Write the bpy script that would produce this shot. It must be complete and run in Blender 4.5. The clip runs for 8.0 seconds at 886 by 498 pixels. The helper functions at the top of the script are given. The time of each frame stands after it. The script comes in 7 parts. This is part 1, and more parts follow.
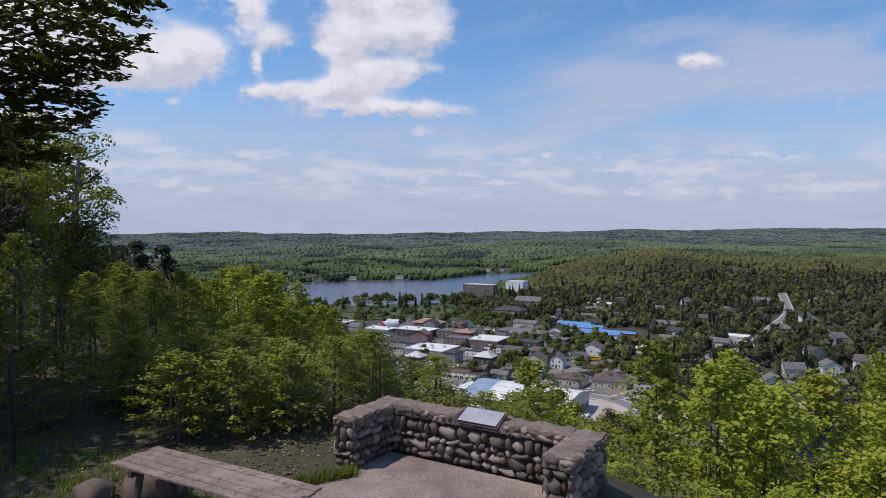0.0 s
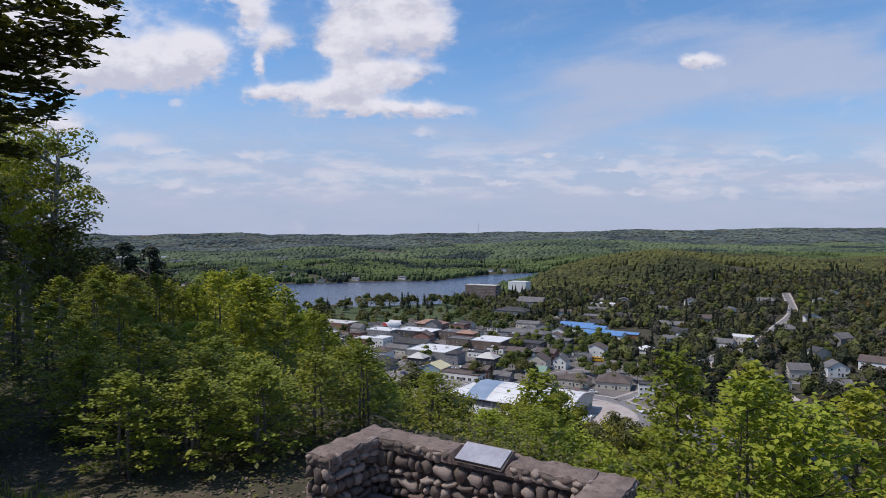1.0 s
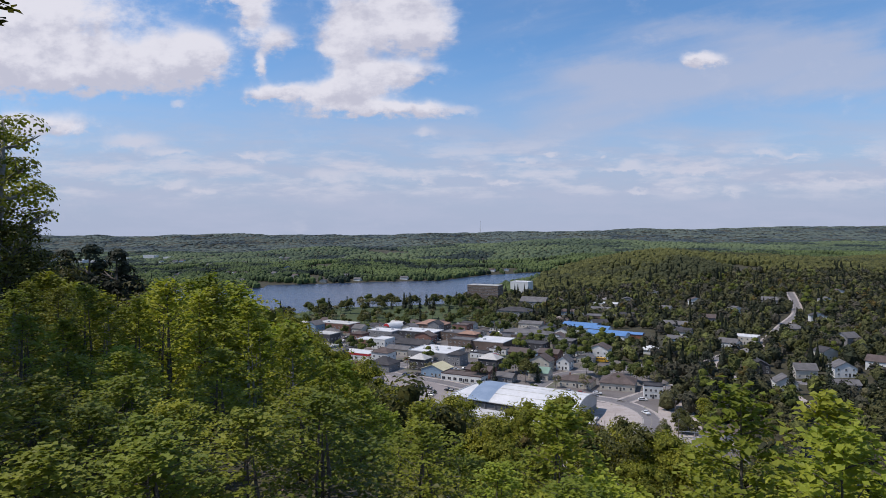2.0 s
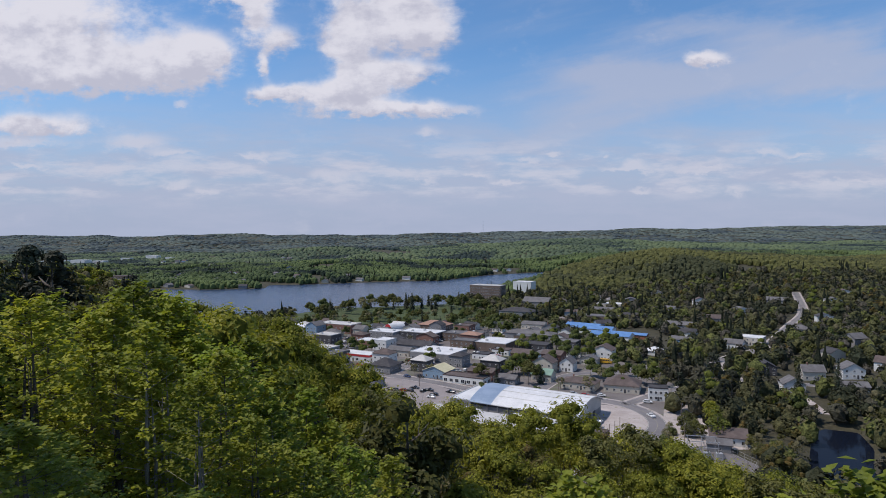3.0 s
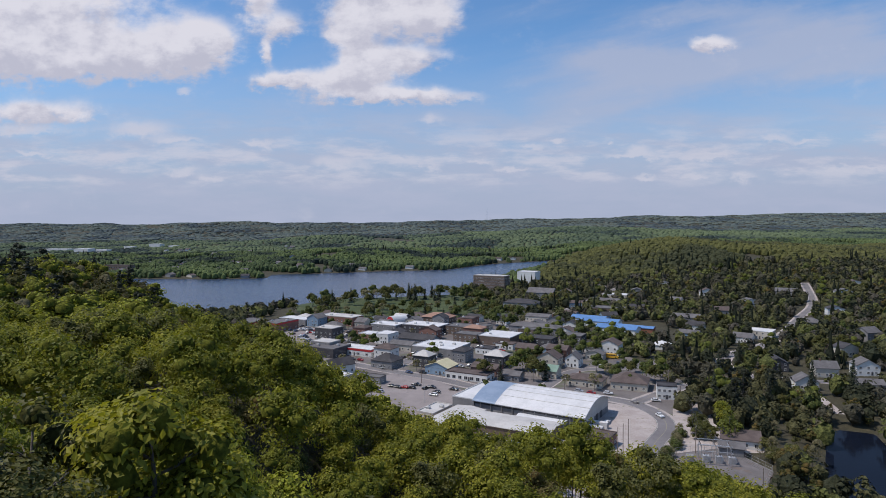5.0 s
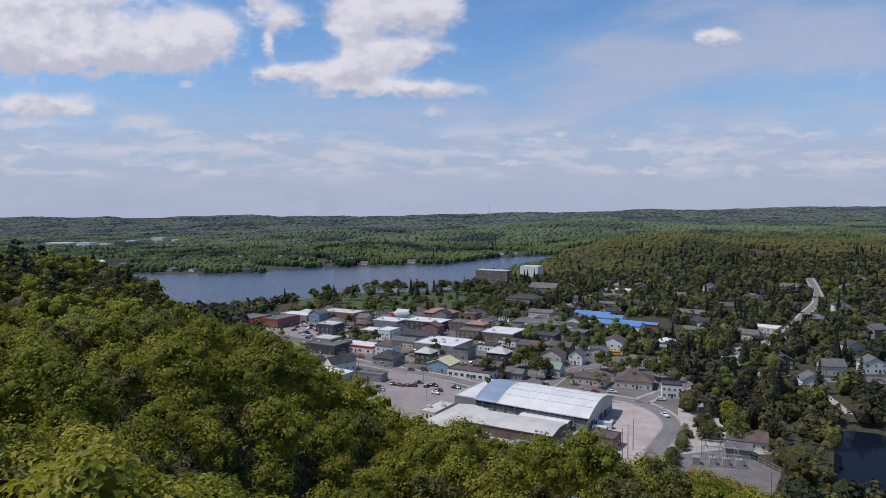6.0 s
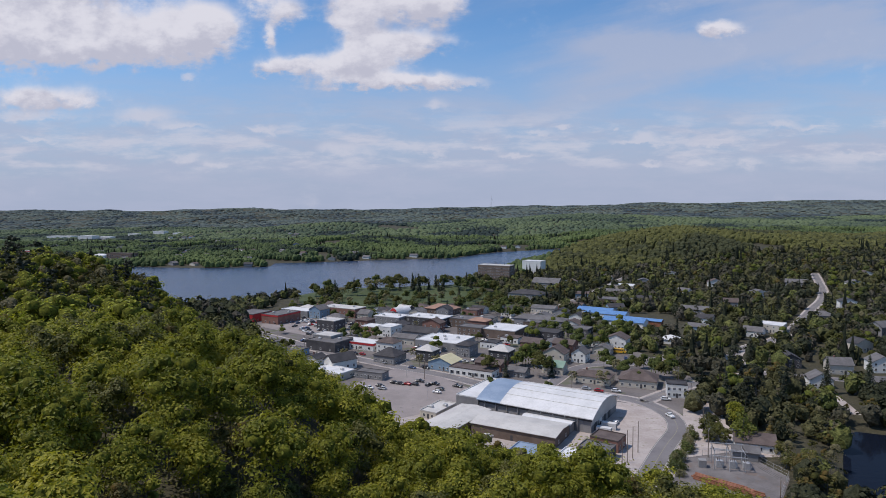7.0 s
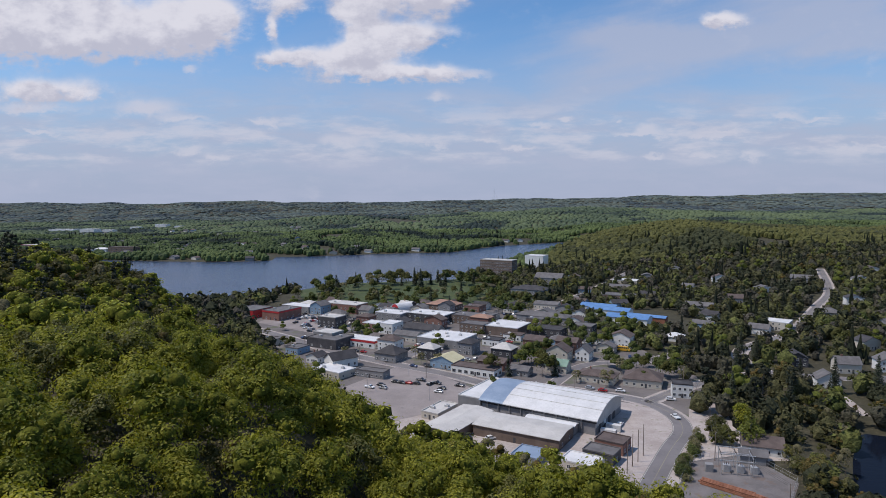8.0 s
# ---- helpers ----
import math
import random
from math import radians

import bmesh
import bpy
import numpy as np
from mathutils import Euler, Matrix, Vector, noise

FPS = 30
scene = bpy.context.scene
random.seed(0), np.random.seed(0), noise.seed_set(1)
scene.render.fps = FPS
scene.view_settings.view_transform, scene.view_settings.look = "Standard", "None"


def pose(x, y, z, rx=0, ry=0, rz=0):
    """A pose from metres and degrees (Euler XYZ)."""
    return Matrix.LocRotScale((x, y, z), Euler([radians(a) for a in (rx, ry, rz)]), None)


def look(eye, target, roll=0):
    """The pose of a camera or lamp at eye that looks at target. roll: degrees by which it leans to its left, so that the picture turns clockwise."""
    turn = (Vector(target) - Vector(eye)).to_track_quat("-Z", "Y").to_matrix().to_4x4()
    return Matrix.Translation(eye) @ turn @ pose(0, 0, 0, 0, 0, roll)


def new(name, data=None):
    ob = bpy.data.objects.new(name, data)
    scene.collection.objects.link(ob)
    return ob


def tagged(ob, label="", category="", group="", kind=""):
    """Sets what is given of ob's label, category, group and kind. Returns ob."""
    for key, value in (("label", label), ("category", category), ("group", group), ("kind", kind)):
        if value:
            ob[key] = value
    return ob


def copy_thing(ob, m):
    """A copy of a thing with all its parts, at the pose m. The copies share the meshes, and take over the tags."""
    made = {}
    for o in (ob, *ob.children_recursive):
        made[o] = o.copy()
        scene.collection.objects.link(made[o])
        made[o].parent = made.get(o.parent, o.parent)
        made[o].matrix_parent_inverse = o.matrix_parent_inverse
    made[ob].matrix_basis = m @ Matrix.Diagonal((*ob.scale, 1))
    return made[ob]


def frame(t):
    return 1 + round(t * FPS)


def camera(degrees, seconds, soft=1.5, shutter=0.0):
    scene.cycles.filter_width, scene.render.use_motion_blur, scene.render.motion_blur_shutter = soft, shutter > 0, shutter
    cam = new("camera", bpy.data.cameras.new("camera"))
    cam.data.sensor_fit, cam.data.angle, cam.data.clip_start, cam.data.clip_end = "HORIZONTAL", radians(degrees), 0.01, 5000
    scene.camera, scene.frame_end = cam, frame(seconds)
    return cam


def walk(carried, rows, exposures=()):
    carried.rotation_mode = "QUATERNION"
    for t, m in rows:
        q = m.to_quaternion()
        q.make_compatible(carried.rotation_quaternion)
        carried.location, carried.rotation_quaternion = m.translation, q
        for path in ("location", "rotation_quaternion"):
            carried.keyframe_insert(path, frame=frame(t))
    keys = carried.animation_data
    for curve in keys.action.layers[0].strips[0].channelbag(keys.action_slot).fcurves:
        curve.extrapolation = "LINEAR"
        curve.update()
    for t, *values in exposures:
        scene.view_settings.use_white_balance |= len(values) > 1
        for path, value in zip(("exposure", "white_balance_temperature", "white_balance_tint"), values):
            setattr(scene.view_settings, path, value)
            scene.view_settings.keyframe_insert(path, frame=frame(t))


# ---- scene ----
# ---------------------------------------------------------------- camera
cam = camera(70.0, 8.0, 0.6)
PATH = [
    (0.0, (-0.712, 3.783, 92.910), -0.903, -1.467, 0.039),
    (0.5, (-0.634, 4.388, 92.906), -0.794, -1.467, 0.004),
    (1.0, (-0.563, 5.555, 92.917), -0.685, -1.418, -0.087),
    (1.5, (-0.545, 7.272, 92.930), -0.610, -1.425, -0.226),
    (3.0, (0.254, 14.312, 92.868), -0.261, -1.435, -0.356),
    (3.5, (0.470, 16.966, 93.562), -0.171, -1.628, -0.391),
    (4.0, (0.675, 19.382, 94.494), -0.089, -1.940, -0.406),
    (4.5, (0.900, 21.888, 95.366), -0.001, -2.281, -0.415),
    (6.0, (1.287, 28.694, 97.504), 0.330, -3.189, -0.406),
    (6.5, (1.405, 31.291, 98.353), 0.442, -3.512, -0.389),
    (7.0, (1.458, 33.816, 99.255), 0.520, -3.817, -0.375),
    (7.5, (1.514, 36.400, 100.313), 0.621, -4.150, -0.372),
    (8.0, (1.599, 38.952, 101.407), 0.726, -4.487, -0.365),
]


def heading(eye, yaw, pitch, roll):
    a, p = radians(yaw), radians(pitch)
    way = Vector((-math.sin(a) * math.cos(p), math.cos(a) * math.cos(p), math.sin(p)))
    return look(eye, Vector(eye) + 100 * way, roll)


walk(cam, [(t, heading(eye, yaw, pitch, roll)) for t, eye, yaw, pitch, roll in PATH], [(0.0, -0.23, 6200, 15), (1.6, -0.25, 6200, 15), (3.0, -0.34, 6200, 15), (8.0, -0.36, 6200, 15)])

# ---------------------------------------------------------------- world, sun, exposure
SUN = Vector((-0.50, -0.05, 0.86)).normalized()


def link(tree, a, b):
    tree.links.new(a, b)


def calc(tree, op, a, b=None, c=None):
    """A math node; numbers or sockets in, a socket out."""
    n = tree.nodes.new("ShaderNodeMath")
    n.operation = op
    for i, v in enumerate((a, b, c)):
        if v is None:
            continue
        if isinstance(v, (int, float)):
            n.inputs[i].default_value = v
        else:
            tree.links.new(v, n.inputs[i])
    return n.outputs[0]


def ramp(tree, value, lo, hi, out_lo=0.0, out_hi=1.0):
    n = tree.nodes.new("ShaderNodeMapRange")
    n.interpolation_type = "SMOOTHSTEP"
    tree.links.new(value, n.inputs[0])
    for i, v in enumerate((lo, hi, out_lo, out_hi)):
        n.inputs[i + 1].default_value = v
    return n.outputs[0]


def noise_of(tree, vector, scale, detail=4.0, rough=0.55):
    n = tree.nodes.new("ShaderNodeTexNoise")
    n.inputs["Scale"].default_value = scale
    n.inputs["Detail"].default_value = detail
    n.inputs["Roughness"].default_value = rough
    if vector is not None:
        tree.links.new(vector, n.inputs["Vector"])
    return n.outputs["Fac"]


def mix_of(tree, fac, a, b, kind="MIX"):
    n = tree.nodes.new("ShaderNodeMix")
    n.data_type, n.blend_type = "RGBA", kind
    if isinstance(fac, (int, float)):
        n.inputs[0].default_value = fac
    else:
        tree.links.new(fac, n.inputs[0])
    for i, v in ((6, a), (7, b)):
        if isinstance(v, tuple):
            n.inputs[i].default_value = (*v[:3], 1)
        else:
            tree.links.new(v, n.inputs[i])
    return n.outputs[2]


def combine(tree, x, y, z):
    n = tree.nodes.new("ShaderNodeCombineXYZ")
    for i, v in enumerate((x, y, z)):
        if isinstance(v, (int, float)):
            n.inputs[i].default_value = v
        else:
            tree.links.new(v, n.inputs[i])
    return n.outputs[0]


def vec(tree, op, a, b, c=None):
    """A vector math node; triples or sockets in, a vector socket out, or a value for a dot product."""
    n = tree.nodes.new("ShaderNodeVectorMath")
    n.operation = op
    for i, v in enumerate((a, b, c)):
        if isinstance(v, tuple):
            n.inputs[i].default_value = v
        elif v is not None:
            tree.links.new(v, n.inputs[i])
    return n.outputs["Value" if op == "DOT_PRODUCT" else "Vector"]


def puffs(tree, at, spots, sharp):
    """The summed bulk of soft ellipses (middle, half width, half height), and how high in them a place lies."""
    bulk, rise = None, None
    for cx, cy, rx, ry in spots:
        q = vec(tree, "MULTIPLY_ADD", at, (1 / rx, 1 / ry, 0.0), (-cx / rx, -cy / ry, 0.0))
        one = calc(tree, "POWER", sharp, vec(tree, "DOT_PRODUCT", q, q))
        high = calc(tree, "MULTIPLY", one, vec(tree, "DOT_PRODUCT", q, (0.0, 1.0, 0.0)))
        bulk = one if bulk is None else calc(tree, "ADD", bulk, one)
        rise = high if rise is None else calc(tree, "ADD", rise, high)
    return bulk, rise


# the heaped clouds, the scraps between them, the low rows and the thin veils
HEAPS = [(-0.615, 0.333, 0.152, 0.071), (-0.634, 0.259, 0.125, 0.03), (-0.497, 0.258, 0.098, 0.03), (-0.404, 0.271, 0.067, 0.038), (-0.356, 0.284, 0.027, 0.023), (-0.792, 0.299, 0.125, 0.071), (-0.258, 0.305, 0.038, 0.021),
         (-0.288, 0.347, 0.027, 0.021), (-0.276, 0.263, 0.010, 0.018), (-0.31, 0.371, 0.045, 0.013), (-0.076, 0.339, 0.085, 0.045), (-0.032, 0.313, 0.045, 0.03), (-0.139, 0.291, 0.032, 0.027), (-0.068, 0.253, 0.071, 0.018),
         (-0.122, 0.232, 0.054, 0.023), (-0.166, 0.215, 0.049, 0.02), (-0.246, 0.223, 0.038, 0.013), (-0.281, 0.215, 0.02, 0.009), (-0.029, 0.196, 0.054, 0.013), (-0.113, 0.194, 0.063, 0.010), (-0.076, 0.418, 0.08, 0.054),
         (-0.636, 0.173, 0.094, 0.019), (0.42, 0.272, 0.036, 0.011)]
SCRAPS = [(0.033, 0.194, 0.03, 0.007), (-0.02, 0.158, 0.023, 0.009), (-0.405, 0.205, 0.016, 0.006), (-0.663, 0.147, 0.071, 0.007), (-0.473, 0.146, 0.054, 0.012), (-0.416, 0.128, 0.036, 0.006), (-0.646, 0.111, 0.036, 0.004),
          (-0.287, 0.123, 0.036, 0.005), (-0.167, 0.091, 0.055, 0.013), (-0.069, 0.097, 0.023, 0.005), (-0.029, 0.087, 0.03, 0.007), (-0.362, 0.067, 0.027, 0.006), (-0.407, 0.081, 0.032, 0.007)]
ROWS = [(0.135, 0.114, 0.032, 0.006), (0.182, 0.125, 0.016, 0.004), (0.109, 0.08, 0.025, 0.004), (0.06, 0.09, 0.025, 0.005), (0.312, 0.109, 0.02, 0.008), (0.296, 0.1, 0.045, 0.005), (0.421, 0.104, 0.046, 0.004), (0.408, 0.096, 0.054, 0.005),
        (0.521, 0.125, 0.023, 0.007), (0.399, 0.067, 0.023, 0.006), (0.477, 0.065, 0.021, 0.007), (0.627, 0.075, 0.03, 0.005), (0.672, 0.077, 0.018, 0.005), (0.256, 0.118, 0.008, 0.004), (0.323, 0.065, 0.014, 0.004), (0.573, 0.12, 0.027, 0.004)]
VEILS = [(0.265, 0.25, 0.071, 0.02), (0.34, 0.223, 0.107, 0.03), (0.492, 0.231, 0.17, 0.039), (0.643, 0.248, 0.098, 0.036), (0.234, 0.175, 0.107, 0.029), (0.153, 0.14, 0.071, 0.018), (0.42, 0.324, 0.152, 0.020), (0.581, 0.288, 0.134, 0.025)]


def make_sky():
    world = bpy.data.worlds.new("sky")
    scene.world = world
    world.use_nodes = True
    t = world.node_tree
    t.nodes.clear()
    sky = t.nodes.new("ShaderNodeTexSky")
    sky.sky_type = "NISHITA"
    sky.sun_disc = False
    sky.sun_elevation = math.asin(SUN.z)
    sky.sun_rotation = math.atan2(SUN.x, SUN.y)
    sky.altitude = 300
    sky.air_density, sky.dust_density, sky.ozone_density = 1.0, 0.7, 2.0
    coord = t.nodes.new("ShaderNodeTexCoord").outputs["Generated"]
    sep = t.nodes.new("ShaderNodeSeparateXYZ")
    link(t, coord, sep.inputs[0])
    x, y, z = sep.outputs
    ay = calc(t, "MAXIMUM", calc(t, "ABSOLUTE", y), 0.08)
    u, v = calc(t, "DIVIDE", x, ay), calc(t, "DIVIDE", z, ay)
    flat = combine(t, u, v, 0.0)
    # billows that bend and fray the clouds
    n1 = noise_of(t, flat, 11.0, 7.0, 0.56)
    n2 = noise_of(t, combine(t, u, calc(t, "MULTIPLY", v, 1.7), 5.0), 30.0, 6.0, 0.6)
    bent = combine(t, calc(t, "ADD", u, calc(t, "MULTIPLY", calc(t, "SUBTRACT", n1, 0.5), 0.09)), calc(t, "ADD", v, calc(t, "MULTIPLY", calc(t, "SUBTRACT", n2, 0.5), 0.035)), 0.0)
    bulk, rise = puffs(t, bent, HEAPS, 0.42)
    fray = calc(t, "ADD", calc(t, "MULTIPLY", calc(t, "SUBTRACT", n1, 0.5), 1.5), calc(t, "MULTIPLY", calc(t, "SUBTRACT", n2, 0.5), 1.1))
    heap = ramp(t, calc(t, "ADD", bulk, calc(t, "MULTIPLY", fray, calc(t, "MINIMUM", calc(t, "MULTIPLY", bulk, 3.0), 1.0))), 0.12, 0.92, 0.0, 0.97)
    scrap, _ = puffs(t, bent, SCRAPS, 0.42)
    row, _ = puffs(t, bent, ROWS, 0.42)
    # the crowded small heaps low over the hills
    field = noise_of(t, combine(t, calc(t, "MULTIPLY", u, 9.0), calc(t, "MULTIPLY", v, 34.0), 2.0), 1.0, 6.0, 0.6)
    field = calc(t, "MULTIPLY", ramp(t, field, 0.44, 0.66, 0.0, 0.62), calc(t, "MULTIPLY", ramp(t, v, 0.035, 0.075), ramp(t, v, 0.17, 0.105)))
    wisp = ramp(t, calc(t, "ADD", calc(t, "MULTIPLY", calc(t, "MAXIMUM", scrap, row), 0.9), calc(t, "MULTIPLY", fray, 0.8)), 0.05, 1.0, 0.0, 0.66)
    # thin veils drawn out to the right, and low haze in bands
    veil_at = combine(t, calc(t, "SUBTRACT", u, calc(t, "MULTIPLY", v, 1.6)), calc(t, "ADD", calc(t, "MULTIPLY", v, 3.4), calc(t, "MULTIPLY", u, -0.5)), 4.0)
    streak = noise_of(t, veil_at, 4.2, 7.0, 0.55)
    sheet_bulk, _ = puffs(t, bent, VEILS, 0.45)
    veil = ramp(t, calc(t, "ADD", calc(t, "MULTIPLY", sheet_bulk, 0.42), calc(t, "MULTIPLY", calc(t, "SUBTRACT", streak, 0.5), 1.5)), -0.16, 0.68, 0.0, 0.78)
    veil = calc(t, "MULTIPLY", veil, ramp(t, u, -0.05, 0.22, 0.25, 1.0))
    band_at = combine(t, u, calc(t, "MULTIPLY", v, 4.5), 9.0)
    band = ramp(t, noise_of(t, band_at, 6.0, 7.0, 0.58), 0.34, 0.66, 0.0, 0.75)
    band = calc(t, "MULTIPLY", band, ramp(t, v, 0.24, 0.10))
    haze = ramp(t, v, 0.29, 0.015, 0.0, 0.95)
    sky_col = mix_of(t, 1.0, sky.outputs[0], (0.108, 0.146, 0.166), "MULTIPLY")
    pale = mix_of(t, haze, sky_col, (0.485, 0.55, 0.70))
    thin = mix_of(t, calc(t, "MAXIMUM", veil, band), pale, (0.545, 0.60, 0.735))
    # sunlit tops, greyer bases
    n3 = noise_of(t, combine(t, u, calc(t, "MULTIPLY", v, 1.5), 1.7), 20.0, 6.0, 0.6)
    lit = calc(t, "ADD", calc(t, "DIVIDE", rise, calc(t, "ADD", bulk, 0.15)), calc(t, "MULTIPLY", calc(t, "SUBTRACT", n3, 0.5), 3.2))
    white = mix_of(t, ramp(t, lit, -0.75, 0.40), (0.66, 0.66, 0.735), (0.93, 0.915, 0.94))
    soft = mix_of(t, calc(t, "MAXIMUM", wisp, field), thin, (0.80, 0.795, 0.85))
    out_col = mix_of(t, heap, soft, white)
    bg = t.nodes.new("ShaderNodeBackground")
    link(t, out_col, bg.inputs[0])
    bg.inputs[1].default_value = 1.0
    out = t.nodes.new("ShaderNodeOutputWorld")
    link(t, bg.outputs[0], out.inputs[0])


make_sky()
lamp = bpy.data.lights.new("sun", "SUN")
lamp.energy, lamp.angle, lamp.color = 4.3, radians(0.53), (1.0, 0.92, 0.81)
new("sun", lamp).matrix_world = look((0, 0, 300), Vector((0, 0, 300)) - SUN)

# ---------------------------------------------------------------- materials
def material(name, a, b, scale=1.0, rough=0.8, bump=0.15, fine=8.0, metal=0.0, spots=None, world=False, spec=0.4):
    """Two colours mixed by noise at two scales, with fine relief. scale: stains per metre; fine: grain against stains."""
    m = bpy.data.materials.new(name)
    m.use_nodes = True
    t = m.node_tree
    p = t.nodes["Principled BSDF"]
    if world:
        at = t.nodes.new("ShaderNodeNewGeometry").outputs["Position"]
    else:
        at = t.nodes.new("ShaderNodeTexCoord").outputs["Object"]
    big = noise_of(t, at, scale, 4.0, 0.6)
    small = noise_of(t, at, scale * fine, 4.0, 0.65)
    fac = ramp(t, calc(t, "ADD", calc(t, "MULTIPLY", big, 0.6), calc(t, "MULTIPLY", small, 0.4)), 0.36, 0.64)
    col = mix_of(t, fac, a, b)
    if spots:
        col = mix_of(t, ramp(t, noise_of(t, at, spots[0], 5.0, 0.6), spots[1], spots[1] + 0.1, 0.0, spots[3]), col, spots[2])
    link(t, col, p.inputs["Base Color"])
    p.inputs["Metallic"].default_value = metal
    p.inputs["Specular IOR Level"].default_value = spec
    link(t, ramp(t, small, 0.3, 0.7, max(rough - 0.08, 0.02), min(rough + 0.08, 1.0)), p.inputs["Roughness"])
    if bump:
        bp = t.nodes.new("ShaderNodeBump")
        bp.inputs["Strength"].default_value = bump
        bp.inputs["Distance"].default_value = 0.4 / (scale * fine)
        link(t, small, bp.inputs["Height"])
        link(t, bp.outputs[0], p.inputs["Normal"])
    return m


def foliage(name, a, b, c, through_light=0.35, rough=0.55):
    """Leaves: three colours by leaf and by tree, with light shining through."""
    m = bpy.data.materials.new(name)
    m.use_nodes = True
    t = m.node_tree
    p = t.nodes["Principled BSDF"]
    leaf = t.nodes.new("ShaderNodeNewGeometry").outputs["Random Per Island"]
    tree_r = t.nodes.new("ShaderNodeObjectInfo").outputs["Random"]
    at = t.nodes.new("ShaderNodeTexCoord").outputs["Object"]
    col = mix_of(t, leaf, a, b)
    col = mix_of(t, ramp(t, noise_of(t, at, 0.45, 2.0), 0.4, 0.65), col, c)
    hue = t.nodes.new("ShaderNodeHueSaturation")
    link(t, calc(t, "ADD", 0.482, calc(t, "MULTIPLY", tree_r, 0.03)), hue.inputs["Hue"])
    link(t, calc(t, "ADD", 0.72, calc(t, "MULTIPLY", calc(t, "FRACT", calc(t, "MULTIPLY", tree_r, 7.3)), 0.5)), hue.inputs["Value"])
    link(t, col, hue.inputs["Color"])
    link(t, hue.outputs[0], p.inputs["Base Color"])
    p.inputs["Roughness"].default_value = rough
    p.inputs["Specular IOR Level"].default_value = 0.25
    tr = t.nodes.new("ShaderNodeBsdfTranslucent")
    link(t, mix_of(t, 1.0, hue.outputs[0], (1.0, 1.0, 0.55), "MULTIPLY"), tr.inputs[0])
    mx = t.nodes.new("ShaderNodeMixShader")
    mx.inputs[0].default_value = through_light
    link(t, p.outputs[0], mx.inputs[1])
    link(t, tr.outputs[0], mx.inputs[2])
    link(t, mx.outputs[0], t.nodes["Material Output"].inputs["Surface"])
    return m


def woods_material(name, a, b, c, dark=None, crisp=1.0):
    """Far crowns: colours by crown and by stand, leafy relief with shade painted into its gaps. crisp: strength of
    both.
    """
    m = bpy.data.materials.new(name)
    m.use_nodes = True
    t = m.node_tree
    p = t.nodes["Principled BSDF"]
    geo = t.nodes.new("ShaderNodeNewGeometry")
    crown, at = geo.outputs["Random Per Island"], geo.outputs["Position"]
    stand = ramp(t, noise_of(t, at, 0.0035, 4.0), 0.42, 0.58)
    col = mix_of(t, crown, a, b)
    col = mix_of(t, calc(t, "MULTIPLY", stand, 0.8), col, c)
    if dark:
        firs = ramp(t, noise_of(t, at, 0.0042, 6.0, 0.66), 0.51, 0.58)
        col = mix_of(t, calc(t, "MULTIPLY", firs, 0.92), col, dark)
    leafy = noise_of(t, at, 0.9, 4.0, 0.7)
    # low spots of the relief mixed towards black, as painted shade
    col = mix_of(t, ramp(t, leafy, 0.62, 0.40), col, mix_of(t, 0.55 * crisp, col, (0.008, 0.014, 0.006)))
    link(t, col, p.inputs["Base Color"])
    p.inputs["Roughness"].default_value = 0.8
    p.inputs["Specular IOR Level"].default_value = 0.1
    bp = t.nodes.new("ShaderNodeBump")
    bp.inputs["Strength"].default_value = 0.9 * crisp
    bp.inputs["Distance"].default_value = 1.2
    link(t, leafy, bp.inputs["Height"])
    link(t, bp.outputs[0], p.inputs["Normal"])
    return m


def water_material(name, deep, wave):
    m = bpy.data.materials.new(name)
    m.use_nodes = True
    t = m.node_tree
    p = t.nodes["Principled BSDF"]
    at = t.nodes.new("ShaderNodeNewGeometry").outputs["Position"]
    gust = noise_of(t, at, 0.006, 4.0, 0.6)
    link(t, mix_of(t, ramp(t, gust, 0.35, 0.65), deep, tuple(v * 1.35 for v in deep)), p.inputs["Base Color"])
    p.inputs["Roughness"].default_value = 0.22 if wave > 0.1 else 0.08
    p.inputs["IOR"].default_value = 1.33
    # weak specular for the river, in place of dark trees mirrored there
    p.inputs["Specular IOR Level"].default_value = 0.5 if wave > 0.1 else 0.04
    sep = t.nodes.new("ShaderNodeSeparateXYZ")
    link(t, at, sep.inputs[0])
    stretched = combine(t, calc(t, "MULTIPLY", sep.outputs[0], 0.35), sep.outputs[1], 0.0)
    bp = t.nodes.new("ShaderNodeBump")
    bp.inputs["Strength"].default_value = wave
    bp.inputs["Distance"].default_value = 1.0
    link(t, noise_of(t, stretched, 0.5, 5.0, 0.6), bp.inputs["Height"])
    link(t, bp.outputs[0], p.inputs["Normal"])
    return m


def glass_material(name):
    m = bpy.data.materials.new(name)
    m.use_nodes = True
    p = m.node_tree.nodes["Principled BSDF"]
    p.inputs["Base Color"].default_value = (0.03, 0.035, 0.045, 1)
    p.inputs["Roughness"].default_value = 0.06
    p.inputs["Specular IOR Level"].default_value = 0.8
    return m


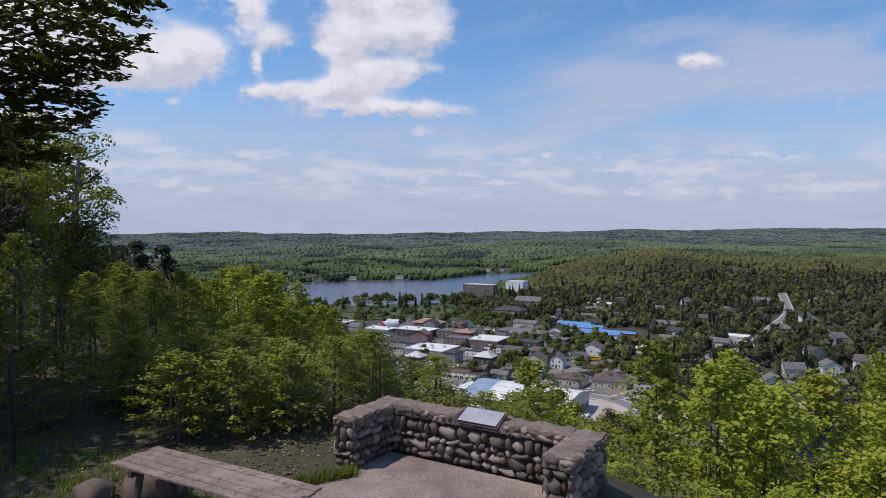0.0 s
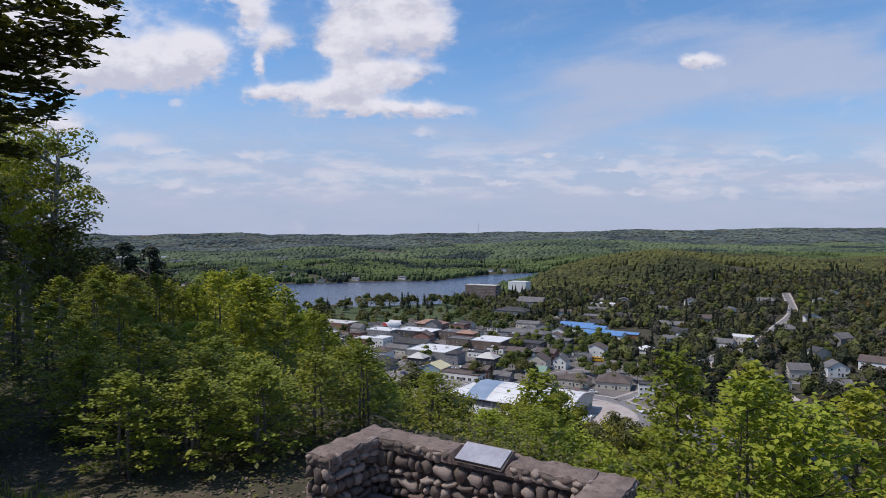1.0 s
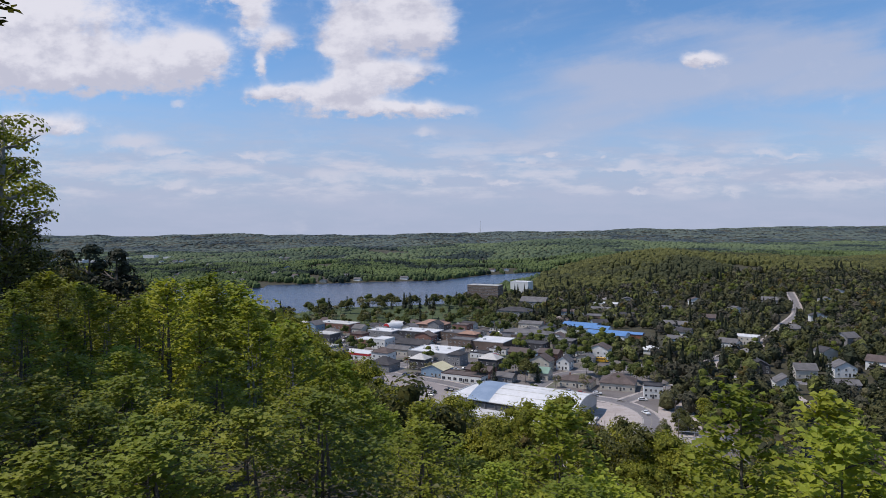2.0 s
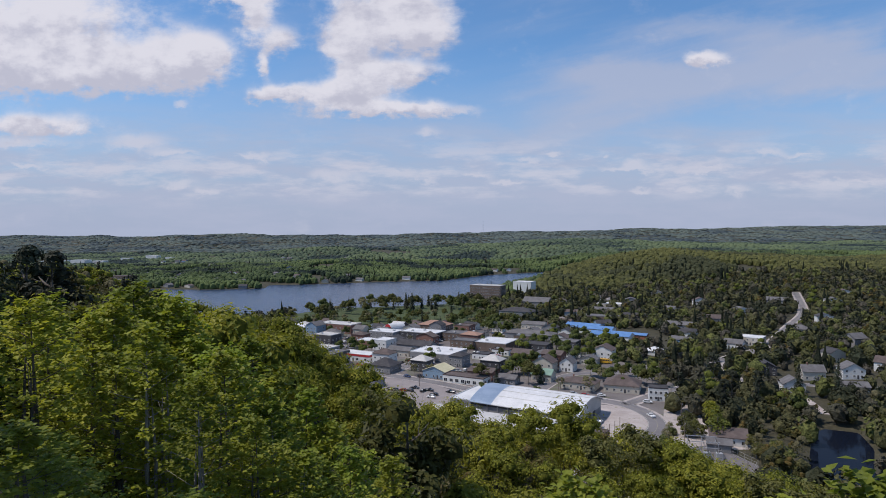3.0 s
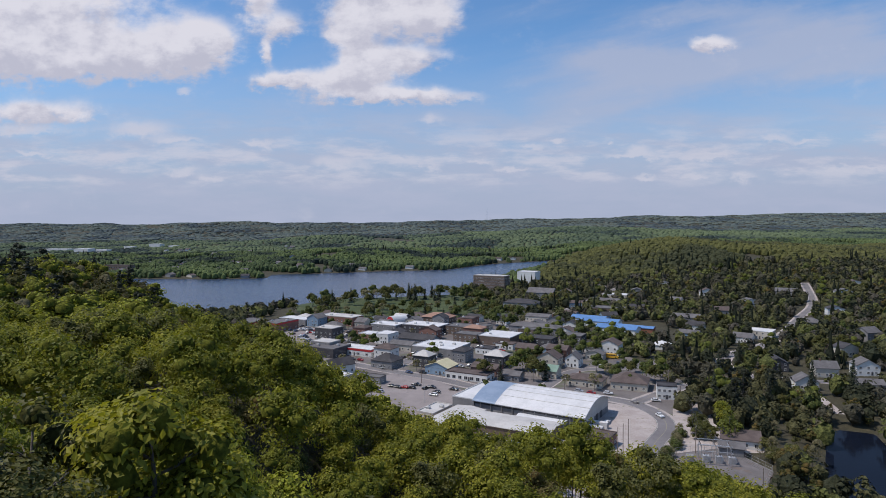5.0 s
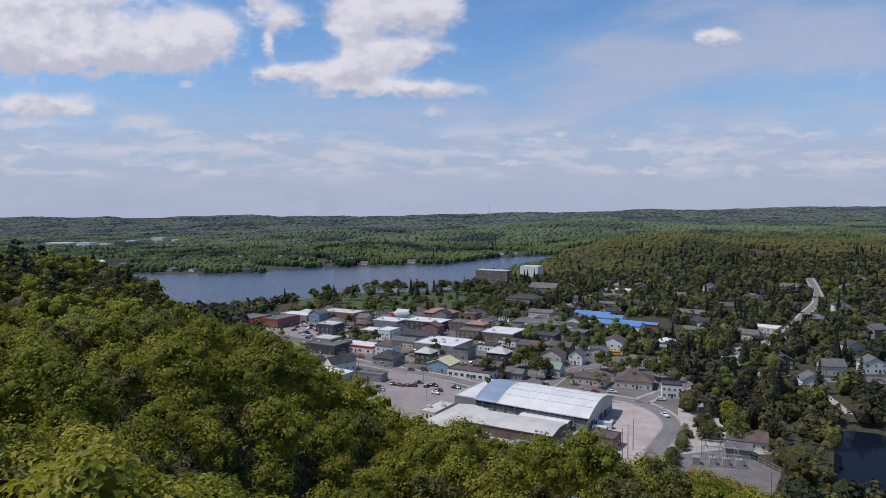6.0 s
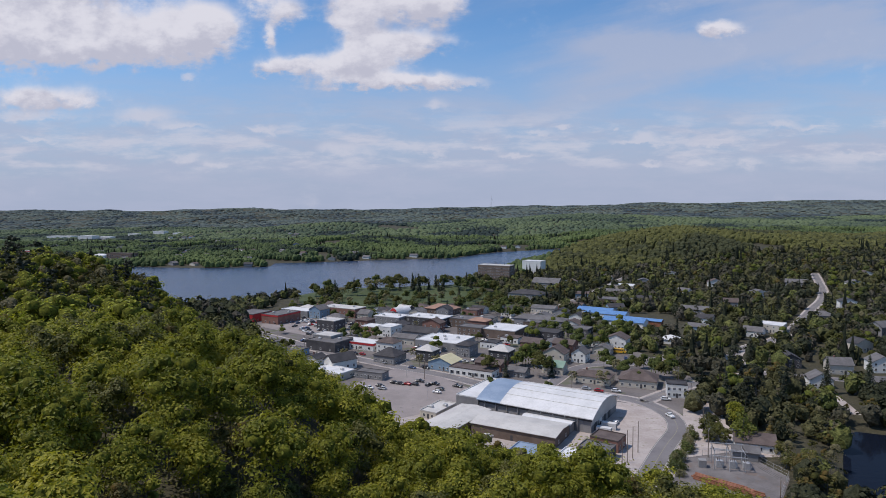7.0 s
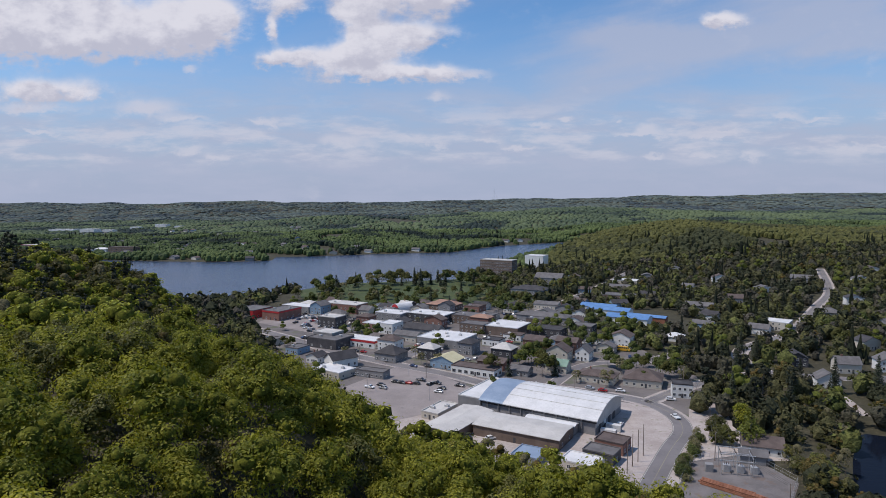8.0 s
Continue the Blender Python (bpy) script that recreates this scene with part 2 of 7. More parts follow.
M = {
    "forest_floor": material("forest_floor", (0.035, 0.032, 0.018), (0.065, 0.058, 0.03), 0.15, 0.95, 0.6, 12, world=True, spots=(0.5, 0.55, (0.10, 0.085, 0.055), 0.6)),
    "grass": material("grass", (0.045, 0.064, 0.020), (0.072, 0.092, 0.030), 0.06, 0.95, 0.4, 30, world=True, spots=(0.2, 0.58, (0.17, 0.15, 0.08), 0.5)),
    "gravel": material("gravel", (0.155, 0.115, 0.10), (0.345, 0.268, 0.24), 0.8, 0.95, 0.8, 40, world=True, spots=(26.0, 0.53, (0.10, 0.08, 0.072), 0.75)),
    "dirt": material("dirt", (0.33, 0.28, 0.25), (0.45, 0.395, 0.36), 0.12, 0.95, 0.4, 16, world=True, spots=(0.25, 0.6, (0.15, 0.155, 0.075), 0.7)),
    "asphalt": material("asphalt", (0.150, 0.138, 0.137), (0.205, 0.19, 0.188), 0.1, 0.92, 0.3, 30, world=True, spots=(0.35, 0.6, (0.11, 0.108, 0.105), 0.6)),
    "lot": material("lot", (0.225, 0.195, 0.182), (0.305, 0.265, 0.247), 0.07, 0.93, 0.3, 30, world=True, spots=(0.3, 0.6, (0.17, 0.16, 0.15), 0.6)),
    "yard": material("yard", (0.13, 0.118, 0.112), (0.20, 0.18, 0.172), 0.15, 0.95, 0.4, 16, world=True, spots=(0.2, 0.54, (0.17, 0.125, 0.10), 0.7)),
    "street": material("street", (0.115, 0.10, 0.094), (0.185, 0.165, 0.153), 0.05, 0.93, 0.3, 20, world=True, spots=(0.06, 0.52, (0.10, 0.11, 0.055), 0.7)),
    "concrete": material("concrete", (0.36, 0.34, 0.31), (0.46, 0.44, 0.40), 0.6, 0.9, 0.3, 12),
    "line": material("line", (0.40, 0.385, 0.34), (0.52, 0.50, 0.45), 2.0, 0.8, 0.1),
    "yellow_line": material("yellow_line", (0.27, 0.235, 0.15), (0.33, 0.29, 0.18), 2.0, 0.8, 0.1),
    "bark": material("bark", (0.09, 0.075, 0.06), (0.16, 0.14, 0.12), 2.0, 0.95, 0.8, 8),
    "grey_bark": material("grey_bark", (0.22, 0.20, 0.18), (0.34, 0.32, 0.29), 2.0, 0.95, 0.6, 8),
    "leaf_spring": foliage("leaf_spring", (0.262, 0.275, 0.028), (0.428, 0.412, 0.044), (0.192, 0.210, 0.026), 0.42),
    "leaf_bright": foliage("leaf_bright", (0.249, 0.256, 0.026), (0.373, 0.355, 0.042), (0.192, 0.212, 0.024), 0.45),
    "leaf_young": foliage("leaf_young", (0.268, 0.310, 0.036), (0.400, 0.416, 0.054), (0.206, 0.250, 0.032), 0.48),
    # the young leaf colour dimmed by a quarter: shade put into the colour
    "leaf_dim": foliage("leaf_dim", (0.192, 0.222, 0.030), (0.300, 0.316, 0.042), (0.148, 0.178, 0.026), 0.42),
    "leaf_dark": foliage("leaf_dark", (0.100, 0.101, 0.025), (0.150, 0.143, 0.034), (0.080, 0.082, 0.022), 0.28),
    # darkened copy of the leaf greens, with shade painted into the colour
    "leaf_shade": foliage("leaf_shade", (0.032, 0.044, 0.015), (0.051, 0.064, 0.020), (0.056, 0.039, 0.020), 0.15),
    "leaf_bud": foliage("leaf_bud", (0.200, 0.184, 0.090), (0.262, 0.232, 0.125), (0.162, 0.158, 0.066), 0.3),
    "leaf_russet": foliage("leaf_russet", (0.165, 0.138, 0.042), (0.205, 0.162, 0.055), (0.135, 0.130, 0.034), 0.3),
    "leaf_town": foliage("leaf_town", (0.088, 0.108, 0.030), (0.150, 0.172, 0.044), (0.070, 0.090, 0.028), 0.32),
    "leaf_lime": foliage("leaf_lime", (0.160, 0.185, 0.030), (0.240, 0.255, 0.042), (0.120, 0.142, 0.028), 0.36),
    "dead_leaf": foliage("dead_leaf", (0.10, 0.072, 0.052), (0.19, 0.145, 0.112), (0.14, 0.10, 0.076), 0.1),
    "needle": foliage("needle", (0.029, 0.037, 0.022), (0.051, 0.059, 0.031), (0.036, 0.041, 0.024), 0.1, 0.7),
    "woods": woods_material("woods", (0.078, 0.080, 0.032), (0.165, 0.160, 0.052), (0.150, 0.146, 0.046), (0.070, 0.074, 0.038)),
    # the next two carry haze in their colour: bluer, greyer, with low crisp
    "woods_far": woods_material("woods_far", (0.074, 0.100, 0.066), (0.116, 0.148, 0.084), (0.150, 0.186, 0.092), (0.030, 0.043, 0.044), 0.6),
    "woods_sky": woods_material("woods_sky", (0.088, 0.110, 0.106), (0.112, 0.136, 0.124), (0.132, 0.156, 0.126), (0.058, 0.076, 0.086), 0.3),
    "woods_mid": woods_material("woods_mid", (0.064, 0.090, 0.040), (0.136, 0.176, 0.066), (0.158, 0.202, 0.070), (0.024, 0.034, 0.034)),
    "lake": water_material("lake", (0.028, 0.045, 0.085), 0.5),
    # near-black colour imitates the reflection of the wooded banks
    "river": water_material("river", (0.007, 0.010, 0.018), 0.05),
    "stone_pale": material("stone_pale", (0.23, 0.18, 0.15), (0.34, 0.275, 0.23), 5.0, 0.85, 0.5, 5),
    "stone_grey": material("stone_grey", (0.085, 0.066, 0.055), (0.155, 0.122, 0.102), 5.0, 0.85, 0.5, 5),
    "stone_red": material("stone_red", (0.10, 0.068, 0.057), (0.16, 0.115, 0.096), 5.0, 0.85, 0.5, 5),
    "mortar": material("mortar", (0.040, 0.028, 0.022), (0.072, 0.051, 0.041), 3.0, 0.95, 0.8, 8),
    "cap": material("cap", (0.13, 0.095, 0.08), (0.235, 0.18, 0.152), 4.0, 0.95, 1.0, 9, spots=(14.0, 0.55, (0.09, 0.065, 0.055), 0.6)),
    "plaque": material("plaque", (0.33, 0.32, 0.35), (0.42, 0.41, 0.44), 3.0, 0.4, 0.05, 8, 0.2),
    "old_wood": material("old_wood", (0.17, 0.122, 0.102), (0.29, 0.222, 0.19), 2.0, 0.85, 0.6, 14, spots=(11.0, 0.54, (0.09, 0.06, 0.05), 0.75)),
    "dark_wood": material("dark_wood", (0.05, 0.04, 0.033), (0.09, 0.07, 0.06), 3.0, 0.85, 0.4),
    "black_metal": material("black_metal", (0.012, 0.012, 0.013), (0.03, 0.03, 0.03), 3.0, 0.5, 0.1),
    "glass": glass_material("glass"),
    "white_wall": material("white_wall", (0.66, 0.65, 0.61), (0.76, 0.75, 0.71), 0.3, 0.8, 0.1, 12),
    "cream_wall": material("cream_wall", (0.48, 0.44, 0.36), (0.56, 0.51, 0.43), 0.3, 0.85, 0.1, 12),
    "grey_wall": material("grey_wall", (0.21, 0.205, 0.205), (0.28, 0.275, 0.27), 0.3, 0.8, 0.1, 12),
    "dark_wall": material("dark_wall", (0.055, 0.053, 0.057), (0.09, 0.087, 0.09), 0.3, 0.75, 0.1, 12),
    "brown_wall": material("brown_wall", (0.13, 0.095, 0.075), (0.19, 0.14, 0.11), 0.3, 0.85, 0.2, 14),
    "brick_wall": material("brick_wall", (0.20, 0.105, 0.08), (0.28, 0.15, 0.115), 0.4, 0.9, 0.3, 14),
    "blue_wall": material("blue_wall", (0.20, 0.30, 0.40), (0.26, 0.36, 0.46), 0.3, 0.8, 0.1, 12),
    "red_paint": material("red_paint", (0.42, 0.03, 0.035), (0.52, 0.05, 0.05), 0.5, 0.5, 0.05, 10),
    "white_roof": material("white_roof", (0.55, 0.545, 0.53), (0.68, 0.67, 0.655), 0.12, 0.6, 0.1, 10, spots=(0.25, 0.62, (0.52, 0.49, 0.44), 0.5)),
    "pale_roof": material("pale_roof", (0.44, 0.42, 0.39), (0.56, 0.535, 0.495), 0.12, 0.7, 0.15, 12, spots=(0.3, 0.6, (0.40, 0.37, 0.33), 0.5)),
    "steel_roof": material("steel_roof", (0.26, 0.33, 0.42), (0.34, 0.41, 0.50), 0.15, 0.4, 0.05, 10, 0.3),
    "grey_roof": material("grey_roof", (0.105, 0.098, 0.096), (0.165, 0.156, 0.152), 0.25, 0.85, 0.2, 16),
    "dark_roof": material("dark_roof", (0.040, 0.038, 0.040), (0.072, 0.067, 0.068), 0.25, 0.85, 0.2, 16),
    "brown_roof": material("brown_roof", (0.085, 0.064, 0.057), (0.135, 0.104, 0.092), 0.25, 0.9, 0.25, 16),
    "terra_roof": material("terra_roof", (0.29, 0.17, 0.12), (0.36, 0.22, 0.16), 0.25, 0.85, 0.2, 14),
    "green_roof": material("green_roof", (0.16, 0.25, 0.19), (0.21, 0.31, 0.24), 0.3, 0.6, 0.1, 12),
    "yellow_roof": material("yellow_roof", (0.50, 0.45, 0.27), (0.58, 0.53, 0.34), 0.3, 0.7, 0.1, 12),
    "blue_roof": material("blue_roof", (0.10, 0.20, 0.40), (0.14, 0.27, 0.48), 0.3, 0.45, 0.05, 10),
    "rust": material("rust", (0.22, 0.09, 0.05), (0.32, 0.14, 0.08), 1.0, 0.8, 0.2, 10),
    "pole_wood": material("pole_wood", (0.16, 0.12, 0.095), (0.24, 0.19, 0.155), 1.0, 0.9, 0.3, 10),
    "steel": material("steel", (0.42, 0.42, 0.42), (0.55, 0.55, 0.55), 1.5, 0.5, 0.05, 8, 0.4),
    "wire": material("wire", (0.04, 0.04, 0.04), (0.07, 0.07, 0.07), 1.0, 0.6, 0.0),
    "tyre": material("tyre", (0.015, 0.015, 0.015), (0.03, 0.03, 0.03), 4.0, 0.9, 0.1),
}
for key, col in (("white", (0.72, 0.72, 0.70)), ("black", (0.02, 0.02, 0.023)), ("silver", (0.35, 0.36, 0.37)), ("red", (0.35, 0.02, 0.02)), ("blue", (0.04, 0.07, 0.16)), ("yellow", (0.65, 0.36, 0.03))):
    M["car_" + key] = material("car_" + key, col, tuple(min(1, v * 1.1) for v in col), 0.8, 0.25, 0.0, 8, 0.1, spec=0.6)

# ---------------------------------------------------------------- mesh helpers
def mesh_of(name, verts, faces, mats, index=None, smooth=False):
    me = bpy.data.meshes.new(name)
    me.from_pydata([tuple(v) for v in verts], [], [tuple(f) for f in faces])
    for m in mats:
        me.materials.append(m)
    if index is not None:
        me.polygons.foreach_set("material_index", np.asarray(index, dtype=np.int32))
    if smooth:
        me.polygons.foreach_set("use_smooth", np.ones(len(me.polygons), dtype=bool))
    me.update()
    return me


def big_mesh(name, verts, faces, mat, smooth=False):
    """A mesh from arrays: verts n x 3, faces m x k."""
    verts, faces = np.asarray(verts, np.float32), np.asarray(faces, np.int32)
    me = bpy.data.meshes.new(name)
    me.vertices.add(len(verts))
    me.vertices.foreach_set("co", verts.ravel())
    k = faces.shape[1]
    me.loops.add(faces.size)
    me.loops.foreach_set("vertex_index", faces.ravel())
    me.polygons.add(len(faces))
    me.polygons.foreach_set("loop_start", np.arange(0, faces.size, k, dtype=np.int32))
    me.polygons.foreach_set("loop_total", np.full(len(faces), k, dtype=np.int32))
    me.polygons.foreach_set("use_smooth", np.full(len(faces), smooth, dtype=bool))
    me.materials.append(mat)
    me.update(calc_edges=True)
    me.validate()
    return me


def finish(bm, name, mat, smooth=False):
    me = bpy.data.meshes.new(name)
    bmesh.ops.recalc_face_normals(bm, faces=bm.faces)
    for f in bm.faces:
        f.smooth = smooth
    bm.to_mesh(me)
    bm.free()
    me.materials.append(mat)
    return me


def part(name, bm, mat, parent, label="", m=None, smooth=False):
    """A bmesh, or a finished mesh, as one object under a thing or a part."""
    me = finish(bm, name, mat, smooth) if isinstance(bm, bmesh.types.BMesh) else bm
    ob = new(name, me)
    ob.parent = parent
    if m is not None:
        ob.matrix_basis = m
    return tagged(ob, label)


def thing(name, m, label, category, group="", kind=""):
    ob = new(name)
    ob.empty_display_size = 0.3
    ob.matrix_basis = m
    return tagged(ob, label, category, group, kind)


def add_box(bm, x0, y0, z0, x1, y1, z1, bevel=0.0, m=None):
    vs = [bm.verts.new((x, y, z)) for z in (z0, z1) for y in (y0, y1) for x in (x0, x1)]
    fs = [bm.faces.new([vs[i] for i in q]) for q in ((0, 2, 3, 1), (4, 5, 7, 6), (0, 1, 5, 4), (2, 6, 7, 3), (0, 4, 6, 2), (1, 3, 7, 5))]
    if bevel:
        edges = list({e for f in fs for e in f.edges})
        r = bmesh.ops.bevel(bm, geom=edges, offset=bevel, segments=1, affect="EDGES")
        vs = list({v for v in r["verts"]} | {v for v in vs if v.is_valid})
    if m is not None:
        bmesh.ops.transform(bm, matrix=m, verts=[v for v in vs if v.is_valid])
    return bm


def box(x0, y0, z0, x1, y1, z1, bevel=0.0):
    return add_box(bmesh.new(), x0, y0, z0, x1, y1, z1, bevel)


def add_tube(bm, points, radii, sides=6):
    """A tapered tube along points, closed at both ends."""
    rings = []
    for i, p in enumerate(points):
        p = Vector(p)
        a = Vector(points[max(i - 1, 0)])
        b = Vector(points[min(i + 1, len(points) - 1)])
        q = (b - a).to_track_quat("Z", "Y")
        rings.append([bm.verts.new(p + q @ Vector((radii[i] * math.cos(k * math.tau / sides), radii[i] * math.sin(k * math.tau / sides), 0))) for k in range(sides)])
    for r, s in zip(rings, rings[1:]):
        for k in range(sides):
            bm.faces.new((r[k], r[(k + 1) % sides], s[(k + 1) % sides], s[k]))
    bm.faces.new(list(reversed(rings[0])))
    bm.faces.new(rings[-1])
    return bm


def add_prism(bm, outline, y0, y1):
    """An outline in x, z drawn from y0 to y1."""
    a = [bm.verts.new((x, y0, z)) for x, z in outline]
    b = [bm.verts.new((x, y1, z)) for x, z in outline]
    n = len(outline)
    bm.faces.new(list(reversed(a)))
    bm.faces.new(b)
    for i in range(n):
        bm.faces.new((a[i], a[(i + 1) % n], b[(i + 1) % n], b[i]))
    return bm


# ---------------------------------------------------------------- the lie of the land
LAKE = [(-740, 1180), (-583, 1120), (-483, 1095), (-391, 1081), (-300, 1095), (-315, 1170), (-252, 1177), (-103, 1228), (3, 1247), (101, 1400), (251, 1505), (330, 1520),
        (310, 1425), (118, 1110), (56, 930), (8, 838), (-70, 815), (-137, 800), (-175, 735), (-215, 675), (-260, 640), (-330, 700), (-470, 860), (-740, 1010)]
RIVER = [(128, 215), (133, 240), (146, 262), (158, 281), (170, 296), (184, 290), (176, 268), (160, 245), (150, 215)]
FOOT = [(330, 60), (200, 140), (95, 212), (20, 250), (-42, 300), (-104, 365), (-185, 480), (-250, 590), (-420, 740), (-800, 940)]
TOWN_Z = 6.5
LOOKOUT_Z = 88.95


def smooth(a, b, x):
    t = np.clip((x - a) / (b - a), 0, 1)
    return t * t * (3 - 2 * t)


def edge_distance(x, y, pts, closed):
    best = np.full(np.shape(x), 1e9)
    sign = np.ones(np.shape(x))
    n = len(pts)
    for i in range(n if closed else n - 1):
        (ax, ay), (bx, by) = pts[i], pts[(i + 1) % n]
        dx, dy = bx - ax, by - ay
        t = np.clip(((x - ax) * dx + (y - ay) * dy) / (dx * dx + dy * dy), 0, 1)
        d = np.hypot(x - ax - t * dx, y - ay - t * dy)
        near = d < best
        sign = np.where(near, np.sign(dx * (y - ay) - dy * (x - ax)), sign)
        best = np.where(near, d, best)
    return best, sign


def inside(x, y, pts):
    odd = np.zeros(np.shape(x), bool)
    for (ax, ay), (bx, by) in zip(pts, pts[1:] + pts[:1]):
        if ay == by:
            continue
        odd ^= ((ay > y) != (by > y)) & (x < (bx - ax) * (y - ay) / (by - ay) + ax)
    return odd


def into(x, y, pts):
    """Distance from a shore, negative in the water."""
    d, _ = edge_distance(x, y, pts, True)
    return np.where(inside(x, y, pts), -d, d)


def waves(x, y, size, seed):
    """Smooth uneven ground, about -1 to 1."""
    out = np.zeros(np.shape(x))
    for k in range(5):
        a = seed * 1.7 + k * 2.39996
        f = (0.6 + 0.35 * k) * math.tau / size
        out = out + np.sin((x * math.cos(a) + y * math.sin(a)) * f + seed * 3.1 + k * 1.3 + 0.8 * np.sin((x * math.sin(a) - y * math.cos(a)) * f * 0.7 + k)) / (1.2 + 0.5 * k)
    return out / 2.2


def land(x, y):
    """Height of the ground, metres over the lake."""
    x, y = np.asarray(x, float), np.asarray(y, float)
    d, side = edge_distance(x, y, FOOT, False)
    s = np.where(side > 0, d, -d)
    # town flat, falling to the lake
    z = TOWN_Z - 3.2 * smooth(540, 640, y) + 0 * x
    out = smooth(0, 60, -s)
    # wooded hills beyond
    far = smooth(520, 800, y)
    z = z + 33 * np.exp(-((x - 405) / 205) ** 2 - ((y - 1150) / 260) ** 2)
    z = z + (14 + 5 * waves(x, y, 500, 1)) * smooth(280, 760, x) * smooth(380, 900, y) * (1 - 0.6 * smooth(1150, 1600, y))
    z = z + 14 * smooth(210, 420, x) * smooth(200, 330, y)
    z = z + 32 * np.exp(-((x - 260) / 720) ** 2 - ((y - 2400) / 430) ** 2) + 12 * smooth(1350, 2100, y) * smooth(-1200, 200, x) + 20 * np.exp(-((x + 420) / 260) ** 2 - ((y - 2250) / 200) ** 2)
    z = z + 14 * np.exp(-((x + 260) / 160) ** 2 - ((y - 1560) / 190) ** 2)
    z = z + (58 + 12 * smooth(-2600, 0, x) + 16 * smooth(0, 2800, x)) * smooth(2900, 4600, y) + (22 * smooth(-500, -1600, x) - 12 * np.exp(-((x - 1200) / 700) ** 2)) * smooth(3300, 4600, y) + (9 * waves(x, y, 900, 2) + 5 * waves(x, y, 330, 3)) * smooth(1300, 3200, y) * (1 + 0.4 * smooth(3600, 4600, y))
    z = z + 2.0 * waves(x, y, 160, 4) * far
    # the hill above the town
    prof = np.interp(s, [0, 30, 60, 85, 101, 130, 156, 220, 600], [0, 9, 26, 43, 51, 54, 57, 62, 70])
    prof = prof * (1 - 0.29 * smooth(-38, -4, x)) * (1 - 0.75 * smooth(20, 160, x) * smooth(60, 140, y + 0.2 * x))
    prof = prof - 7 * smooth(-90, -170, x) * smooth(60, 110, prof + 60)
    prof = prof + (25 * np.exp(-((x + 190) / 62) ** 2 - ((y - 425) / 80) ** 2) - 9 * smooth(-270, -350, x)) * smooth(0, 40, s)
    hill = TOWN_Z + prof + 2.2 * waves(x, y, 60, 5) * smooth(10, 50, s)
    z = np.where(s > 0, np.maximum(z * 0 + TOWN_Z, hill), z)
    # the knoll of the lookout
    ax, ay, bx, by = -1.5, 4.6, -62.0, 50.0
    dx, dy = bx - ax, by - ay
    t = np.clip(((x - ax) * dx + (y - ay) * dy) / (dx * dx + dy * dy), 0, 1)
    r = np.hypot(x - ax - t * dx, y - ay - t * dy)
    behind = (dx * (y - ay) - dy * (x - ax) > 0) | ((t == 0) & (y < 4.6 - 0.3 * (x + 1.5)))
    r = np.where(behind, np.minimum(r, 9 + 0.15 * r), r)
    knoll = LOOKOUT_Z - 0.70 * np.maximum(r - 11.6 + 2.6 * smooth(1.0, 4.5, x), 0) + 0.12 * waves(x, y, 9, 6) * smooth(7, 14, r)
    z = np.maximum(z, knoll)
    # water beds
    w = into(x, y, LAKE)
    z = np.where(w < 45, np.minimum(z, np.maximum(-4, 0.11 * w + 0.1)), z)
    r2 = into(x, y, RIVER)
    z = np.where(r2 < 14, np.minimum(z, np.maximum(2.0, 3.9 + 0.24 * r2)), z)
    return z


def ground_at(x, y):
    return float(land(np.array([x]), np.array([y]))[0])


def make_ground():
    xs = np.concatenate([np.linspace(-4200, -900, 26)[:-1], np.linspace(-900, -260, 34)[:-1], np.linspace(-260, -40, 56)[:-1], np.linspace(-40, 40, 64)[:-1],
                         np.linspace(40, 300, 62)[:-1], np.linspace(300, 900, 34)[:-1], np.linspace(900, 4200, 26)])
    ys = np.concatenate([np.linspace(-600, -20, 18)[:-1], np.linspace(-20, 60, 64)[:-1], np.linspace(60, 350, 70)[:-1], np.linspace(350, 900, 74)[:-1],
                         np.linspace(900, 1700, 44)[:-1], np.linspace(1700, 4930, 60)])
    gx, gy = np.meshgrid(xs, ys)
    v = np.stack([gx, gy, land(gx, gy)], -1).reshape(-1, 3)
    n, m = len(xs), len(ys)
    i = (np.arange(m - 1)[:, None] * n + np.arange(n - 1)[None, :]).ravel()
    return tagged(new("ground", big_mesh("ground", v, np.stack([i, i + 1, i + n + 1, i + n], 1), M["forest_floor"], True)), "wooded brown and green ground of hills round a lake town", "ground", kind="structure")


make_ground()


def sheet(name, pts, z, mat, label, category):
    bm = bmesh.new()
    bm.faces.new([bm.verts.new((x, y, z)) for x, y in pts])
    bmesh.ops.triangulate(bm, faces=bm.faces)
    bmesh.ops.recalc_face_normals(bm, faces=bm.faces)
    if sum(f.normal.z for f in bm.faces) < 0:
        bmesh.ops.reverse_faces(bm, faces=bm.faces)
    me = bpy.data.meshes.new(name)
    bm.to_mesh(me)
    bm.free()
    me.materials.append(mat)
    return tagged(new(name, me), label, category, kind="structure")


sheet("water", [(-900, 950), (-230, 590), (80, 780), (360, 1380), (360, 1570), (-900, 1300)], 0.0, M["lake"], "dark blue lake rippled by the wind", "lake")
sheet("water", [(120, 205), (126, 240), (164, 306), (194, 294), (160, 205)], 3.9, M["river"], "still dark river below wooded banks", "river")


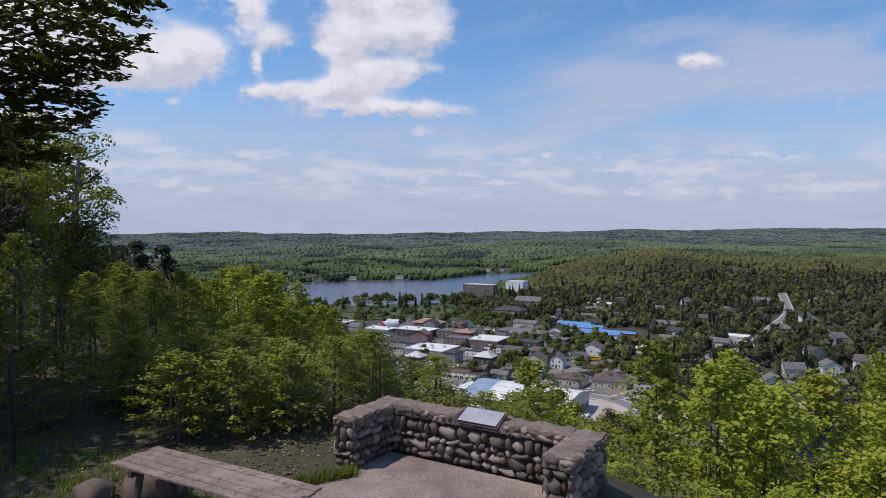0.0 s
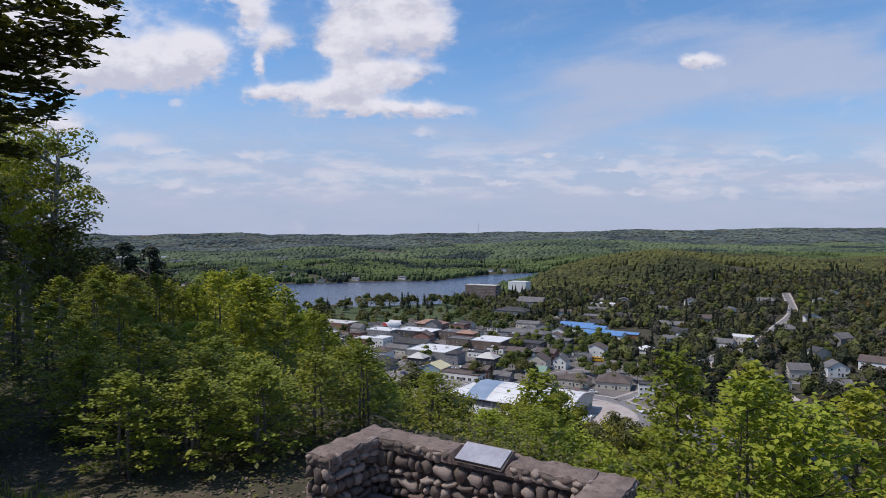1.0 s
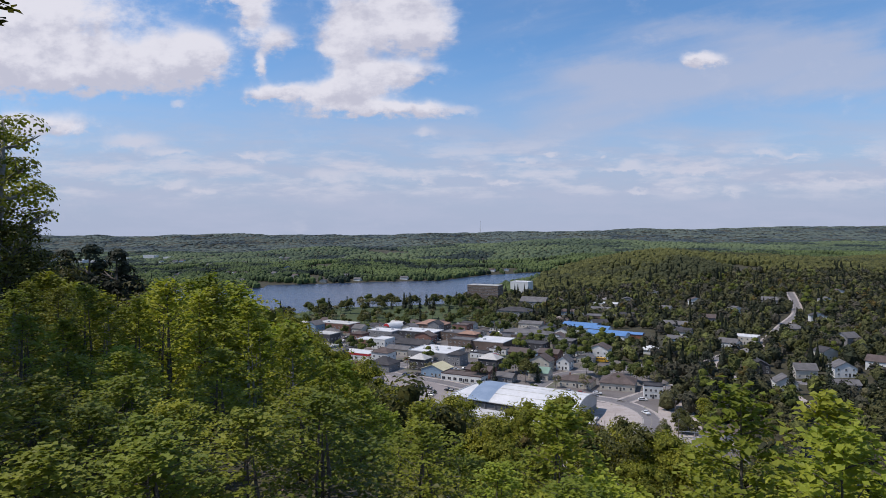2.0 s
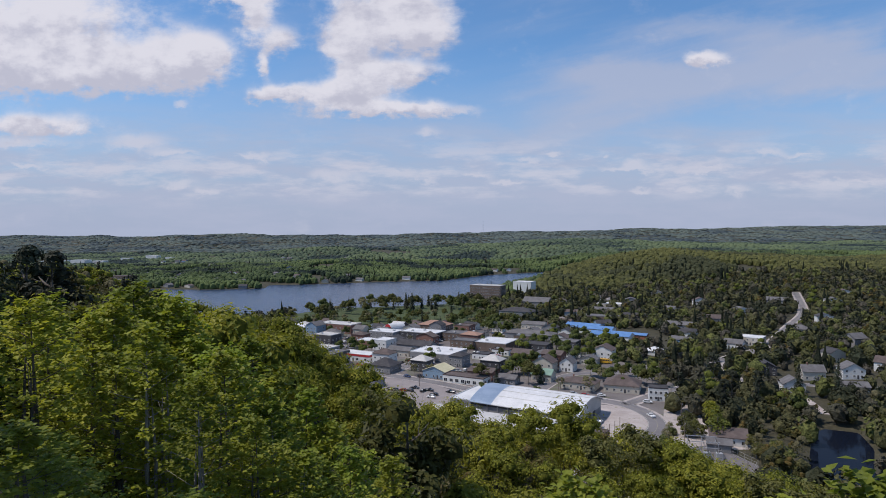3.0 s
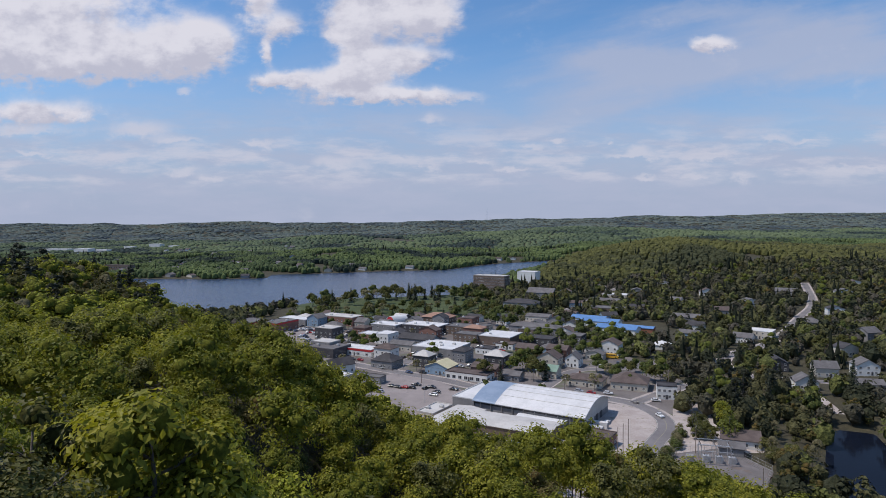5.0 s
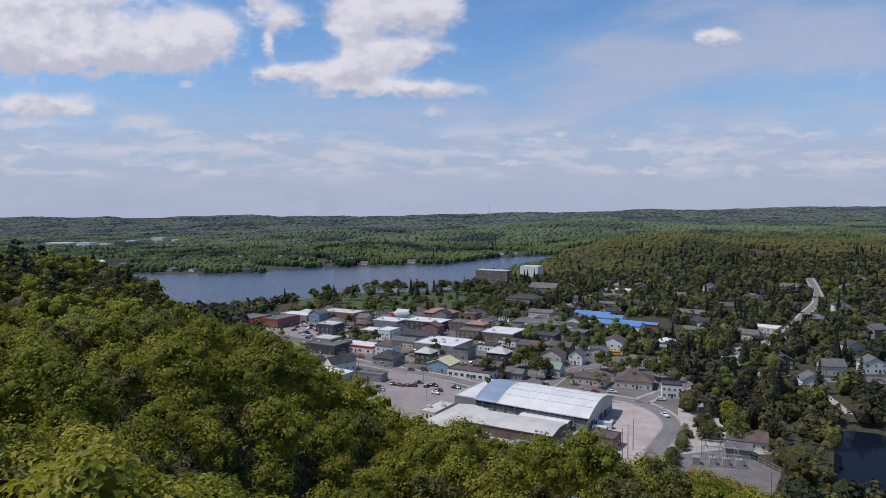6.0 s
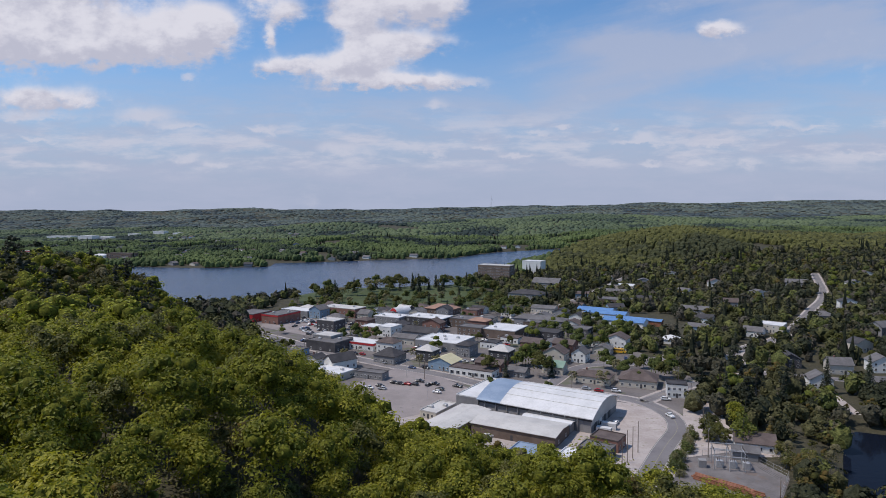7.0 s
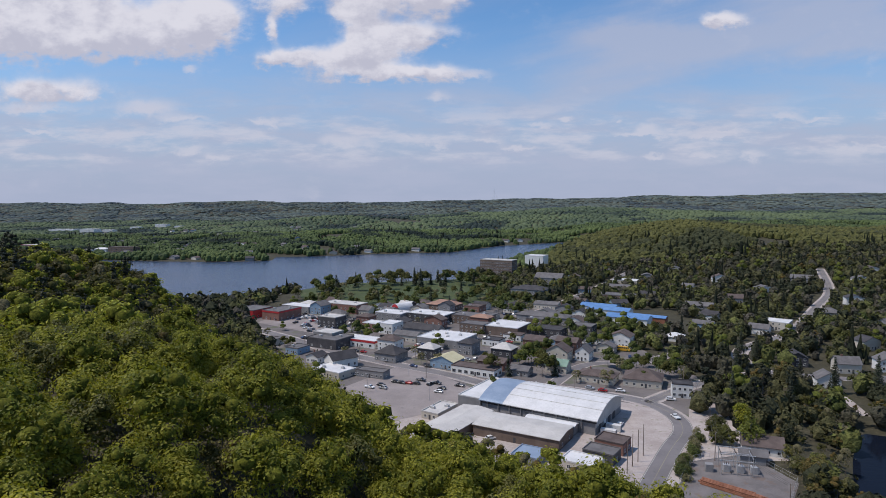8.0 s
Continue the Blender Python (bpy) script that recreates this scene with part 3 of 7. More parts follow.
def patch(name, pts, mat, label, category, lift=0.06, step=4.0):
    """A flat area that lies on the ground, cut in squares so that it follows it."""
    bm = bmesh.new()
    bm.faces.new([bm.verts.new((x, y, 0)) for x, y in pts])
    for axis in (0, 1):
        lo, hi = min(p[axis] for p in pts), max(p[axis] for p in pts)
        for k in range(1, int((hi - lo) / step)):
            co, no = Vector((0, 0, 0)), Vector((0, 0, 0))
            co[axis], no[axis] = lo + k * step, 1
            bmesh.ops.bisect_plane(bm, geom=bm.verts[:] + bm.edges[:] + bm.faces[:], plane_co=co, plane_no=no)
    bmesh.ops.triangulate(bm, faces=bm.faces)
    vs = list(bm.verts)
    zs = land(np.array([v.co.x for v in vs]), np.array([v.co.y for v in vs]))
    for v, z in zip(vs, zs):
        v.co.z = z + lift
    bmesh.ops.recalc_face_normals(bm, faces=bm.faces)
    if sum(f.normal.z for f in bm.faces) < 0:
        bmesh.ops.reverse_faces(bm, faces=bm.faces)
    me = bpy.data.meshes.new(name)
    bm.to_mesh(me)
    bm.free()
    me.materials.append(mat)
    return tagged(new(name, me), label, category, kind="structure")


def spline(pts, step=4.0):
    """Evenly spaced points on a smooth line through pts."""
    p = [Vector((*q, 0)) for q in pts]
    p = [2 * p[0] - p[1]] + p + [2 * p[-1] - p[-2]]
    out = []
    for a, b, c, d in zip(p, p[1:], p[2:], p[3:]):
        n = max(1, int((c - b).length / step))
        for k in range(n):
            t = k / n
            out.append(0.5 * (2 * b + (c - a) * t + (2 * a - 5 * b + 4 * c - d) * t * t + (3 * b - a - 3 * c + d) * t ** 3))
    return out + [p[-2]]


def strip(name, pts, width, mat, lift, offset=0.0):
    line = spline(pts)
    verts, faces = [], []
    for i, p in enumerate(line):
        d = (line[min(i + 1, len(line) - 1)] - line[max(i - 1, 0)]).normalized()
        n = Vector((-d.y, d.x, 0))
        for k in (-1, 0, 1):
            q = p + n * (offset + k * width / 2)
            verts.append([q.x, q.y, 0])
    z = land(np.array([v[0] for v in verts]), np.array([v[1] for v in verts]))
    for v, h in zip(verts, z):
        v[2] = h + lift
    for i in range(len(line) - 1):
        for k in (0, 1):
            a = i * 3 + k
            faces.append((a, a + 3, a + 4, a + 1)[::-1])
    return mesh_of(name, verts, faces, [mat])


def road(pts, width, label, shoulder=1.6, lines=True):
    r = tagged(new("road", strip("road", pts, width, M["asphalt"], 0.12)), label, "road", kind="structure")
    if shoulder:
        part("shoulder", strip("shoulder", pts, width + 2 * shoulder, M["dirt"], 0.07), None, r, "pale gravel shoulder")
    if lines:
        for o in (width / 2 - 0.35, 0.35 - width / 2):
            part("edge_line", strip("edge_line", pts, 0.16, M["line"], 0.135, o), None, r, "worn white line")
        part("centre_line", strip("centre_line", pts, 0.14, M["yellow_line"], 0.135), None, r, "worn yellow line")
    return r


ROADS = {
    "curve": [(40, 190), (52, 215), (66, 240), (84, 272), (96, 292), (98.5, 310), (92, 328), (76, 340), (50, 352), (30, 350), (0, 376), (-34, 400), (-72, 430), (-112, 470), (-150, 505)],
    "cross": [(-34, 400), (-20, 430), (0, 468), (24, 500), (52, 540), (80, 580), (118, 650), (170, 740), (232, 850)],
    "right": [(92, 328), (120, 352), (150, 370), (172, 380), (171, 400), (176, 418), (192, 440), (238, 478), (298, 552), (352, 625), (412, 745)],
    "side": [(50, 352), (78, 395), (112, 402), (150, 430)],
    "houses": [(172, 380), (210, 365), (260, 350), (320, 345)],
    "trail": [(196, 366), (190, 350), (186, 329), (181, 309)],
}
road(ROADS["curve"], 8.0, "grey asphalt main road curving round a gravel yard")
road(ROADS["cross"], 8.5, "straight grey street through the town to the hills")
road(ROADS["right"], 6.2, "winding grey road climbing between houses and trees")
road(ROADS["side"], 6.5, "short grey side street between houses", 0.8, False)
tagged(new("path", strip("path", ROADS["trail"], 4.0, M["dirt"], 0.08)), "pale dirt trail through the scrub above the river", "path", kind="structure")
road(ROADS["houses"], 6.0, "narrow grey lane past wooden houses", 0.8, False)

patch("parking_lot", [(-54, 352), (-30, 300), (4, 322), (14, 348), (-2, 372), (-30, 392)], M["lot"], "worn grey asphalt parking lot with few cars", "parking lot", 0.08)
patch("parking_lot", [(-150, 525), (-80, 470), (-66, 480), (-80, 520), (-120, 566), (-140, 560)], M["lot"], "crowded grey parking lot beside the red store", "parking lot", 0.08)
patch("yard", [(50, 240), (62, 240), (78, 270), (92, 296), (90, 318), (74, 330), (62, 312), (40, 288), (20, 270), (0, 278), (-14, 296), (6, 318), (14, 306), (40, 270)], M["dirt"], "pale dusty gravel yard round the arena", "yard", 0.045)
patch("yard", [(72, 224), (76, 242), (89, 262), (110, 268), (117, 244), (106, 228), (90, 220)], M["yard"], "grey gravel yard of the electrical substation", "yard", 0.06)
patch("verge", [(-30, 290), (4, 262), (40, 236), (30, 188), (60, 186), (78, 226), (100, 262), (126, 262), (120, 300), (130, 345), (96, 345), (60, 352), (20, 356), (-20, 330)], M["dirt"], "patchy dusty verge round the yard and road", "verge", 0.025)
patch("lawn", [(-140, 790), (-168, 740), (-150, 670), (-100, 620), (-40, 636), (60, 606), (88, 640), (62, 720), (30, 780), (2, 828), (-70, 806)], M["grass"], "green park lawn with paths beside the lake", "lawn", 0.10)
patch("town_ground", [(-165, 560), (-150, 505), (-112, 420), (-68, 352), (-45, 322), (30, 356), (60, 338), (96, 322), (100, 296), (108, 318), (128, 345), (132, 372), (120, 440), (100, 470), (110, 560), (60, 610), (-60, 630), (-140, 600)], M["street"], "dusty gravel and paved ground between town buildings", "ground", 0.03)

# ---------------------------------------------------------------- woods
rng = np.random.default_rng(7)


def unit(n):
    v = rng.normal(size=(n, 3))
    return v / np.linalg.norm(v, axis=1)[:, None]


def leaf_quads(centre, normal, size, ratio=0.62, fold=0.18):
    """Folded four-cornered leaves or sprays, at centres, facing normals."""
    n = len(centre)
    a = np.cross(normal, unit(n))
    a /= np.linalg.norm(a, axis=1)[:, None] + 1e-9
    b = np.cross(normal, a)
    s = size[:, None]
    v = np.stack([centre - a * s, centre - b * s * ratio + normal * s * fold, centre + a * s, centre + b * s * ratio + normal * s * fold], 1)
    return v.reshape(-1, 3), np.arange(n * 4).reshape(n, 4)


CLUMPS = {}


def crown_mesh(name, mat, height, base, radius, clumps, leaves, size, top=0.35, lump=0.34, hollow=0.0):
    """A crown of leaf clumps: an uneven heap of lumps, each covered with leaves."""
    c = []
    while len(c) < clumps:
        p = rng.uniform(-1, 1, 3)
        q = np.linalg.norm(p)
        if q > 1 or q < hollow:
            continue
        taper = 1 - top * max(p[2], 0)
        c.append((p[0] * taper, p[1] * taper, p[2]))
    c = np.array(c)
    mid, half = (base + height) / 2, (height - base) / 2
    c = c * np.array([radius * 0.82, radius * 0.82, half * 0.85])
    r = rng.uniform(0.6, 1.25, clumps) * radius * lump
    k = rng.integers(0, clumps, leaves)
    d = unit(leaves)
    d[:, 2] = np.where(d[:, 2] < -0.35, -d[:, 2], d[:, 2])
    at = c[k] + d * (r[k] * rng.uniform(0.72, 1.05, leaves))[:, None] * np.array([1, 1, 0.8])
    at[:, 2] += mid
    nrm = d + unit(leaves) * 0.38 + np.array([0, 0, 0.25])
    nrm /= np.linalg.norm(nrm, axis=1)[:, None]
    v, f = leaf_quads(at, nrm, rng.uniform(0.6, 1.3, leaves) * size)
    me = big_mesh(name, v, f, mat)
    CLUMPS[me.name] = [(q[0], q[1], q[2] + mid, w) for q, w in zip(c, r)]
    return me


def trunk_mesh(name, mat, height, radius, crown_base, crown_radius, limbs, lean=0.4, sides=7):
    bm = bmesh.new()
    n = 7
    pts = [Vector((lean * math.sin(i * 0.9 + height) * i / n, lean * math.cos(i * 0.7) * i / n, -1.0 + (height * 0.88 + 1.0) * i / (n - 1))) for i in range(n)]
    add_tube(bm, pts, [radius * (1.25 if i == 0 else 1) * (1 - 0.85 * i / (n - 1)) for i in range(n)], sides)
    for k in range(limbs):
        z = crown_base * 0.8 + (height * 0.8 - crown_base * 0.8) * (k + 0.5) / limbs
        a = k * 2.4 + height
        root = pts[0].lerp(pts[-1], min(1, (z + 1) / (height * 0.88 + 1)))
        out = crown_radius * 0.8 * (1 - 0.5 * k / limbs)
        tip = root + Vector((math.cos(a) * out, math.sin(a) * out, out * 0.55))
        bend = root.lerp(tip, 0.5) + Vector((0, 0, -out * 0.1))
        add_tube(bm, [root, bend, tip], [radius * 0.38 * (1 - 0.5 * k / limbs), radius * 0.22, radius * 0.05], 5)
        for j in (-1, 1):
            t2 = bend + Vector((math.cos(a + 0.8 * j) * out * 0.5, math.sin(a + 0.8 * j) * out * 0.5, out * 0.3))
            add_tube(bm, [bend, t2], [radius * 0.14, radius * 0.03], 4)
    return finish(bm, name, mat, True)


def conifer_mesh(name, mat, height, base, radius, layers, sprays, size):
    """Whorls of drooping boughs, each a row of needle sprays."""
    at, nrm, sz = [], [], []
    for i in range(layers):
        t = (i + 0.5) / layers
        z = base + (height - base) * t
        reach = radius * (1 - t) ** 0.85 * rng.uniform(0.75, 1.1) + 0.15
        boughs = max(5, int(9 * (1 - t) + 4))
        for b in range(boughs):
            a = b * math.tau / boughs + i * 1.1 + rng.uniform(-0.2, 0.2)
            n = max(3, int(sprays * (1 - t) + 3))
            for s in range(n):
                q = (s + 0.6) / n * rng.uniform(0.85, 1.1)
                w = rng.normal() * 0.16 * reach
                at.append((math.cos(a) * reach * q - math.sin(a) * w, math.sin(a) * reach * q + math.cos(a) * w, z - 0.32 * reach * q * q + rng.normal() * 0.08 * size))
                nrm.append((math.cos(a) * 0.5 + rng.normal() * 0.3, math.sin(a) * 0.5 + rng.normal() * 0.3, 0.8))
                sz.append(size * rng.uniform(0.7, 1.3))
    at, nrm = np.array(at), np.array(nrm)
    nrm /= np.linalg.norm(nrm, axis=1)[:, None]
    v, f = leaf_quads(at, nrm, np.array(sz), 0.5, -0.2)
    return big_mesh(name, v, f, mat)


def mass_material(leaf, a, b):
    """The closed inner mass of a far crown: its inner leaves, with shade put into the dark colour."""
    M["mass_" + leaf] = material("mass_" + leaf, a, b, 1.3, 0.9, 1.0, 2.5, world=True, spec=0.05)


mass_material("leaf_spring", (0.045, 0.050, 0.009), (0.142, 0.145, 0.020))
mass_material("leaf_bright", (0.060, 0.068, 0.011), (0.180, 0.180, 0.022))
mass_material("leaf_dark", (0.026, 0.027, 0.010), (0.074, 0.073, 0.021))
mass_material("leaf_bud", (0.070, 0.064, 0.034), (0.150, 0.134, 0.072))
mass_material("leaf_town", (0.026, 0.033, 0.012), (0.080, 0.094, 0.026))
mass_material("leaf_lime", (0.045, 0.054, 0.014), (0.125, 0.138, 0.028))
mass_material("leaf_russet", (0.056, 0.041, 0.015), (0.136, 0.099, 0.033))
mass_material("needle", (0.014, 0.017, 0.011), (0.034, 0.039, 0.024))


def small_lump(seed):
    bm = bmesh.new()
    bmesh.ops.create_icosphere(bm, subdivisions=1, radius=1.0)
    for v in bm.verts:
        v.co *= 1 + 0.42 * noise.noise(v.co * 1.7 + Vector((seed * 5.1, 3, 0)))
    dead = [v for v in bm.verts if v.co.z < -0.6]
    bmesh.ops.delete(bm, geom=dead, context="VERTS")
    bm.verts.index_update()
    v = np.array([q.co[:] for q in bm.verts])
    f = np.array([[q.index for q in p.verts] for p in bm.faces])
    bm.free()
    return v, f


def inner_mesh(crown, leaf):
    """The closed inner leaves of a crown, coloured dark for shade: an uneven lump in each clump."""
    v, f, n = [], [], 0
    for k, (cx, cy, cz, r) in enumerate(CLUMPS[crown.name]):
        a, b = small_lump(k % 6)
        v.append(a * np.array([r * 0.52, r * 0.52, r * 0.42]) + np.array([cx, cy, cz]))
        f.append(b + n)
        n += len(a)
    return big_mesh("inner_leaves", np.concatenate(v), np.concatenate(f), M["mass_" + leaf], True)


def tree_proto(kind, label, crown, trunk):
    t = thing("tree", Matrix.Translation((0, 0, -200)), label, "tree", kind)
    part("trunk", trunk, None, t)
    part("crown", crown, None, t)
    return t


def broadleaf(kind, label, leaf, bark, h, base, r, clumps, leaves, size, limbs=8, full=False, **more):
    crown = crown_mesh("crown", M[leaf], h, base, r, clumps, leaves, size, **more)
    t = tree_proto(kind, label, crown, trunk_mesh("trunk", M[bark], h, 0.022 * h + 0.04, base, r, limbs))
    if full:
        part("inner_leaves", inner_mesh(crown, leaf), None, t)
    return t


def conifer(kind, label, h, base, r, layers, sprays, size):
    return tree_proto(kind, label, conifer_mesh("crown", M["needle"], h, base, r, layers, sprays, size), trunk_mesh("trunk", M["bark"], h * 1.05, 0.018 * h, h * 0.3, r * 0.4, 0, 0.1))


HILL = "hillside trees"
hill_kinds = [
    broadleaf(HILL, "young-leaved green maple in the hillside wood", "leaf_spring", "bark", 13, 4.0, 4.6, 24, 1900, 0.33, lump=0.42, full=True),
    broadleaf(HILL, "broad green maple with heaped crown on the hillside", "leaf_spring", "bark", 15, 5.0, 5.4, 28, 2200, 0.34, lump=0.42, full=True),
    broadleaf(HILL, "yellow-green leafy maple in the hillside wood", "leaf_bright", "grey_bark", 12, 3.5, 4.2, 22, 1700, 0.32, lump=0.42, full=True),
    broadleaf(HILL, "dark green broadleaf tree in the hillside wood", "leaf_dark", "bark", 14, 4.5, 4.4, 24, 1700, 0.34, lump=0.40, full=True),
]
near_kinds = [
    broadleaf(HILL, "green maple in fresh leaf below the lookout", "leaf_spring", "bark", 13, 4.0, 4.6, 24, 2800, 0.23, lump=0.42, full=True),
    broadleaf(HILL, "broad green maple with heaped crown below the lookout", "leaf_spring", "bark", 15, 5.0, 5.4, 28, 3300, 0.235, lump=0.42, full=True),
    broadleaf(HILL, "yellow-green maple below the lookout", "leaf_bright", "grey_bark", 12, 3.5, 4.2, 22, 2500, 0.225, lump=0.42, full=True),
    broadleaf(HILL, "dark green broadleaf tree below the lookout", "leaf_dark", "bark", 14, 4.5, 4.4, 24, 2500, 0.23, lump=0.40, full=True),
]
bud_kinds = [
    broadleaf(HILL, "grey-green tree with sparse opening buds", "leaf_bud", "grey_bark", 13, 3.5, 3.6, 34, 1300, 0.25, 12, lump=0.42),
    broadleaf(HILL, "russet-green tree with thin spring leaves", "leaf_russet", "grey_bark", 12, 3.5, 3.8, 30, 1400, 0.30, 12, lump=0.40),
]
pine_kinds = [
    conifer("conifers", "tall dark spruce with drooping boughs", 17, 1.5, 3.4, 22, 4, 0.55),
    conifer("conifers", "narrow dark spruce beside the town", 13, 1.0, 2.4, 18, 4, 0.5),
    broadleaf("conifers", "dark ragged pine with clumped needles", "needle", "bark", 18, 6, 3.4, 26, 1300, 0.42, 8, lump=0.30),
]
TOWN_T = "town trees"
town_kinds = [
    broadleaf(TOWN_T, "round green shade tree between town buildings", "leaf_town", "bark", 11, 2.5, 4.4, 14, 800, 0.5, lump=0.5),
    broadleaf(TOWN_T, "dark green shade tree in the town", "leaf_dark", "bark", 12, 2.5, 4.2, 14, 800, 0.5, lump=0.5),
    broadleaf(TOWN_T, "bright yellow-green maple in the town", "leaf_lime", "bark", 12, 2.0, 4.8, 15, 900, 0.5, lump=0.5),
    broadleaf(TOWN_T, "thin grey-green budding tree in the town", "leaf_bud", "grey_bark", 10, 2.5, 3.6, 24, 700, 0.4, lump=0.42),
]


def plant(kind, x, y, scale=1.0, sink=0.25, turn=None, tall=1.0):
    t = copy_thing(kind, pose(x, y, ground_at(x, y) - sink, 0, 0, rng.uniform(0, 360) if turn is None else turn))
    t.scale = (scale, scale, scale * tall)
    return t


POOL = []


def pool(kind, x, y, scale, tall=1.0):
    """A tree that goes into the joined wood."""
    POOL.append((kind, x, y, scale, tall, rng.uniform(0, math.tau)))


def arrays(me):
    v = np.empty(len(me.vertices) * 3, np.float32)
    me.vertices.foreach_get("co", v)
    f = np.empty(len(me.loops), np.int32)
    me.loops.foreach_get("vertex_index", f)
    return v.reshape(-1, 3), f.reshape(len(me.polygons), -1)


def join_pool():
    """One mesh of crowns for each kind of tree in the pool, and one of trunks."""
    by = {}
    for p in POOL:
        by.setdefault((p[0].name, math.hypot(p[1] - 1, p[2] - 39) < 175), []).append(p)
    trunk_v, trunk_f, count = [], [], 0
    for (name, close), trees in by.items():
        crown = [c for c in trees[0][0].children if c.name.startswith("crown")][0].data
        v, f = arrays(crown)
        clumps = CLUMPS.get(crown.name, [])
        keep = rng.permutation(len(f))[:min(len(f), (1500 if close else 190) if clumps else 260)]
        f = f[keep]
        v = v[f.ravel()].reshape(-1, 4, 3)
        mid = v.mean(1, keepdims=True)
        v = (mid + (v - mid) * ((0.74 if close else 1.5) * (1.0 if len(crown.polygons) > 1000 else 0.75) if clumps else math.sqrt(len(crown.polygons) / len(keep)) * 0.9)).reshape(-1, 3)
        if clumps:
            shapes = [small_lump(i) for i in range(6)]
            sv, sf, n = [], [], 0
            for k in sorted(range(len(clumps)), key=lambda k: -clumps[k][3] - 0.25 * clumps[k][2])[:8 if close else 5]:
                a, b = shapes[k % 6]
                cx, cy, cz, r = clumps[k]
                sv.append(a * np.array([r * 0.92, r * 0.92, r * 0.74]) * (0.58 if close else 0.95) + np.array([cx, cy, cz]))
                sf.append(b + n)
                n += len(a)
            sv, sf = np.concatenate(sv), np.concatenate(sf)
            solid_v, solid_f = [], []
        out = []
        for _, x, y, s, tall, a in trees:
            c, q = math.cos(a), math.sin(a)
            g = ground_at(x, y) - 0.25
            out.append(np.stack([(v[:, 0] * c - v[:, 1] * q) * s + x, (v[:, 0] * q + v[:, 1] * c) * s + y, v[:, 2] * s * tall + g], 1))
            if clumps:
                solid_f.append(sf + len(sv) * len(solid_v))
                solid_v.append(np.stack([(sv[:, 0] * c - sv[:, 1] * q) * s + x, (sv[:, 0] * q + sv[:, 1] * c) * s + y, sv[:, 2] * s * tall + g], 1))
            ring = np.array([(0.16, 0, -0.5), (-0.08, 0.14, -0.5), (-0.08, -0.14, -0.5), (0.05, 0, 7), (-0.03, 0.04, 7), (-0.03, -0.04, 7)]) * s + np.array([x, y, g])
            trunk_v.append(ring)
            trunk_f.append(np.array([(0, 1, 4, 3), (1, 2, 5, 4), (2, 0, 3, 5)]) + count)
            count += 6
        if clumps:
            tagged(new("woods", big_mesh("woods", np.concatenate(solid_v), np.concatenate(solid_f), M["mass_" + crown.materials[0].name], True)), "leafy masses of the closed hillside and town woods, coloured dark for inner shade", "trees", kind="stuff")
        w = np.concatenate(out)
        tagged(new("woods", big_mesh("woods", w, np.arange(len(w)).reshape(-1, 4), crown.materials[0])), "leafy crowns of the closed hillside and town woods", "trees", kind="stuff")
    tagged(new("tree_trunks", big_mesh("tree_trunks", np.concatenate(trunk_v), np.concatenate(trunk_f), M["bark"])), "slim brown trunks standing in the woods", "trees", kind="stuff")


CLEAR_POLY = [(-165, 560), (-150, 505), (-108, 425), (-68, 350), (-45, 318), (-22, 290), (8, 262), (44, 236), (34, 190), (46, 186), (58, 200), (106, 218), (124, 250), (127, 268), (118, 290), (104, 330), (128, 372), (120, 440), (100, 470), (110, 560), (70, 640), (50, 760), (0, 850), (-150, 800), (-175, 700)]


def on_road(x, y, gap):
    d = np.full(np.shape(x), 1e9)
    for key in ROADS:
        d = np.minimum(d, edge_distance(x, y, ROADS[key], False)[0])
    return d < gap


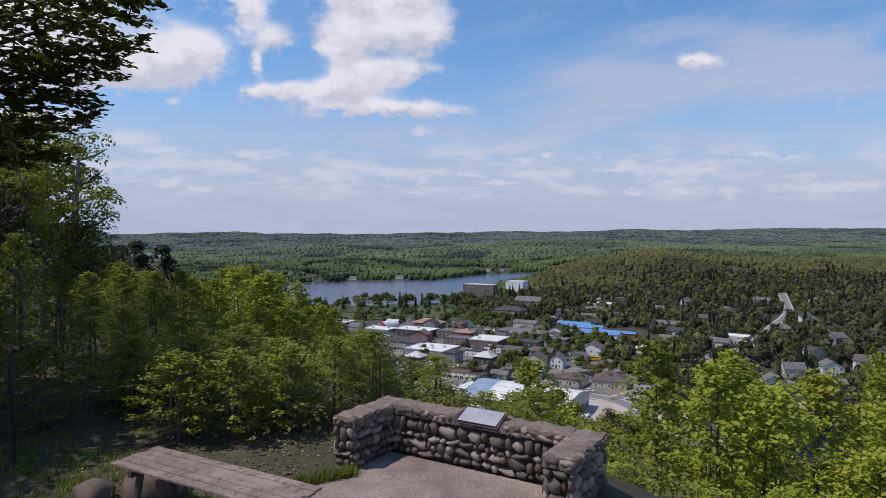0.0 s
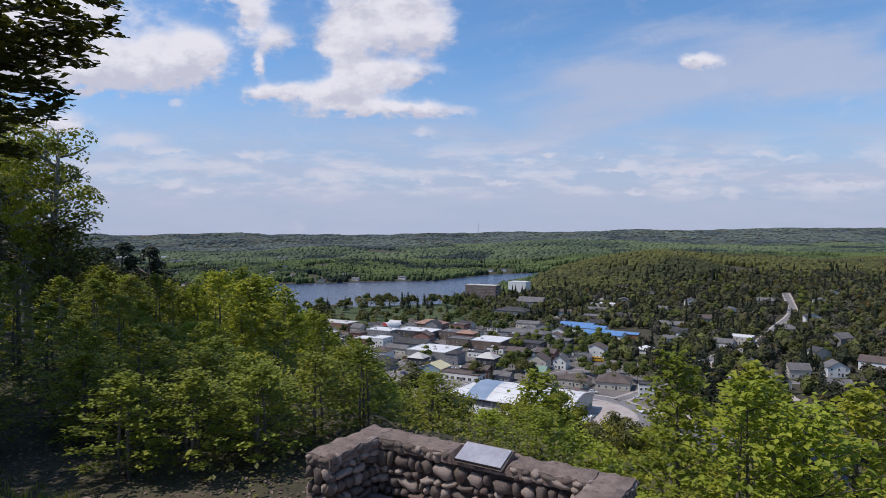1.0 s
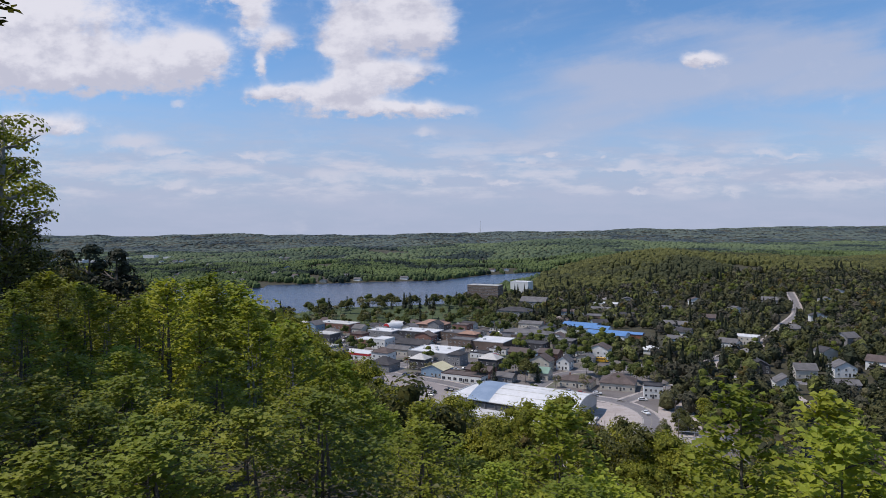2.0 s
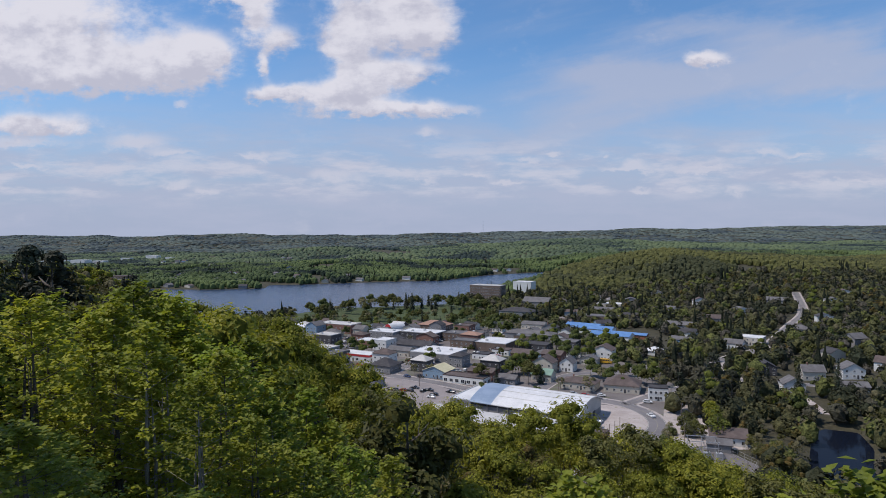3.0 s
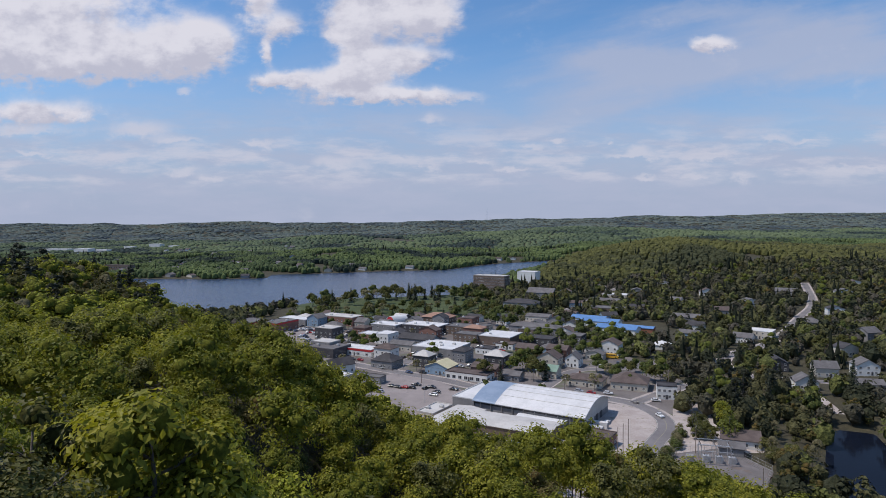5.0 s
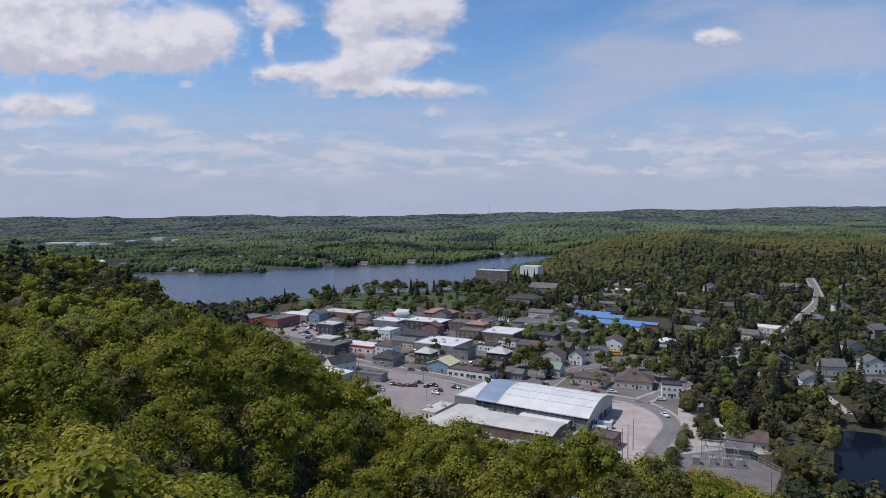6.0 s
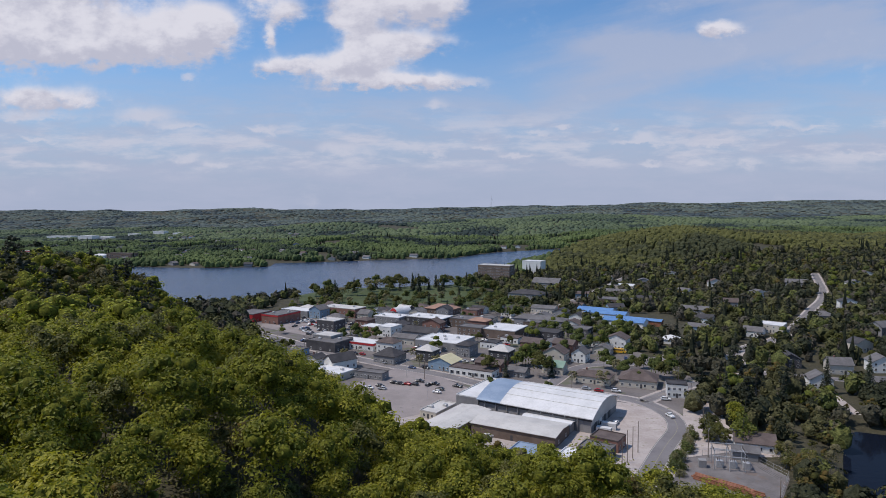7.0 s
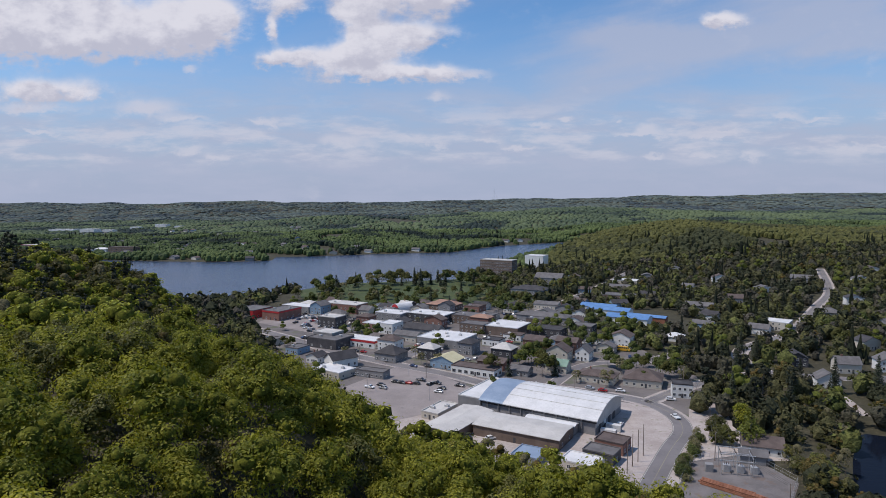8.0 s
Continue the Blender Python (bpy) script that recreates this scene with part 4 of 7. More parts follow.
def forest():
    """The wood on the hill, tree by tree."""
    spots = []
    gx, gy = np.meshgrid(np.arange(-390, 70, 7.3), np.arange(24, 540, 7.3))
    gx = (gx + rng.uniform(-2.5, 2.5, gx.shape)).ravel()
    gy = (gy + rng.uniform(-2.4, 2.4, gy.shape)).ravel()
    d, side = edge_distance(gx, gy, FOOT, False)
    s = np.where(side > 0, d, -d)
    ok = (s > 3) & (gy > 52) & (np.abs(gx) < (gy - 5) * 0.78 + 10) & ~inside(gx, gy, CLEAR_POLY) & ~on_road(gx, gy, 9)
    for x, y, q in zip(gx[ok], gy[ok], s[ok]):
        away = math.hypot(x - 1, y - 39)
        if away > (500 if x < -20 else 215) or (away > 400 and rng.random() < 0.25):
            continue
        r = rng.random()
        if q < 46 and x > -30:
            kind = bud_kinds[int(rng.integers(0, 2))] if r < 0.62 or x > 5 and r < 0.72 else hill_kinds[int(rng.integers(0, 4))]
            scale = rng.uniform(0.72, 1.05)
        elif q < 34 or (y > 165 and q < 75 and x < -40) or away > 225:
            kind = pine_kinds[int(rng.choice([0, 2, 2]))] if r < 0.20 else (hill_kinds[3] if r < 0.48 else bud_kinds[int(rng.integers(0, 2))] if r < 0.66 else hill_kinds[int(rng.integers(0, 3))])
            scale = rng.uniform(0.75, 1.2)
        else:
            kind = hill_kinds[0 if r < 0.36 else 1 if r < 0.66 else 2 if r < 0.88 else 3] if r < 0.95 else bud_kinds[1]
            scale = rng.uniform(0.88, 1.26) if away > 85 else rng.uniform(0.66, 0.94)
        if away > 300:
            scale *= 1.3
        if away < 52 and kind in hill_kinds:
            plant(near_kinds[hill_kinds.index(kind)], x, y, scale)
        elif away < 66:
            plant(kind, x, y, scale)
        else:
            pool(kind, x, y, scale)
        if 45 < away < 120 and rng.random() < 0.5:
            pool(town_kinds[int(rng.choice([0, 0, 1, 2]))], x + rng.uniform(2, 4.4), y + rng.uniform(-3, 3), rng.uniform(0.42, 0.62))


forest()


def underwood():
    """Low leafy growth that closes the floor between the hillside trees, dark for the shade there."""
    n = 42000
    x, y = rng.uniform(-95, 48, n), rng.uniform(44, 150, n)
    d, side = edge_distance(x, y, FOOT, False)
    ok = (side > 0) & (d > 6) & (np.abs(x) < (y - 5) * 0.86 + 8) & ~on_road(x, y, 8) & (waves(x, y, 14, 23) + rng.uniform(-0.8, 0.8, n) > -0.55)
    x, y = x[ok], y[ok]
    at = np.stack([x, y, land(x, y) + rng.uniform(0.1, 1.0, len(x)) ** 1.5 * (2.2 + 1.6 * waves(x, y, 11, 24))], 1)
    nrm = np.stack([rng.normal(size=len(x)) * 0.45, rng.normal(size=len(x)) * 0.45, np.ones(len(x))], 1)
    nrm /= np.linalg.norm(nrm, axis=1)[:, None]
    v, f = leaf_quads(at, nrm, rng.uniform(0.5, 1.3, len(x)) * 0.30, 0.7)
    # the dark leaf colour puts shade into the gaps between crowns
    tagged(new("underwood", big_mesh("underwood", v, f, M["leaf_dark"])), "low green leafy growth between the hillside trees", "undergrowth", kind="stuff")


underwood()


def lump(seed):
    """An uneven crown seen from afar."""
    bm = bmesh.new()
    bmesh.ops.create_icosphere(bm, subdivisions=1, radius=1.0)
    for v in bm.verts:
        n = noise.noise(v.co * 1.9 + Vector((seed * 7.3, 0, 0)))
        v.co *= 1 + 0.55 * n
        v.co.z = v.co.z * 1.05 if v.co.z > 0 else v.co.z * 0.8
    bm.verts.index_update()
    v = np.array([q.co[:] for q in bm.verts])
    f = np.array([[q.index for q in p.verts] for p in bm.faces])
    bm.free()
    return v, f


def dome(seed):
    """The upper half of an uneven far crown."""
    r = random.Random(seed)
    n = 5
    v = [(math.cos(i * math.tau / n) * r.uniform(0.85, 1.15), math.sin(i * math.tau / n) * r.uniform(0.85, 1.15), -0.5) for i in range(n)]
    v += [(math.cos((i + 0.5) * math.tau / n) * r.uniform(0.7, 1.0), math.sin((i + 0.5) * math.tau / n) * r.uniform(0.7, 1.0), r.uniform(0.3, 0.6)) for i in range(n)]
    v.append((r.uniform(-0.25, 0.25), r.uniform(-0.25, 0.25), r.uniform(0.68, 0.9)))
    f = []
    for i in range(n):
        j = (i + 1) % n
        f += [(i, j, n + i), (j, n + j, n + i), (n + i, n + j, 2 * n)]
    return np.array(v), np.array(f)


def spire(seed):
    """A far fir: four ragged tiers and a tip."""
    r = random.Random(seed)
    n = 6
    v, f = [], []
    for w, z0, z1 in ((1.0, -0.9, -0.05), (0.8, -0.45, 0.4), (0.58, 0.0, 0.8), (0.34, 0.45, 1.2)):
        b = len(v)
        v += [(w * math.cos(i * math.tau / n) * r.uniform(0.55, 1.3), w * math.sin(i * math.tau / n) * r.uniform(0.55, 1.3), z0 + r.uniform(-0.2, 0.2)) for i in range(n)]
        v.append((r.uniform(-0.1, 0.1), r.uniform(-0.1, 0.1), z1))
        f += [(b + i, b + (i + 1) % n, b + n) for i in range(n)]
    return np.array(v), np.array(f)


def woods(name, x, y, radius, tall, mat, label, shapes, sink=0.3, soft=False):
    v_all, f_all, n = [], [], 0
    z = land(x, y)
    for i in range(len(x)):
        v, f = shapes[int(rng.integers(0, len(shapes)))]
        a = rng.uniform(0, math.tau)
        c, s = math.cos(a), math.sin(a)
        w = np.stack([(v[:, 0] * c - v[:, 1] * s) * radius[i] + x[i], (v[:, 0] * s + v[:, 1] * c) * radius[i] + y[i], (v[:, 2] + 1 - sink) * tall[i] + z[i]], 1)
        v_all.append(w)
        f_all.append(f + n)
        n += len(w)
    v_all, f_all = np.concatenate(v_all), np.concatenate(f_all)
    return tagged(new(name, big_mesh(name, v_all, f_all, mat, soft)), label, "trees", kind="stuff")


def leafy_wood(name, x, y, radius, tall, mat, label, leaves, spray=0.30):
    """Crowns of leaf sprays, for woods too many to count."""
    z = land(x, y)
    n = len(x)
    k = np.repeat(np.arange(n), leaves)
    lumps = unit(n * 7).reshape(n, 7, 3) * rng.uniform(0.25, 0.75, (n, 7, 1))
    d = unit(len(k))
    d[:, 2] = np.where(d[:, 2] < -0.2, -d[:, 2], d[:, 2])
    pick = rng.integers(0, 7, len(k))
    p = lumps[k, pick] + d * rng.uniform(0.3, 0.5, len(k))[:, None]
    at = np.stack([x[k] + p[:, 0] * radius[k], y[k] + p[:, 1] * radius[k], z[k] + tall[k] * (0.95 + p[:, 2] * 0.85)], 1)
    nrm = d + unit(len(k)) * 0.5 + np.array([0, 0, 0.3])
    nrm /= np.linalg.norm(nrm, axis=1)[:, None]
    v, f = leaf_quads(at, nrm, rng.uniform(0.7, 1.4, len(k)) * radius[k] * spray, 0.8)
    return tagged(new(name, big_mesh(name, v, f, mat)), label, "trees", kind="stuff")


def scatter(x0, x1, y0, y1, step, wedge=0.77):
    gx, gy = np.meshgrid(np.arange(x0, x1, step), np.arange(y0, y1, step))
    gx = (gx + rng.uniform(-0.5, 0.5, gx.shape) * step).ravel()
    gy = (gy + rng.uniform(-0.5, 0.5, gy.shape) * step).ravel()
    ok = (np.abs(gx) < (gy + 10) * wedge) & (into(gx, gy, LAKE) > 3) & (into(gx, gy, RIVER) > 1)
    return gx[ok], gy[ok]


def make_woods():
    shapes = [lump(i) for i in range(8)]
    small = [dome(i) for i in range(10)]
    # round the town
    x, y = scatter(-420, 640, 200, 900, 8.8)
    d, side = edge_distance(x, y, FOOT, False)
    far_hill = (side > 0) & (np.hypot(x - 1, y - 39) > 494)
    ok = ~inside(x, y, CLEAR_POLY) & ~on_road(x, y, 7.0) & ((side < 0) & (x > -400) | far_hill)
    for hx, hy in HOUSE_SPOTS:
        if hy > 1000:
            continue
        ok &= (np.hypot(x - hx, y - hy) > 11) & (np.hypot(x - hx + 4, y - hy + 12) > 6)
    ok &= ~((x > 112) & (x < 188) & (y > 478) & (y < 578))
    gaps = waves(x, y, 70, 9) > 0.62
    ok &= ~(gaps & (x > 110) & (y < 640))
    x, y = x[ok], y[ok]
    r = rng.uniform(3.0, 6.2, len(x)) * np.where((x < -60) & (y < 620), 1.35, 1.0)
    fir = (waves(x, y, 90, 19) + rng.uniform(-0.9, 0.9, len(x)) > np.where((x < -60) & (y < 620), 2.0, np.where((x > 170) & (y > 430), 1.05, 1.15)))
    woods("woods", x[fir], y[fir], r[fir] * 0.55, r[fir] * 1.7, M["mass_needle"], "dark pointed firs in the woods round the town", [spire(i) for i in range(6)], 0.1)
    x, y, r = x[~fir], y[~fir], r[~fir]
    away = np.hypot(x, y)
    sort = rng.choice(4, len(x), p=[0.38, 0.16, 0.28, 0.18])
    for s, word in enumerate(("olive-green", "bright yellow-green", "dark green", "grey-brown budding")):
        m = sort == s
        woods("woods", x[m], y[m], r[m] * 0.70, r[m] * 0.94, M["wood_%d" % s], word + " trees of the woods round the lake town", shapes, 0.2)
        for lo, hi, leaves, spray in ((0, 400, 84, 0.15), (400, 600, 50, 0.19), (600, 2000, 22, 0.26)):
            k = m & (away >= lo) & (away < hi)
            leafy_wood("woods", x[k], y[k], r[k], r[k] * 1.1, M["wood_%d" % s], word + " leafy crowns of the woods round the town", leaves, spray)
    # the hills beyond
    x, y = scatter(-1300, 1500, 900, 1750, 8.0)
    ok = ~on_road(x, y, 8) & (waves(x, y, 230, 11) < 0.55)
    for hx, hy in HOUSE_SPOTS:
        if 900 < hy < 1800:
            wide = 1.9 if (round(hx) < -560 and hy < 1400) else 1.0
            ok &= (np.hypot((x - hx) / wide, (y - hy + 16) * 0.6) > 17)
    x, y = x[ok], y[ok]
    r = rng.uniform(2.6, 6.2, len(x))
    fir = (waves(x, y, 120, 17) + rng.uniform(-0.9, 0.9, len(x)) > np.where((x > 150) & (y > 960), 1.5, 1.22))
    woods("woods", x[fir], y[fir], r[fir] * 0.55, np.minimum(r[fir] * 1.9, 9.5), M["mass_needle"], "dark pointed firs among the far woods", [spire(i) for i in range(5)], 0.1)
    x, y, r = x[~fir], y[~fir], r[~fir]
    here = (x > 120 + (y - 900) * 0.28) & (y < 1500)
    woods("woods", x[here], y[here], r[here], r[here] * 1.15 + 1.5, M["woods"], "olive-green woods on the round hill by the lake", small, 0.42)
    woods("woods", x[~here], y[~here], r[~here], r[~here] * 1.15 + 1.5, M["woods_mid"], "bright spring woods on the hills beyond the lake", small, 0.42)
    x, y = scatter(-2400, 2600, 1750, 3000, 15.5)
    ok = ~((waves(x, y, 420, 13) > 0.5) & (x < -100))
    for hx, hy, w, d, h in WORKS:
        ok &= ~((np.abs(x - hx + w / 2) < w * 0.6 + 8) & (y - hy > -75) & (y - hy < 60))
    x, y = x[ok], y[ok]
    r = rng.uniform(4.8, 9.6, len(x))
    woods("woods", x, y, r, r * 0.62, M["woods_far"], "distant spring woods on rolling hills, tinted for haze", small, 0.5, True)
    x, y = scatter(-3700, 3700, 3000, 4880, 29)
    r = rng.uniform(13, 21, len(x))
    woods("woods", x, y, r, r * 0.16, M["woods_sky"], "woods along the skyline with haze put into their colour", small, 0.6, True)


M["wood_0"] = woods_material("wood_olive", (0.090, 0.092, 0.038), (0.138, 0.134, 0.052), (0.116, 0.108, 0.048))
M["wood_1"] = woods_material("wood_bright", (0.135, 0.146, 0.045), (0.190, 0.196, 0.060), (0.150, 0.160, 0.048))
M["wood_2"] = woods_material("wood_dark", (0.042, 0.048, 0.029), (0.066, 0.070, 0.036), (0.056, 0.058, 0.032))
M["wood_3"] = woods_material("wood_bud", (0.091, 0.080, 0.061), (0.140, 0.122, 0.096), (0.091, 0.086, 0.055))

# ---------------------------------------------------------------- the town
GRID = -29.0
HOUSE_SPOTS = []
WINDOWS = {}


def window_mesh(w, h):
    """Frame and pane meshes of a window of that size, in the plane x, z, facing -y."""
    key = (round(w, 2), round(h, 2))
    if key not in WINDOWS:
        bm = bmesh.new()
        b = 0.09
        add_box(bm, -w / 2, -0.07, 0, -w / 2 + b, 0.02, h)
        add_box(bm, w / 2 - b, -0.07, 0, w / 2, 0.02, h)
        add_box(bm, -w / 2 + b, -0.07, h - b, w / 2 - b, 0.02, h)
        add_box(bm, -w / 2 - 0.06, -0.11, -0.07, w / 2 + 0.06, 0.02, 0.04)
        add_box(bm, -0.03, -0.06, 0.04, 0.03, 0.02, h - b)
        frame_me = finish(bm, "window", M["white_wall"])
        pane = finish(box(-w / 2 + b, -0.03, 0.04, w / 2 - b, 0.0, h - b), "pane", M["glass"])
        WINDOWS[key] = (frame_me, pane)
    return WINDOWS[key]


def add_windows(parent, length, m, h, rows, count, w=1.2, tall=1.3, first=0.9, storey=2.8, trim=None):
    """Rows of windows along a wall that starts at m's origin and runs along its x axis."""
    frame_me, pane = window_mesh(w, tall)
    for r in range(rows):
        for c in range(count):
            at = m @ Matrix.Translation(((c + 0.5) * length / count, 0, first + r * storey))
            win = part("window", frame_me, None, parent, "", at)
            part("pane", pane, None, win)


def add_door(parent, x, m, mat="dark_wall"):
    d = part("door", box(-0.5, -0.06, 0, 0.5, 0.02, 2.1, 0.02), M[mat], parent, "", m @ Matrix.Translation((x, 0, 0.1)))
    part("handle", box(0.34, -0.12, 0.98, 0.40, -0.05, 1.10, 0.01), M["steel"], d)


def roof_mesh(kind, w, d, h, rise, mat, along, over=0.45, thick=0.22):
    """A roof over 0..w, 0..d at height h. along: the ridge runs along x."""
    bm = bmesh.new()
    x0, x1, y0, y1 = -over, w + over, -over, d + over
    if kind == "gable":
        lo = h - rise * over / ((d if along else w) / 2)
        if along:
            m = d / 2
            o = [(y0, lo), (m, h + rise), (y1, lo), (y1, lo + thick), (m, h + rise + thick), (y0, lo + thick)]
            add_prism(bm, o, x0, x1)
            bmesh.ops.transform(bm, matrix=Matrix(((0, 1, 0, 0), (1, 0, 0, 0), (0, 0, 1, 0), (0, 0, 0, 1))), verts=bm.verts)
        else:
            m = w / 2
            o = [(x0, lo), (m, h + rise), (x1, lo), (x1, lo + thick), (m, h + rise + thick), (x0, lo + thick)]
            add_prism(bm, o, y0, y1)
    elif kind == "hip":
        k = min(w, d) / 2
        lo = h - 0.1
        a = [bm.verts.new(p) for p in ((x0, y0, lo), (x1, y0, lo), (x1, y1, lo), (x0, y1, lo))]
        b = [bm.verts.new((v.co.x, v.co.y, lo + thick)) for v in a]
        if w > d:
            r = [bm.verts.new((k, d / 2, h + rise)), bm.verts.new((w - k, d / 2, h + rise))]
            fs = [(b[0], b[1], r[1], r[0]), (b[1], b[2], r[1]), (b[2], b[3], r[0], r[1]), (b[3], b[0], r[0])]
        else:
            r = [bm.verts.new((w / 2, k, h + rise)), bm.verts.new((w / 2, d - k + 0.01, h + rise))]
            fs = [(b[0], b[1], r[0]), (b[1], b[2], r[1], r[0]), (b[2], b[3], r[1]), (b[3], b[0], r[0], r[1])]
        for f in fs:
            bm.faces.new(f)
        for i in range(4):
            bm.faces.new((a[i], a[(i + 1) % 4], b[(i + 1) % 4], b[i]))
        bm.faces.new(a)
    else:
        e = 0.18
        add_box(bm, e, e, h, w - e, d - e, h + 0.12)
        for q in ((-0.08, -0.08, w + 0.08, e), (-0.08, d - e, w + 0.08, d + 0.08), (-0.08, e, e, d - e), (w - e, e, w + 0.08, d - e)):
            add_box(bm, q[0], q[1], h - 0.02, q[2], q[3], h + 0.5)
    return finish(bm, "roof", mat)


def wall_mesh(kind, w, d, h, rise, mat, along):
    bm = bmesh.new()
    if kind == "gable":
        if along:
            add_prism(bm, [(0, -1), (d, -1), (d, h), (d / 2, h + rise), (0, h)], 0, w)
            bmesh.ops.transform(bm, matrix=Matrix(((0, 1, 0, 0), (1, 0, 0, 0), (0, 0, 1, 0), (0, 0, 0, 1))), verts=bm.verts)
        else:
            add_prism(bm, [(0, -1), (w, -1), (w, h), (w / 2, h + rise), (0, h)], 0, d)
    else:
        add_box(bm, 0, 0, -1, w, d, h)
    return finish(bm, "wall", mat)


def building(corner, w, d, h, roof, wall, cover, label, category="building", rise=2.2, along=True, turn=GRID, rows=1, front=4, side=3, win=1.2, tall=1.3, first=0.9, units=0, chimney=False, door=True, band=None, storey=2.8, group="town buildings"):
    """A building by its nearest corner: w runs to the left of it, d away."""
    x, y = corner
    base = pose(x, y, ground_at(x, y) + 0.05, 0, 0, turn) @ Matrix.Translation((-w, 0, 0))
    HOUSE_SPOTS.append((base @ Vector((w / 2, d / 2, 0))).to_tuple()[:2])
    b = thing("house" if category == "house" else "building", base, label, category, group)
    part("wall", wall_mesh(roof, w, d, h, rise, M[wall], along), None, b)
    r = part("roof", roof_mesh(roof, w, d, h, rise, M[cover], along), None, b)
    side_m = Matrix.Translation((w, 0, 0)) @ pose(0, 0, 0, 0, 0, 90)
    if front:
        add_windows(b, w, Matrix.Identity(4), h, rows, front, win, tall, first, storey)
    if side:
        add_windows(b, d, side_m, h, rows, side, win, tall, first, storey)
    if door:
        add_door(b, w * (0.5 if front % 2 == 0 else 0.5 + 0.5 / max(front, 1)), Matrix.Identity(4))
    if band:
        bm = bmesh.new()
        add_box(bm, -0.12, -0.14, h - 1.1, w + 0.12, -0.02, h + 0.2)
        add_box(bm, w + 0.02, -0.02, h - 1.1, w + 0.14, d, h + 0.2)
        part("fascia", bm, M[band], b, "painted fascia band")
    for k in range(units):
        ux, uy = w * (0.25 + 0.5 * k / max(units - 1, 1)), d * (0.35 + 0.3 * (k % 2))
        bm = box(ux - 1.0, uy - 0.7, h + 0.12, ux + 1.0, uy + 0.7, h + 1.2, 0.06)
        add_tube(bm, [(ux, uy, h + 1.18), (ux, uy, h + 1.4)], [0.45, 0.45], 10)
        part("roof_unit", bm, M["steel"], r, "grey rooftop air unit")
    if chimney:
        bm = box(w * 0.3 - 0.35, d * 0.5 - 0.35, h, w * 0.3 + 0.35, d * 0.5 + 0.35, h + rise + 0.9)
        add_box(bm, w * 0.3 - 0.43, d * 0.5 - 0.43, h + rise + 0.9, w * 0.3 + 0.43, d * 0.5 + 0.43, h + rise + 1.05)
        part("chimney", bm, M["brick_wall"], r, "red brick chimney")
    return b


# the arena with its arched roof
def arena():
    w, d, h, rise = 52.5, 33.8, 6.4, 4.8
    corner = (59.3, 286.6)
    turn = -31.8
    base = pose(corner[0], corner[1], ground_at(*corner) + 0.05, 0, 0, turn) @ Matrix.Translation((-w, 0, 0))
    HOUSE_SPOTS.append((base @ Vector((w / 2, d / 2, 0))).to_tuple()[:2])
    a = thing("arena", base, "long grey arena with a white arched metal roof", "arena")
    n = 18
    arc = [(d * i / n, h + rise * math.sin(math.pi * (0.06 + 0.88 * i / n)) - rise * math.sin(math.pi * 0.06)) for i in range(n + 1)]
    bm = bmesh.new()
    add_prism(bm, [(0, -1)] + arc + [(d, -1)], 0.3, w - 0.3)
    flip = Matrix(((0, 1, 0, 0), (1, 0, 0, 0), (0, 0, 1, 0), (0, 0, 0, 1)))
    bmesh.ops.transform(bm, matrix=flip, verts=bm.verts)
    part("wall", finish(bm, "wall", M["grey_wall"]), None, a)
    for x0, x1, mat, lab in ((-0.8, 11.0, "steel_roof", "blue-grey metal roof end"), (11.02, w + 0.8, "white_roof", "white metal arched roof")):
        bm = bmesh.new()
        over = [(-1.0, h - 0.55)] + arc + [(d + 1.0, h - 0.55)]
        add_prism(bm, [(p, q + 0.06) for p, q in over] + [(p, q + 0.42) for p, q in reversed(over)], x0, x1)
        bmesh.ops.transform(bm, matrix=flip, verts=bm.verts)
        r = part("roof", bm, M[mat], a, lab)
        if mat == "white_roof":
            for k in (3, 6, 9, 12, 15):
                p, q = arc[k]
                part("seam", box(x0, p - 0.12, q + 0.40, x1, p + 0.12, q + 0.54), M["pale_roof"], r, "raised roof seam")
    part("trim", box(-0.2, -0.16, h - 1.6, w + 0.2, -0.004, h - 0.5), M["dark_wall"], a, "dark eave band")
    for k in range(9):
        part("buttress", box(3 + k * 5.4, -0.55, -0.6, 3.45 + k * 5.4, -0.17, h - 0.9), M["grey_wall"], a)
    for k in range(4):
        part("door", box(0, 0, 0, 0.12, 3.0, 3.2, 0.03), M["white_wall" if k == 1 else "dark_wall"], a, "loading door", Matrix.Translation((w - 0.28, 4 + 6 * k, 0.1)))
    bm = bmesh.new()
    add_prism(bm, [(0.0, h - 3.4)] + [(p * 0.999 + 0.02, q - 0.15) for p, q in arc] + [(d, h - 3.4)], 0, 0.1)
    bmesh.ops.transform(bm, matrix=flip, verts=bm.verts)
    part("end_panel", bm, M["pale_roof"], a, "pale metal gable panel", Matrix.Translation((w - 0.28, 0, 0)))
    return a


arena()
building((14.3, 314.2), 11.5, 33, 6.2, "flat", "grey_wall", "white_roof", "flat-roofed grey block joined to the arena", front=0, side=0, turn=-31.8, door=False)
building((-4.4, 303.2), 8.6, 16.5, 3.0, "flat", "cream_wall", "pale_roof", "small flat-roofed pale building with air units", front=2, side=2, units=2, turn=-32)
# the curling hall below the arena
low = building((41.6, 270.3), 36, 17, 4.4, "gable", "brown_wall", "pale_roof", "long low brown hall with a pale metal roof", rise=0.9, front=0, side=2, turn=-29.0, door=True)
building((1.6, 278.0), 14.5, 32, 4.2, "gable", "brown_wall", "pale_roof", "brown hall wing with a pale metal roof", rise=0.7, along=False, front=2, side=0, turn=-33.0, door=False)
